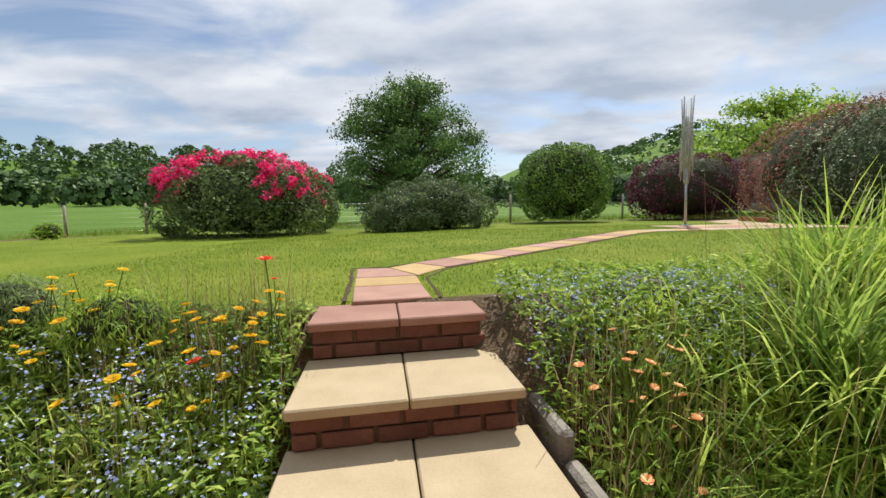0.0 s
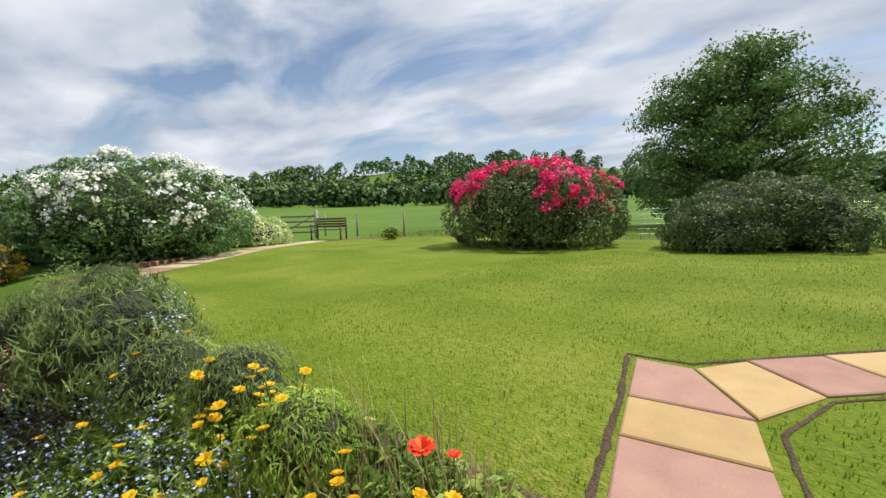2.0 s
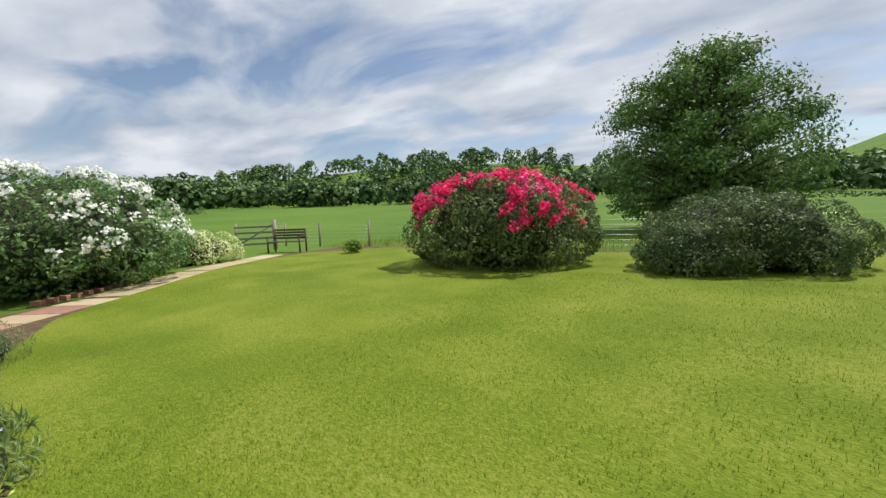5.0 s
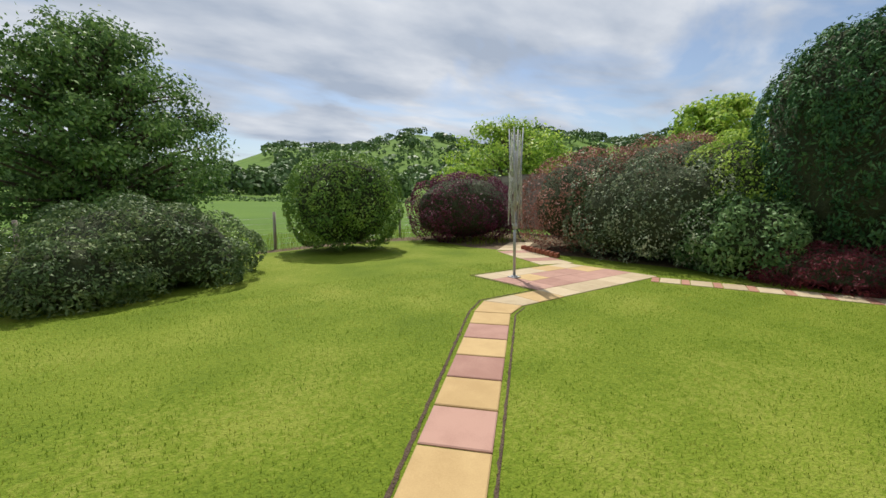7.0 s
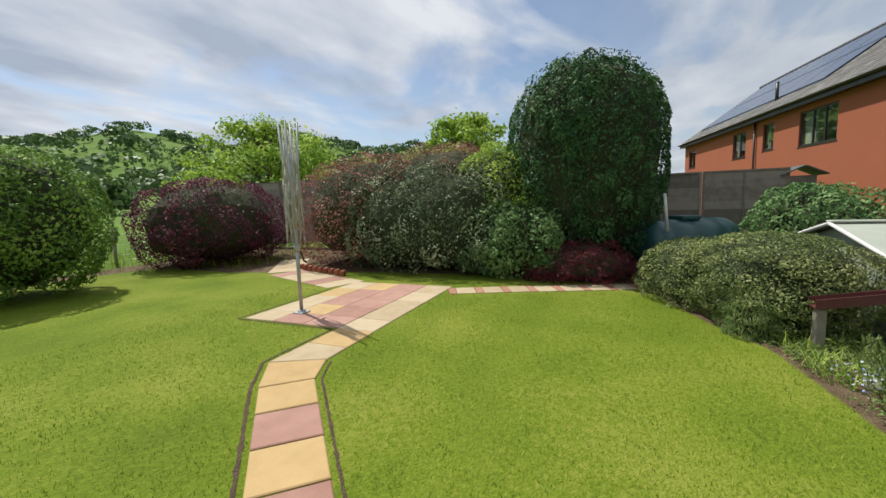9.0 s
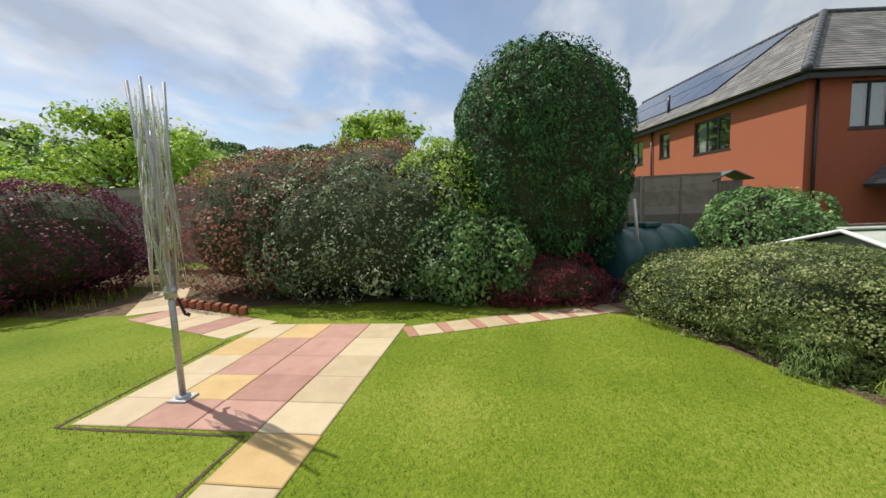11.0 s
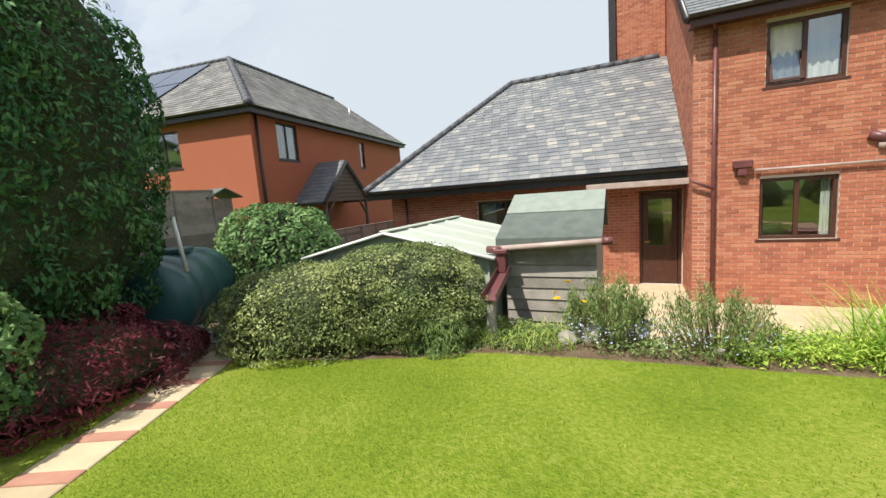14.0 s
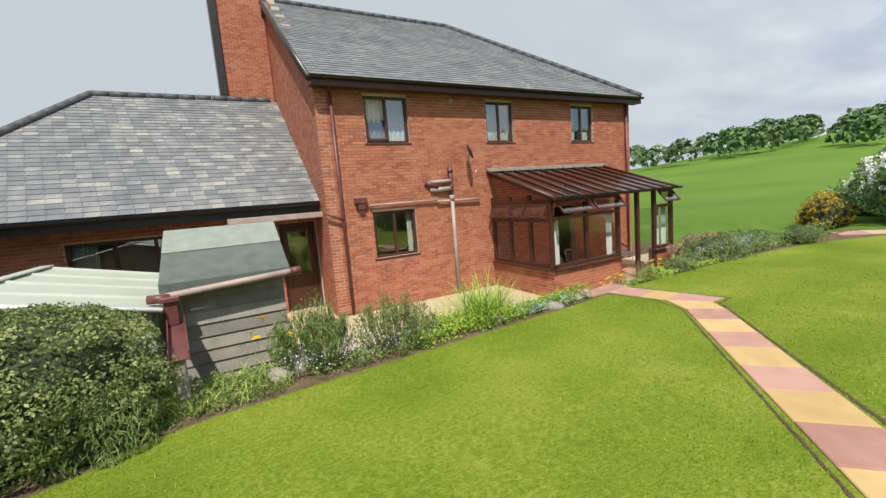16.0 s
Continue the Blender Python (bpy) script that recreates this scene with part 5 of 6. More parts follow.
# top-hung lights standing open
for a in (CX1 - 0.08, -2.62, -5.27):
    w = 1.05 if a > -3 else 0.64
    f = boxes("top_light", M_BROWN, [(0, w, -0.02, 0.02, -0.4, -0.35), (0, w, -0.02, 0.02, -0.05, 0), (0, 0.05, -0.02, 0.02, -0.35, -0.05), (w - 0.05, w, -0.02, 0.02, -0.35, -0.05)], 0.004, con, pose(a, CY + 0.03, 2.48, 0, 0, 180) @ pose(0, 0, 0, -42, 0, 0))
    boxes("pane", M_GLASS, [(0.04, w - 0.04, -0.003, 0.003, -0.36, -0.04)], 0, f)
for y in (-1.72, -0.95, -2.42):
    f = boxes("top_light", M_BROWN, [(0, 0.68, -0.02, 0.02, -0.36, -0.31), (0, 0.68, -0.02, 0.02, -0.05, 0), (0, 0.05, -0.02, 0.02, -0.31, -0.05), (0.63, 0.68, -0.02, 0.02, -0.31, -0.05)], 0.004, con, pose(CX1 + 0.02, y + 0.02, 2.42, 0, 0, 90) @ pose(0, 0, 0, -28, 0, 0))
    boxes("pane", M_GLASS, [(0.04, 0.64, -0.003, 0.003, -0.32, -0.04)], 0, f)
sl = math.degrees(math.atan2(CT - CE, HY - CY))
roof_up = Vector((0, HY - CY - 0.25, (CT - CE) * 1.05))
for i in range(11):
    x = CX1 + 0.06 - i * (CX1 - CX0 + 0.12) / 10
    rods("glazing_bar", M_BROWN, [((x, CY + 0.16, CE - 0.03), (x, HY + 0.02, CT + 0.02), 0.03)], con, 6)
    if i < 10:
        x2 = x - (CX1 - CX0 + 0.12) / 10
        part("roof_sheet", mesh_of("roof_sheet", [(x, CY + 0.15, CE - 0.04), (x2, CY + 0.15, CE - 0.04), (x2, HY + 0.02, CT), (x, HY + 0.02, CT), (x, CY + 0.15, CE - 0.055), (x2, CY + 0.15, CE - 0.055), (x2, HY + 0.02, CT - 0.015), (x, HY + 0.02, CT - 0.015)],
                                          [(0, 3, 2, 1), (4, 5, 6, 7), (0, 1, 5, 4)], M_ROOFPANE), con)
gutter(con, (CX1 + 0.1, CY + 0.2, CE - 0.02), (CX0 - 0.1, CY + 0.2, CE - 0.02))
boxes("flashing", M_STONE, [(CX0 - 0.02, CX1 + 0.08, HY + 0.004, HY + 0.09, CT + 0.0, CT + 0.1)], 0.01, con)
boxes("floor", M_TERRA, [(CX0 + 0.05, CX1 - 0.12, HY + 0.02, CY - 0.27, 0.136, 0.16)], 0, con)
for a, b in ((CX1 - 0.1, CX1 - 0.35), (-3.4, -3.62), (-5.35, -5.6), (-5.7, -5.92)):
    v = [(a + (b - a) * i / 14, CY - 0.16 + 0.02 * math.sin(i * 1.7), z) for i in range(15) for z in (DW + 0.05, 2.05)]
    part("curtain", mesh_of("curtain", v, [(2 * i, 2 * i + 2, 2 * i + 3, 2 * i + 1) for i in range(14)], M_CURTAIN, True), con)


def wicker_chair(x, y, turn):
    ch = tagged(empty("wicker_chair", x, y, 0.16, turn), "pale wicker armchair with a cushion in the conservatory", "chair", "conservatory chairs")
    rods("leg", M_WOOD, [((sx * 0.27, sy * 0.25, 0), (sx * 0.27, sy * 0.25, 0.42), 0.02) for sx in (-1, 1) for sy in (-1, 1)], ch)
    boxes("seat", M_CURTAIN, [(-0.29, 0.29, -0.27, 0.27, 0.40, 0.52)], 0.03, ch)
    hoop = [(0.33 * math.cos(a), 0.02 + 0.31 * math.sin(a), 0.66 + 0.22 * max(0, math.sin(a))) for a in [radians(v) for v in range(-20, 201, 20)]]
    rods("backrest", M_WOOD, [(p, q, 0.025) for p, q in zip(hoop, hoop[1:])] + [(p, (p[0] * 0.9, p[1] * 0.9, 0.45), 0.012) for p in hoop], ch, 6)


wicker_chair(-2.2, -1.1, 150)
wicker_chair(-3.1, -1.0, 190)
wicker_chair(-5.2, -1.3, 180)

# ---- neighbouring house ----
nb = tagged(new("neighbour_house"), "two-storey orange brick neighbouring house with slate roof and solar panels", "house")
NX, NY, NE, NR = 15.65, -2.6, 6.0, 9.45
NEND, NBACK = 34.0, -15.6
# the house stands at a slight angle to the garden
nb.matrix_basis = Matrix.Translation((NX, NY - 0.4, 0)) @ Matrix.Rotation(radians(8), 4, "Z") @ Matrix.Translation((-NX, -NY, 0))
NWIN = [(20.9, 18.75, 4.3, 5.6, 3), (23.6, 22.7, 4.45, 5.6, 1), (26.6, 25.2, 4.35, 5.6, 2), (33.2, 32.0, 4.35, 5.5, 2)]
wall("wall_north", "", (NEND, NY, 0), 180, NEND - NX, 0.5, NE, [(NEND - a, NEND - b, z0, z1) for a, b, z0, z1, k in NWIN], nb, mat=M_NBRICK, bricks=False)
wall("wall_west", "", (NX, NY - 0.006, 0), -90, NY - NBACK, 0.3, NE, [(1.3, 2.5, 4.4, 5.75), (7.6, 8.1, 4.35, 5.65)], nb, mat=M_NBRICK, bricks=False)
boxes("wall_back", M_NBRICK, [(NX, 24.5, NBACK, NBACK + 0.25, 0.3, NE), (24.25, 24.5, NBACK + 0.25, -11.5, 0.3, NE), (NEND - 0.25, NEND, -11.5, NY - 0.26, 0.3, NE), (24.5, NEND - 0.25, -11.75, -11.5, 0.3, NE)], 0, nb)
boxes("inner_wall", M_PLASTER, [(NX + 2.0, NEND - 0.4, -4.6, -4.5, 0.4, NE - 0.1), (NX + 2.0, NX + 2.1, NBACK + 0.3, -4.7, 0.4, NE - 0.1), (NX + 0.3, NEND - 0.4, -4.4, -2.9, 3.6, 3.7)], 0, nb)
for a, b, z0, z1, k in NWIN:
    window(nb, pose(a, NY - 0.06, z0, 0, 0, 180), a - b, z1 - z0, k, [(0.08, (a - b) * 0.4)], mat=M_BLACK)
window(nb, pose(NX + 0.06, NY - 1.3, 4.4, 0, 0, -90), 1.2, 1.35, 2, [(0.08, 0.55), (0.65, 1.12)], mat=M_BLACK)
window(nb, pose(NX + 0.06, NY - 7.6, 4.35, 0, 0, -90), 0.5, 1.3, 1, [(0.05, 0.45)], mat=M_BLACK)
EW, EN, AX, AY = NX - 0.35, NY + 0.35, 20.1, -7.05
slate_roof("slate", M_NSLATE, [(NEND + 0.2, EN, NE), (EW, EN, NE), (AX, AY, NR), (NEND + 0.2, AY, NR)], nb, 0.22, 0.36, 11)
slate_roof("slate", M_NSLATE, [(EW, EN, NE), (EW, NBACK - 0.2, NE), (AX, NBACK - 0.2, NR), (AX, AY, NR)], nb, 0.22, 0.36, 12)
slate_roof("slate", M_NSLATE, [(24.9, NBACK - 0.2, NE), (24.9, -11.85, NE), (AX, AY, NR), (AX, NBACK - 0.2, NR)], nb, 0.4, 0.6, 14)
slate_roof("slate", M_NSLATE, [(24.9, -11.85, NE), (NEND + 0.2, -11.85, NE), (NEND + 0.2, AY, NR), (AX, AY, NR)], nb, 0.4, 0.6, 13)
part("gable_wall", mesh_of("gable_wall", [(NX, NBACK, NE), (24.5, NBACK, NE), (AX, NBACK, NR - 0.15), (NX, NBACK + 0.25, NE), (24.5, NBACK + 0.25, NE), (AX, NBACK + 0.25, NR - 0.15)], [(0, 1, 2), (5, 4, 3)], M_NBRICK), nb)
part("gable_wall", mesh_of("gable_wall", [(NEND, NY, NE), (NEND, -11.5, NE), (NEND, AY, NR - 0.15), (NEND - 0.25, NY, NE), (NEND - 0.25, -11.5, NE), (NEND - 0.25, AY, NR - 0.15)], [(2, 1, 0), (3, 4, 5)], M_NBRICK), nb)
ridge(nb, (EW, EN, NE + 0.03), (AX, AY, NR + 0.03), 0.14)
ridge(nb, (AX, AY, NR + 0.03), (AX, NBACK - 0.2, NR + 0.03))
ridge(nb, (AX, AY, NR + 0.03), (NEND + 0.2, AY, NR + 0.03))
boxes("fascia", M_BLACK, [(EW + 0.01, NEND + 0.1, EN - 0.07, EN - 0.03, NE - 0.22, NE - 0.02), (EW + 0.01, EW + 0.05, NBACK, EN - 0.08, NE - 0.22, NE - 0.02), (EW + 0.05, NEND + 0.1, NY + 0.01, EN - 0.07, NE - 0.2, NE - 0.17), (EW + 0.05, NX - 0.01, NBACK, NY + 0.005, NE - 0.2, NE - 0.17)], 0, nb)
gutter(nb, (NEND + 0.2, EN + 0.05, NE), (EW, EN + 0.05, NE))
gutter(nb, (EW - 0.05, EN, NE), (EW - 0.05, NBACK, NE))
for p, q, rad in (((NX - 0.07, NY - 0.25, 0.5), (NX - 0.07, NY - 0.25, NE - 0.1), 0.045), ((24.2, NY + 0.07, 0.5), (24.2, NY + 0.07, NE), 0.045)):
    rods("downpipe", M_BLACK, [(p, q, rad)], nb)
rods("roof_vent", M_BLACK, [((23.9, -3.2, NE + 0.4), (23.9, -3.2, NE + 1.5), 0.07)], nb)
rods("roof_vent", M_STEEL, [((17.3, -12.6, NE + 1.2), (17.3, -12.6, NE + 2.0), 0.06)], nb)
for i in range(7):
    for j in range(2):
        a, b = 20.9 + i * 1.75, 22.6 + i * 1.75
        t0, t1 = 0.22 + j * 0.37, 0.57 + j * 0.37
        ed = [Vector((x, EN + (AY - EN) * t, NE + (NR - NE) * t + 0.09)) for x, t in ((b, t0), (a, t0), (a, t1), (b, t1))]
        part("solar_panel", mesh_of("solar_panel", ed + [p - Vector((0, 0, 0.05)) for p in ed], [(0, 1, 2, 3), (0, 4, 5, 1), (1, 5, 6, 2), (2, 6, 7, 3), (3, 7, 4, 0)], M_SOLAR), nb)
# its open porch, with a boarded gable
PX, PY, PZ, PT, PW = 14.3, -6.3, 2.75, 4.4, 1.9
slate_roof("porch_slate", M_SLATE, [(NX, PY + PW, PZ), (PX, PY + PW, PZ), (PX, PY, PT), (NX, PY, PT)], nb, 0.22, 0.3, 15)
slate_roof("porch_slate", M_SLATE, [(PX, PY - PW, PZ), (NX, PY - PW, PZ), (NX, PY, PT), (PX, PY, PT)], nb, 0.22, 0.3, 16)
for k in range(9):
    z0, z1 = PZ + k * 0.16, PZ + k * 0.16 + 0.15
    w0, w1 = (PW - 0.15) * (1 - (z0 - PZ) / (PT - PZ)), (PW - 0.15) * (1 - (z1 - PZ) / (PT - PZ))
    v = [(PX + 0.10, PY + w0, z0), (PX + 0.10, PY - w0, z0), (PX + 0.12, PY - w1, z1), (PX + 0.12, PY + w1, z1)]
    part("gable_board", mesh_of("gable_board", v + [(x + 0.03, y, z) for x, y, z in v], [(0, 1, 2, 3), (7, 6, 5, 4), (0, 4, 5, 1), (3, 2, 6, 7)], M_BENCH), nb)
for s0 in (1, -1):
    rods("bargeboard", M_BLACK, [((PX + 0.04, PY + s0 * PW, PZ - 0.04), (PX + 0.04, PY, PT - 0.04), 0.07)], nb, 6)
    rods("porch_post", M_BENCH, [((PX + 0.15, PY + s0 * 1.65, 0.2), (PX + 0.15, PY + s0 * 1.65, PZ), 0.07)], nb, 6)
    rods("porch_brace", M_BENCH, [((PX + 0.15, PY + s0 * 1.65, 2.1), (PX + 0.15, PY + s0 * 1.05, PZ), 0.05)], nb, 6)
boxes("front_door", M_BLACK, [(NX - 0.06, NX - 0.01, PY - 0.45, PY + 0.45, 0.3, 2.4)], 0.01, nb)
far = tagged(new("distant_house"), "orange brick house with a slate roof beyond the neighbour", "house")
boxes("wall", M_NBRICK, [(40, 47, 1.2, 8, 0.5, 6.0)], 0, far)
slate_roof("slate", M_NSLATE, [(39.8, 8.2, 6.0), (39.8, 1.0, 6.0), (43.5, 4.6, 8.6)], far, 0.4, 0.6, 18)
slate_roof("slate", M_NSLATE, [(47.2, 8.2, 6.0), (39.8, 8.2, 6.0), (43.5, 4.6, 8.6)], far, 0.4, 0.6, 18)

# ---- sheds, tank, fences ----
tool = tagged(new("tool_shed"), "small weathered timber tool shed with a felt roof", "shed")
tool.matrix_basis = pose(4.75, 1.5, 0.55, 0, 0, 0)
for i in range(9):
    z = i * 0.158
    bm = bmesh.new()
    add_box(bm, 0, 1.2, -0.02, 0.0, z, z + 0.162)
    for v in bm.verts:
        if v.co.z < z + 0.01:
            v.co.y += 0.022
    part("board", bm_mesh("board", bm, M_WOOD, 0.003), tool)
for x0 in (0.0, 1.17):
    boxes("side", M_WOOD, [(x0, x0 + 0.03, -1.45, -0.022, 0, 1.44)], 0.004, tool)
    part("gable_end", mesh_of("gable_end", [(x, y, z) for x in (x0, x0 + 0.03) for y, z in ((-1.45, 1.44), (-0.02, 1.44), (-1.0, 2.0))], [(0, 1, 2), (5, 4, 3), (0, 2, 5, 3), (2, 1, 4, 5)], M_BENCH), tool)
boxes("back", M_WOOD, [(0.03, 1.17, -1.45, -1.42, 0, 1.5)], 0.004, tool)


def sheet(name, mat, pts, thick, parent):
    c = [Vector(p) for p in pts]
    nrm = (c[1] - c[0]).cross(c[2] - c[0]).normalized() * thick
    n = len(c)
    return part(name, mesh_of(name, c + [p - nrm for p in c], [tuple(range(n)), tuple(range(2 * n - 1, n - 1, -1))] + [(i, i + n, (i + 1) % n + n, (i + 1) % n) for i in range(n)], mat), parent)


M_FADED = material("faded_felt", [(0.19, 0.225, 0.19), (0.27, 0.30, 0.26)], scale=8, rough=0.95)
sheet("felt_roof", M_FELT, [(1.28, 0.16, 1.50), (-0.08, 0.16, 1.50), (-0.08, -0.48, 1.795), (1.28, -0.48, 1.795)], 0.04, tool)
sheet("felt_roof", M_FADED, [(1.28, -0.46, 1.80), (-0.08, -0.46, 1.80), (-0.08, -1.0, 2.06), (1.28, -1.0, 2.06)], 0.04, tool)
sheet("felt_roof", M_FELT, [(-0.08, -1.6, 1.5), (1.28, -1.6, 1.5), (1.28, -1.0, 2.06), (-0.08, -1.0, 2.06)], 0.04, tool)
boxes("felt_edge", M_FELT, [(-0.08, 1.28, 0.15, 0.165, 1.40, 1.497)], 0.003, tool)
rods("gutter_pipe", M_PIPE, [((1.34, 0.2, 1.36), (-0.2, 0.2, 1.45), 0.04)], tool)
rods("pipe_collar", M_RED, [((-0.08, 0.2, 1.443), (-0.2, 0.2, 1.45), 0.052)], tool)
boxes("corner_batten", M_FADED, [(1.1, 1.16, 0.023, 0.05, 1.06, 1.36)], 0.005, tool)

post = tagged(new("gutter_post"), "grey timber post carrying a maroon gutter", "post")
boxes("post", M_WOOD, [(5.79, 5.88, 2.56, 2.65, 0.6, 1.445)], 0.008, post)
rods("elbow", M_RED, [((6.14, 1.70, 1.91), (5.93, 1.72, 1.90), 0.05)], post, 8)
boxes("hopper", M_RED, [(5.87, 6.0, 1.66, 1.79, 1.6, 1.88), (5.84, 6.03, 1.63, 1.82, 1.86, 1.92)], 0.01, post)
sheet("trough", M_RED, [(6.0, 1.7, 1.60), (5.84, 1.7, 1.60), (5.75, 2.68, 1.46), (5.91, 2.68, 1.46)], 0.012, post)
for dx in (0.0, 0.16):
    sheet("trough_side", M_RED, [(5.84 + dx, 1.7, 1.59), (5.75 + dx, 2.68, 1.45), (5.75 + dx, 2.68, 1.55), (5.84 + dx, 1.7, 1.69)], 0.01, post)

store = tagged(new("garden_store"), "pale green sheet-metal garden store with ribbed roof", "shed")
SX0, SX1, SY0, SY1 = 6.12, 9.25, -0.95, 1.72
SR, SE, ST = 7.7, 1.82, 2.2
for x0 in (SX0, SX1 - 0.03):
    boxes("wall", M_SAGE, [(x0, x0 + 0.03, SY0, SY1, 0.3, SE)], 0.003, store)
for y0 in (SY0 + 0.03, SY1 - 0.03):
    boxes("wall", M_SAGE, [(SX0 + 0.03, SX1 - 0.03, y0 - 0.03, y0, 0.3, SE - 0.03)], 0.003, store)
    part("gable_end", mesh_of("gable_end", [(x, y, z) for y in (y0 - 0.03, y0) for x, z in ((SX0, SE - 0.03), (SX1, SE - 0.03), (SR, ST - 0.04))], [(0, 1, 2), (5, 4, 3)], M_SAGE), store)
for i in range(9):
    boxes("wall_rib", M_SAGE, [(SX0 - 0.014, SX0 - 0.001, SY0 + 0.1 + i * 0.3, SY0 + 0.15 + i * 0.3, 0.3, SE - 0.05)], 0.003, store)
for i in range(10):
    boxes("wall_rib", M_SAGE, [(SX0 + 0.1 + i * 0.3, SX0 + 0.15 + i * 0.3, SY1 + 0.001, SY1 + 0.014, 0.3, SE - 0.06)], 0.003, store)
for xe in (SX0 - 0.12, SX1 + 0.12):
    v = []
    k = 64
    for i in range(k + 1):
        y = SY0 - 0.12 + (SY1 - SY0 + 0.24) * i / k
        b = 0.02 * (1 if i % 16 in (1, 2) else 0)
        v += [(xe, y, SE - 0.01 + b), (SR, y, ST + b)]
    f = [(2 * i, 2 * i + 1, 2 * i + 3, 2 * i + 2) for i in range(k)]
    part("roof_sheet", mesh_of("roof_sheet", v, f, M_SHEET), store)
    for y in (SY0 - 0.12, SY1 + 0.12):
        rods("verge", M_WHITE, [((xe, y, SE - 0.02), (SR, y, ST - 0.01), 0.025)], store, 6)
boxes("ridge_cap", M_SHEET, [(SR - 0.08, SR + 0.08, SY0 - 0.13, SY1 + 0.13, ST + 0.002, ST + 0.03)], 0.01, store)

oil = tagged(empty("oil_tank", 10.75, 3.08, 0.92, 37), "dark green plastic oil tank with moulded ribs", "tank")
bm = bmesh.new()
prof = [(1.13 * y, r) for y, r in [(-1.0, 0.0), (-0.99, 0.42), (-0.9, 0.56), (-0.62, 0.58), (-0.58, 0.545), (-0.54, 0.58), (-0.05, 0.58), (0, 0.545), (0.05, 0.58), (0.54, 0.58), (0.58, 0.545), (0.62, 0.58), (0.9, 0.56), (0.99, 0.42), (1.0, 0.0)]]
rings = [[bm.verts.new((r * math.cos(a), y, 0.62 + r * math.sin(a))) for a in [math.tau * k / 24 for k in range(24)]] for y, r in prof if r > 0]
for p, q in zip(rings, rings[1:]):
    for k in range(24):
        bm.faces.new((p[k], p[(k + 1) % 24], q[(k + 1) % 24], q[k]))
bm.faces.new(rings[0][::-1])
bm.faces.new(rings[-1])
part("body", bm_mesh("body", bm, M_TANK, smooth=True), oil)
for y0 in (-0.7, 0.45):
    boxes("cradle", M_STONE, [(-0.5, 0.5, y0, y0 + 0.25, -0.1, 0.14)], 0.01, oil)
boxes("lid", M_TANK, [(-0.22, 0.22, -0.25, 0.25, 1.18, 1.27)], 0.02, oil)
rods("filler_pipe", M_WHITE, [((-0.5, 0.9, 1.0), (-0.45, 0.95, 1.75), 0.03)], oil)


def fence_panel(m, w=1.83, h=1.8):
    root = tagged(new("garden_fence"), "weathered grey lap-board timber fence panel", "fence", "boundary fence panels")
    root.matrix_basis = m
    n = 11
    for i in range(n):
        boxes("board", M_FENCE, [(0.05, w - 0.05, -0.012 + 0.006 * (i % 2), 0.006 + 0.006 * (i % 2), i * h / n, (i + 1.12) * h / n)], 0, root)
    boxes("batten", M_FENCE, [(0, 0.05, -0.03, 0.03, 0, h + 0.02), (w - 0.05, w, -0.03, 0.03, 0, h + 0.02), (w / 2 - 0.02, w / 2 + 0.02, -0.032, -0.014, 0, h), (0, w, -0.035, 0.035, h + 0.02, h + 0.06)], 0, root)
    return root


for i in range(6):
    y = 18.4 - i * 1.85
    fence_panel(pose(13.2, y, 1.3, 0, 0, -90), h=2.3 if i < 2 else 2.0)
for i in range(3):
    fence_panel(pose(13.2, 6.0 - i * 1.85, 1.1, 0, 0, -90), h=2.05)
for i in range(5):
    fence_panel(pose(13.2, 0.4 - i * 1.85, 0.4, 0, 0, -90), h=1.35)
bird = tagged(new("fence_shelter"), "small timber shelter with a pitched roof by the fence", "shelter")
boxes("side", M_FENCE, [(13.3, 13.36, -0.1, 0.5, 1.0, 3.0), (13.3, 13.75, 0.44, 0.5, 1.0, 3.0)], 0.005, bird)
sheet("roof", M_FELT, [(13.1, -0.25, 3.0), (13.1, 0.2, 3.22), (13.9, 0.2, 3.22), (13.9, -0.25, 3.0)], 0.03, bird)
sheet("roof", M_FELT, [(13.1, 0.2, 3.22), (13.1, 0.65, 3.0), (13.9, 0.65, 3.0), (13.9, 0.2, 3.22)], 0.03, bird)

# ---- rotary clothes dryer ----
dryer = tagged(empty("rotary_dryer", 5.3, 8.8, gz(5.3, 8.8), 0), "folded galvanised rotary clothes dryer with loose lines", "clothes dryer")
rods("pole", M_STEEL, [((0, 0, 0), (0, 0, 1.25), 0.027), ((0, 0, 1.2), (0, 0, 2.35), 0.022), ((0, 0, 0), (0, 0, 0.05), 0.06), ((0, 0, 0.93), (0, 0, 1.03), 0.05)], dryer, 12)
boxes("base_plate", M_STEEL, [(-0.09, 0.09, -0.09, 0.09, 0.012, 0.03)], 0.005, dryer)
arms = []
for i in range(4):
    a = i * math.pi / 2 + 0.5
    x, y = math.cos(a), math.sin(a)
    arms += [((0.05 * x, 0.05 * y, 1.0), (0.13 * x, 0.13 * y, 2.75), 0.014), ((0.04 * x, 0.04 * y, 1.05), (0.10 * x, 0.10 * y, 2.1), 0.01)]
rods("arm", M_STEEL, arms, dryer, 6)
line = []
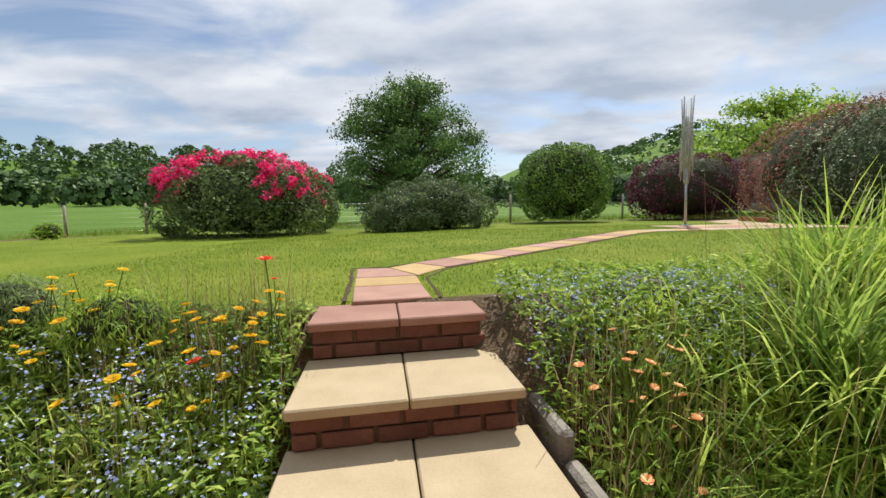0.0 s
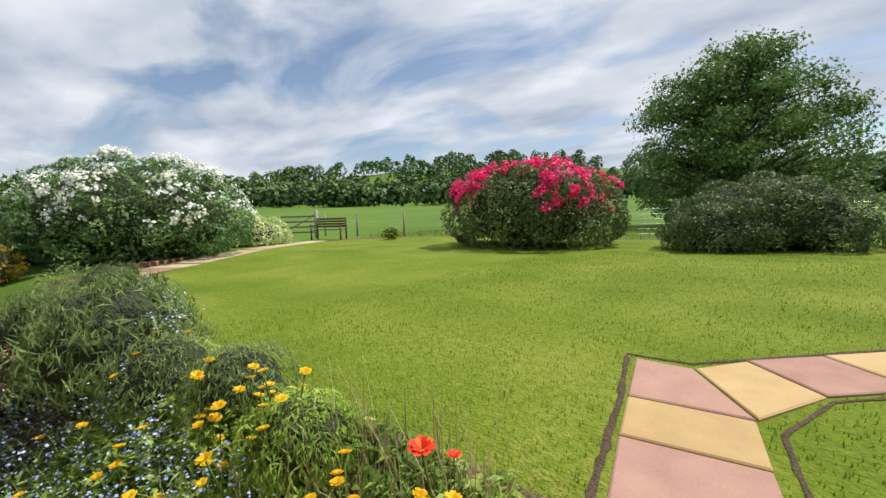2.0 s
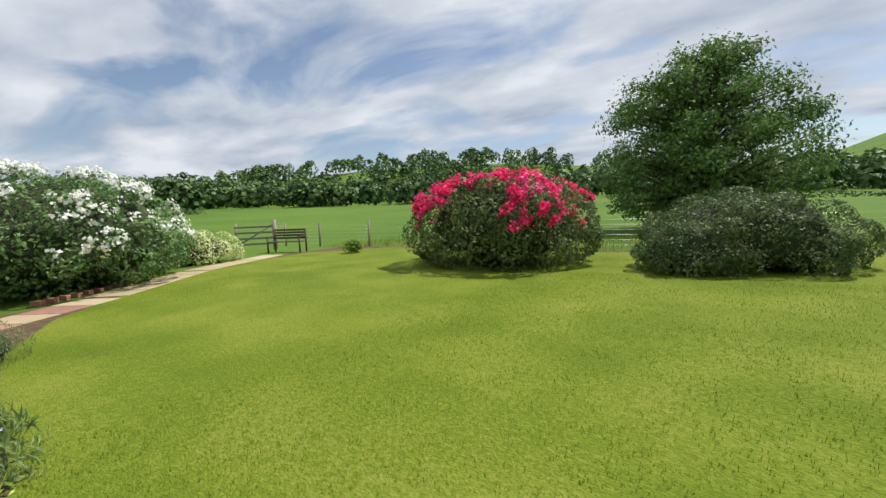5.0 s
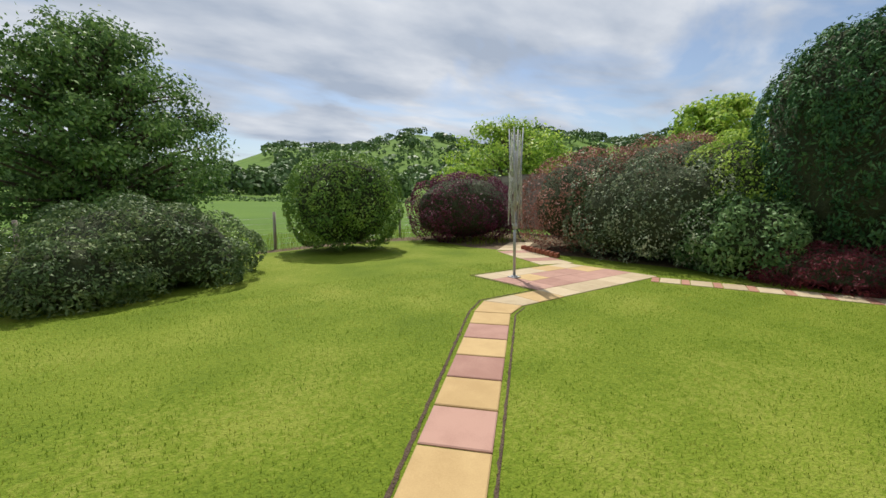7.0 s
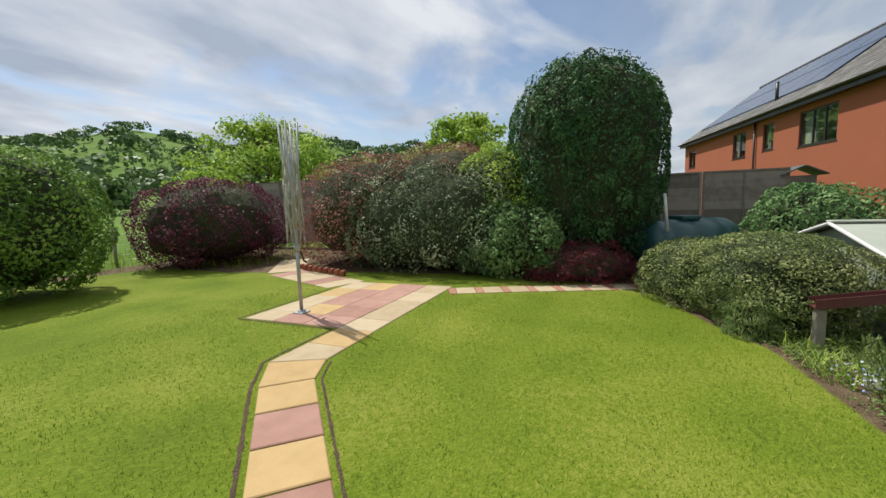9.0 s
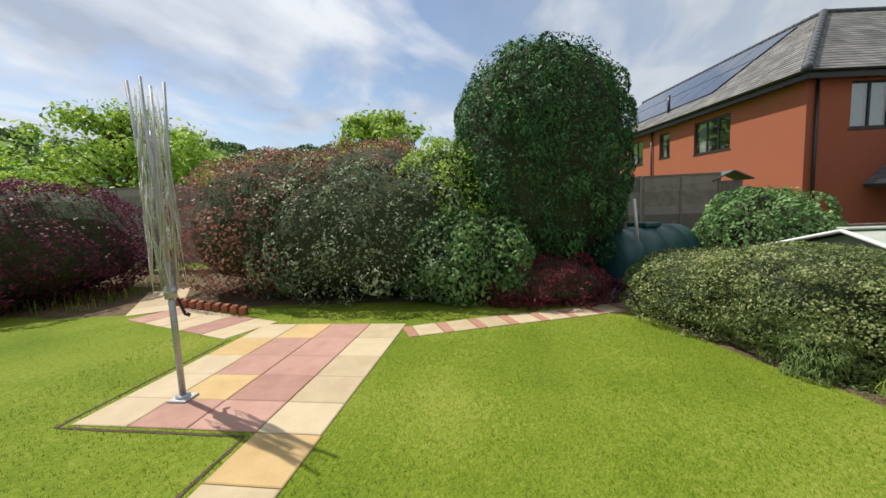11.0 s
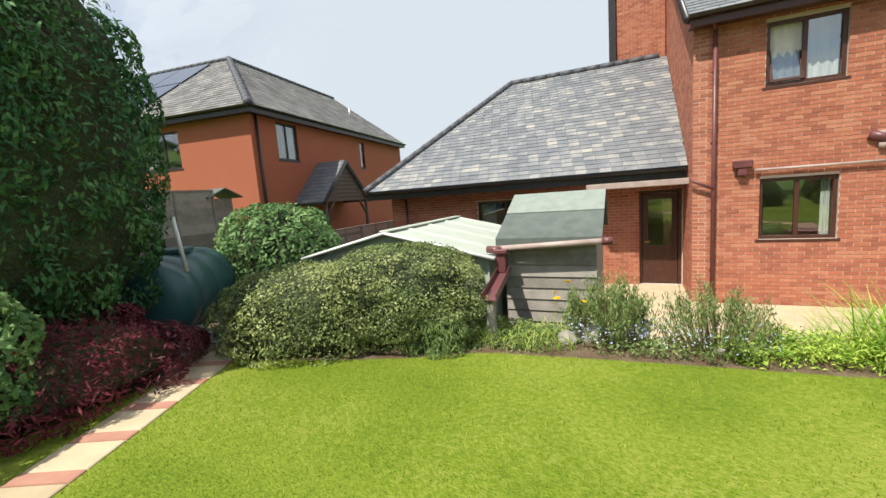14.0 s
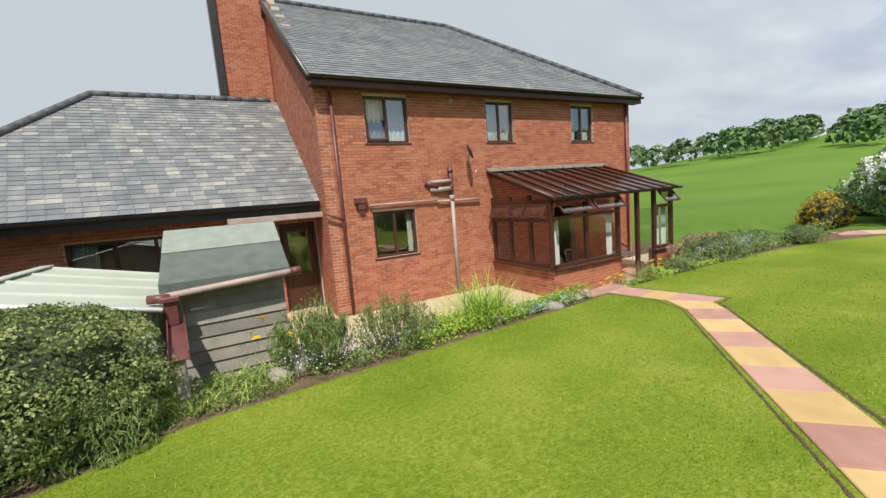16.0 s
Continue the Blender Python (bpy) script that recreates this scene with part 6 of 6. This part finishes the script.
for i in range(46):
    a = rng.uniform(0, 6.28)
    z0, z1, dz = rng.uniform(2.0, 2.7), rng.uniform(2.0, 2.7), rng.uniform(0.5, 1.25)
    b = a + rng.uniform(0.5, 1.8)
    prev = None
    for k in range(7):
        s = k / 6
        rr = 0.08 + 0.05 * math.sin(s * math.pi)
        p = (rr * math.cos(a + (b - a) * s), rr * math.sin(a + (b - a) * s), max(0.98, z0 + (z1 - z0) * s - dz * math.sin(s * math.pi)))
        if prev:
            line.append((prev, p, 0.003))
        prev = p
rods("line", M_LINE, line, dryer, 3)
rods("winding_handle", M_BLACK, [((0.03, 0, 1.0), (0.06, -0.06, 0.78), 0.014), ((0.06, -0.06, 0.78), (0.07, -0.1, 0.76), 0.018)], dryer, 6)

# ---- bench, gate, field fence ----
bench = tagged(empty("garden_bench", -15.2, 11.6, gz(-15.2, 11.6), -155 + 180), "dark slatted timber garden bench at the lawn's edge", "bench")
rods("leg", M_BENCH, [((sx, sy, 0), (sx, sy, 0.62 if sy < 0 else 0.95), 0.035) for sx in (-0.7, 0.7) for sy in (-0.25, 0.25)], bench, 6)
for i in range(4):
    boxes("seat_slat", M_BENCH, [(-0.72, 0.72, -0.27 + i * 0.13, -0.16 + i * 0.13, 0.42, 0.45)], 0.005, bench)
for i in range(4):
    boxes("back_slat", M_BENCH, [(-0.72, 0.72, 0.24, 0.265, 0.53 + i * 0.11, 0.61 + i * 0.11)], 0.005, bench)
boxes("armrest", M_BENCH, [(-0.75, -0.66, -0.3, 0.28, 0.62, 0.66), (0.66, 0.75, -0.3, 0.28, 0.62, 0.66)], 0.008, bench)


def field_post(x, y, h=1.15):
    p = rods("fence_post", M_FENCE, [((0, 0, -0.1), (0.02, 0, h), 0.05, 0.045)], None, 7, pose(x, y, gz(x, y)))
    return tagged(p, "grey timber stake of the wire field fence", "fence post", "field fence posts")


FENCE = [(-21, 12.5), (-18.4, 13.6), (-16.4, 14.1), (-13.6, 14.6), (-10.9, 14.9), (-8.2, 15.1), (-5.4, 15.3), (-2.6, 15.6), (0.2, 16.0), (2.8, 16.6), (5.6, 17.6), (8.2, 18.4), (11, 18.6)]
for x, y in FENCE:
    field_post(x, y)
wires = []
for (x0, y0), (x1, y1) in zip(FENCE, FENCE[1:]):
    for k in range(6):
        wires.append(((x0, y0, gz(x0, y0) + 0.15 + k * 0.16), (x1, y1, gz(x1, y1) + 0.15 + k * 0.16), 0.0035))
tagged(rods("fence_wire", M_STEEL, wires, None, 3), "thin galvanised strands of the field fence", "wire", kind="structure")
gate = tagged(empty("gate", -17.2, 12.3, gz(-17.2, 12.3), 60), "pale timber gate standing ajar beside its post", "gate")
rods("gate_post", M_WOOD, [((0, 0, -0.1), (0, 0, 1.35), 0.09)], gate, 8)
boxes("rail", M_WOOD, [(-1.6, 0, -0.02, 0.02, 0.25 + i * 0.25, 0.33 + i * 0.25) for i in range(4)], 0.004, gate)
rods("brace", M_WOOD, [((-1.6, 0.03, 0.2), (-0.1, 0.03, 1.1), 0.035)], gate, 6)

# low brick edging by the border path
edge = tagged(new("brick_edging"), "low red brick edging along the border", "edging")
for i in range(9):
    boxes("brick", M_BRICK, [(-0.1, 0.1, -0.05, 0.05, 0, 0.12)], 0.006, edge, pose(8.25 + i * 0.08, 10.2 + i * 0.22, gz(8.4, 10.5), 0, 0, 20))
for i in range(12):
    boxes("brick", M_TERRA, [(-0.1, 0.1, -0.05, 0.05, 0, 0.1)], 0.006, edge, pose(-10.55 - i * 0.14, 3.6 + i * 0.2, gz(-10.5, 3.6), 0, 0, 35))

# ---- flower beds ----
def bed_points(k, x0, x1, y0, y1, lawn_gap=0.05):
    p = scatter(k, x0, x1, y0, y1, LAWN, lawn_gap, True)
    loc = (np.linalg.inv(np.array(STEP)) @ np.concatenate([p, np.ones((len(p), 1))], 1).T).T
    return p[~((np.abs(loc[:, 0] - 0.03) < 0.57) & (loc[:, 1] < 1.0))]


def mound(p, f=2.2):
    return 0.5 + 0.5 * np.sin(p[:, 0] * f + 1.3) * np.cos(p[:, 1] * f * 1.3 + 0.4)


def arched(name, mat, base, length, width, droop=0.6, segs=4):
    """Long blades that rise and arch over."""
    k = len(base)
    a = rng.uniform(0, 6.283, k)
    out = np.stack([np.cos(a), np.sin(a), 0 * a], 1)
    side = np.stack([-np.sin(a), np.cos(a), 0 * a], 1)
    th0 = rng.uniform(0.05, 0.5, k)
    bend = rng.uniform(0.4, 1.6, k) * droop
    pts = [base]
    for s in range(segs):
        th = th0 + bend * (s + 0.5) / segs * 1.6
        pts.append(pts[-1] + (out * np.sin(th)[:, None] + np.array([0, 0, 1.0]) * np.cos(th)[:, None]) * (length / segs)[:, None])
    tone = rng.uniform(0, 1, k)
    v = []
    for s in range(segs):
        w0, w1 = width * (1 - s / segs) ** 0.6 / 2, width * (1 - (s + 1) / segs + 0.02) ** 0.6 / 2
        v.append(np.stack([pts[s] - side * w0, pts[s] + side * w0, pts[s + 1] + side * w1, pts[s + 1] - side * w1], 1))
    v = np.concatenate(v).reshape(-1, 3)
    return quads(name, mat, v, np.tile(tone, segs))


def stuff(name, me, label, category):
    return tagged(new(name, me), label, category, kind="stuff")


def foliage(name, label, p, h, mat, size, aspect, per=1):
    """Low leafy cover whose height follows h."""
    q = np.repeat(p, per, 0)
    hh = np.repeat(h, per)
    q = q + np.stack([rng.normal(0, 0.03, len(q)), rng.normal(0, 0.03, len(q)), hh * rng.uniform(0.05, 1.0, len(q))], 1)
    return stuff(name, leaves(name, mat, q, np.tile([0, 0, 1.2], (len(q), 1)), size, aspect, 0.7, 0.4), label, "plants")


# bank on the side of the conservatory
p = bed_points(4200, -3.6, -0.4, 0.75, 2.5)
foliage("bed_foliage", "dense green wildflower foliage on the bank", p, (0.14 + 0.26 * mound(p)) * np.clip((2.55 - p[:, 1]) / 0.9, 0.3, 1.0), L_HERB, 0.065, 0.3, 6)
p = bed_points(2600, -3.6, -0.6, 0.75, 2.45)
stuff("grey_foliage", blades("grey_foliage", L_HERB, p, rng.uniform(0.12, 0.34, len(p)) * np.clip((2.55 - p[:, 1]) / 0.9, 0.35, 1.0), 0.010, 0.55), "thin green stems among the flowers", "plants")
p = bed_points(900, -1.7, -0.65, 1.0, 2.35)
p = p[mound(p, 3.1) > 0.3]
stuff("dry_stems", blades("dry_stems", L_STRAW, p, rng.uniform(0.2, 0.46, len(p)), 0.005, 0.4), "dry straw-coloured seed stems", "plants")
p = bed_points(900, -3.4, -0.65, 0.8, 1.9)
q = np.repeat(p, 8, 0) + np.concatenate([rng.normal(0, 0.03, (len(p) * 8, 2)), rng.uniform(0.16, 0.36, (len(p) * 8, 1))], 1)
stuff("forget_me_nots", leaves("forget_me_nots", L_BLUE, q[:5200], np.tile([0, 0, 1.0], (min(5200, len(q)), 1)), 0.016, 0.9, 0.5), "pale blue forget-me-nots in the bank", "flowers")
p = bed_points(900, -9, -3.2, 0.6, 2.5)
foliage("bed_foliage", "green and grey plants on the far bank", p, 0.2 + 0.25 * mound(p), L_LAV, 0.10, 0.2, 9)
q = np.repeat(p, 12, 0) + np.concatenate([rng.normal(0, 0.06, (len(p) * 12, 2)), rng.uniform(0.2, 0.45, (len(p) * 12, 1))], 1)
q = q[q[:, 0] > -5.2]
stuff("forget_me_nots", leaves("forget_me_nots", L_BLUE, q, np.tile([0, 0, 1.0], (len(q), 1)), 0.018, 0.9, 0.5), "pale blue forget-me-nots on the far bank", "flowers")


def bloom(name, label, category, mat, petals, r, h, group, tilt=0.35):
    """A flower on its stem: petals about a middle."""
    root = tagged(new(name), label, category, group)
    rods("stem", L_HERB, [((0, 0, 0), (0.015, 0.01, h * 0.6), 0.0035), ((0.015, 0.01, h * 0.6), (0.0, 0.02, h), 0.003)], root, 4)
    v, f = [], []
    for ring, (rr, zz) in enumerate(((r, tilt), (r * 0.7, tilt * 2))):
        for i in range(petals):
            a = math.tau * (i + 0.5 * ring) / petals
            w = math.tau / petals * 0.62
            o = len(v)
            for rad, da, z in ((0.1, 0, 0), (0.65, -w, 0.5), (1.0, -w * 0.45, 0.8), (1.0, w * 0.45, 0.85), (0.65, w, 0.5)):
                v.append((rr * rad * math.cos(a + da), 0.02 + rr * rad * math.sin(a + da), h + rr * z * zz))
            f.append(tuple(range(o, o + 5)))
    part("petals", mesh_of("petals", v, f, mat, tone=rng.uniform(0, 1, len(f))), root)
    return root


def sow(first, spots, tall=(0.8, 1.25)):
    rr = random.Random(len(spots))
    for i, (x, y, z) in enumerate(spots):
        m = pose(x, y, z, rr.uniform(-22, 12), rr.uniform(-18, 18), rr.uniform(0, 360))
        if i == 0:
            first.matrix_basis = m
        else:
            o = copy_thing(first, m)
            o.scale = [rr.uniform(*tall)] * 3


p = bed_points(60, -2.6, -0.7, 0.75, 2.15)[:34]
p = np.repeat(p, 4, 0) + np.concatenate([rng.normal(0, 0.045, (len(p) * 4, 2)), rng.normal(-0.06, 0.03, (len(p) * 4, 1))], 1)
sow(bloom("yellow_wallflower", "bright yellow flower on a thin green stem", "flower", L_YELLOW, 6, 0.026, 0.42, "yellow flowers of the bank"), p.tolist())
p = bed_points(90, -5.2, -2.2, 0.75, 2.1)[:16]
sow(bloom("yellow_wallflower", "bright yellow flower on a thin green stem", "flower", L_YELLOW, 6, 0.026, 0.42, "yellow flowers of the bank"), p.tolist())
sow(bloom("red_flower", "small dark red flower in the bank", "flower", leaf_material("red_petal", (0.3, 0.02, 0.01), (0.5, 0.04, 0.02), (0.6, 0.1, 0.02)), 7, 0.03, 0.42, "red flowers of the bank"), [(-0.98, 1.75, gz(-0.98, 1.75)), (-0.93, 2.12, gz(-0.93, 2.12)), (-0.9, 2.05, gz(-0.9, 2.05))])

# bank on the side of the low wing
p = bed_points(4500, 0.2, 3.6, 0.75, 2.75)
foliage("bed_foliage", "mixed green foliage on the bank", p, 0.12 + 0.18 * mound(p), L_LIME, 0.055, 0.3, 5)
p = bed_points(3200, 0.75, 2.9, 0.8, 2.2)
stuff("bank_grass", arched("bank_grass", L_LIME, p + np.array([0, 0, 0.02]), rng.uniform(0.2, 0.5, len(p)), 0.008, 1.2), "yellow-green arching grass on the bank", "grass")
p = bed_points(420, 0.8, 1.5, 1.0, 1.9)
stuff("iris_leaves", arched("iris_leaves", L_HERB, p[:180], rng.uniform(0.3, 0.5, len(p[:180])), 0.022, 0.35), "broad upright green leaves by the kerb", "plants")
for cx, cy, k, ll in ((1.85, 1.75, 420, 1.0), (2.45, 1.35, 320, 0.95), (1.6, 1.25, 160, 0.6), (2.3, 2.3, 260, 0.8)):
    b = np.stack([rng.normal(cx, 0.13, k), rng.normal(cy, 0.12, k), np.zeros(k)], 1)
    b[:, 2] = height(b[:, 0], b[:, 1])
    g = part("tall_grass_clump", arched("tall_grass_clump", L_HERB if k > 300 else L_LIME, b, ll * rng.uniform(0.6, 1.15, k), 0.017, 0.75, 5))
    tagged(g, "tall arching clump of green grass on the bank", "grass", "grass clumps of the bank")
p = bed_points(130, 1.2, 2.7, 1.1, 2.2)
stuff("grass_heads", blades("grass_heads", L_STRAW, p, rng.uniform(0.6, 0.95, len(p)), 0.004, 0.3), "tall thin flowering grass stems", "grass")
p = bed_points(330, 0.3, 1.9, 1.9, 2.65, 0.0)
q = np.repeat(p, 14, 0) + np.concatenate([rng.normal(0, 0.035, (len(p) * 14, 2)), rng.uniform(0.05, 0.15, (len(p) * 14, 1))], 1)
q = q[::2]
stuff("forget_me_nots", leaves("forget_me_nots", L_BLUE, q, np.tile([0, 0, 1.0], (len(q), 1)), 0.017, 0.9, 0.5), "drift of blue forget-me-nots at the lawn edge", "flowers")
p = bed_points(60, 0.62, 1.15, 1.35, 1.95)[:26]
sow(bloom("salmon_flower", "salmon orange flower on a dry stem", "flower", L_ORANGE, 7, 0.021, 0.32, "salmon flowers by the kerb"), p.tolist())
p = bed_points(420, 0.56, 1.2, 1.2, 2.0)
stuff("dry_stems", blades("dry_stems", L_STRAW, p, rng.uniform(0.2, 0.42, len(p)), 0.007, 0.3), "brown faded stems by the kerb", "plants")
# along the patio and sheds
p = bed_points(1500, 3.4, 6.6, 1.9, 3.2)
p = p[mound(p, 2.6) > 0.15]
foliage("bed_foliage", "green edging plants below the lawn", p, 0.06 + 0.12 * mound(p), L_LAV, 0.05, 0.3, 5)
p = bed_points(500, 4.9, 6.2, 2.0, 2.9)
stuff("bank_grass", arched("bank_grass", L_HERB, p, rng.uniform(0.14, 0.3, len(p)), 0.012, 0.9), "strappy green leaves by the post", "plants")
p = bed_points(160, 3.2, 5.0, 1.9, 2.8)
q = np.repeat(p, 7, 0) + np.concatenate([rng.normal(0, 0.05, (len(p) * 7, 2)), rng.uniform(0.12, 0.3, (len(p) * 7, 1))], 1)
stuff("forget_me_nots", leaves("forget_me_nots", L_BLUE, q, np.tile([0, 0, 1.0], (len(q), 1)), 0.018, 0.9, 0.5), "pale blue flowers by the tool shed", "flowers")
sow(bloom("yellow_poppy", "yellow poppy beside the tool shed", "flower", L_YELLOW, 5, 0.045, 0.5, "yellow poppies"), [(5.2, 2.2, gz(5.2, 2.2)), (5.05, 2.15, gz(5.05, 2.15) + 0.05), (5.12, 2.05, gz(5.1, 2.05)), (4.98, 2.3, gz(5, 2.3))])
# stones at the foot of the bank
for i, (x, y) in enumerate(((2.2, 2.45), (3.5, 2.35), (5.0, 2.4), (1.2, 2.5), (4.75, 2.35))):
    bm = bmesh.new()
    bmesh.ops.create_icosphere(bm, subdivisions=2, radius=0.14)
    for v in bm.verts:
        v.co = Vector((v.co.x * 1.5, v.co.y, v.co.z * 0.55)) * (1 + 0.25 * noise.noise(v.co * 9 + Vector((i, 0, 0))))
    tagged(part("stone", bm_mesh("stone", bm, M_STONE, smooth=True), None, pose(x, y, gz(x, y) + 0.03, 0, 0, i * 50)), "pale rough stone at the lawn's edge", "stone", "edging stones")
# slate chippings round the tank
p = scatter(2600, 9.2, 12.6, 2.0, 4.4)
stuff("slate_chippings", leaves("slate_chippings", M_SLATE, p + np.array([0, 0, 0.02]), np.tile([0, 0, 1.0], (len(p), 1)), 0.09, 0.6, 0.35), "grey slate chippings round the tank", "gravel")

# ---- mown grass ----
def mown():
    near = scatter(58000, -4.0, 8.3, 2.4, 10.5, LAWN, 0.0)
    mid = scatter(12000, -13.5, 8.3, 2.4, 16.5, LAWN, 0.0)
    p = np.concatenate([near, mid])
    for poly in PATHS:
        xs, ys = [c[0] for c in poly], [c[1] for c in poly]
        box = (p[:, 0] > min(xs) - 0.05) & (p[:, 0] < max(xs) + 0.05) & (p[:, 1] > min(ys) - 0.05) & (p[:, 1] < max(ys) + 0.05)
        idx = np.where(box)[0]
        if len(idx):
            bad = idx[signed(p[idx, 0], p[idx, 1], [tuple(c) for c in poly]) > -0.012]
            p = np.delete(p, bad, 0)
    stuff("mown_grass", blades("mown_grass", L_GRASS, p, rng.uniform(0.010, 0.026, len(p)), 0.006, 0.5), "short mown green lawn grass", "grass")
    e = scatter(14000, -16, 12, 13.5, 22, LAWN, 0.1, True)
    stuff("rough_grass", blades("rough_grass", L_GRASS, e, rng.uniform(0.08, 0.3, len(e)), 0.012, 0.4), "longer rough grass beyond the lawn", "grass")


mown()

# ---- bricks of the walls ----
def brick_mesh(a, w, h, d):
    bm = bmesh.new()
    add_box(bm, 0, w, 0, d, 0, h)
    return bm_mesh("brick", bm, a, 0.003)


FULL, HEADER = brick_mesh(M_BRICK, 0.215, 0.065, 0.02), brick_mesh(M_BRICK, 0.102, 0.065, 0.02)


def lay(ob, length, z0, z1, holes, cut, near, mat):
    verts, faces, tones = [], [], []
    left = near
    r = random.Random(5)
    row = 0
    z = z0
    while z < z1 - 0.05:
        x = -0.1125 if row % 2 else 0.0
        while x < length:
            a, b = max(x, 0), min(x + 0.215, length)
            spans = [(a, b)]
            for h in holes:
                if h[2] < z + 0.06 and h[3] > z + 0.005:
                    spans = [q for s in spans for q in ((s[0], min(s[1], h[0])), (max(s[0], h[1]), s[1])) if q[1] - q[0] > 0.02]
            for s in spans:
                if s[1] - s[0] < 0.03 or (cut and cut((s[0] + s[1]) / 2) < z + 0.07):
                    continue
                full = abs(s[1] - s[0] - 0.215) < 0.001
                if left > 0 and full and z > 0.7 and 0.1 < x < 4.6:
                    part("brick", FULL, ob, Matrix.Translation((s[0], -0.001 - r.uniform(0, 0.003), z)))
                    left -= 1
                    continue
                o, y = len(verts), -0.001 - r.uniform(0, 0.003)
                verts += [(s[0], y, z), (s[1], y, z), (s[1], y, z + 0.065), (s[0], y, z + 0.065), (s[0], 0.008, z), (s[1], 0.008, z), (s[1], 0.008, z + 0.065), (s[0], 0.008, z + 0.065)]
                faces += [(o, o + 1, o + 2, o + 3), (o + 3, o + 2, o + 6, o + 7), (o, o + 4, o + 5, o + 1), (o + 1, o + 5, o + 6, o + 2), (o, o + 3, o + 7, o + 4)]
                tones += [r.random()] * 5
            x += 0.225
        z += 0.075
        row += 1
    if verts:
        part("brick_courses", mesh_of("brick_courses", verts, faces, M_BRICKS, tone=tones), ob)["kind"] = "stuff"


for item in PIECES:
    lay(*item)
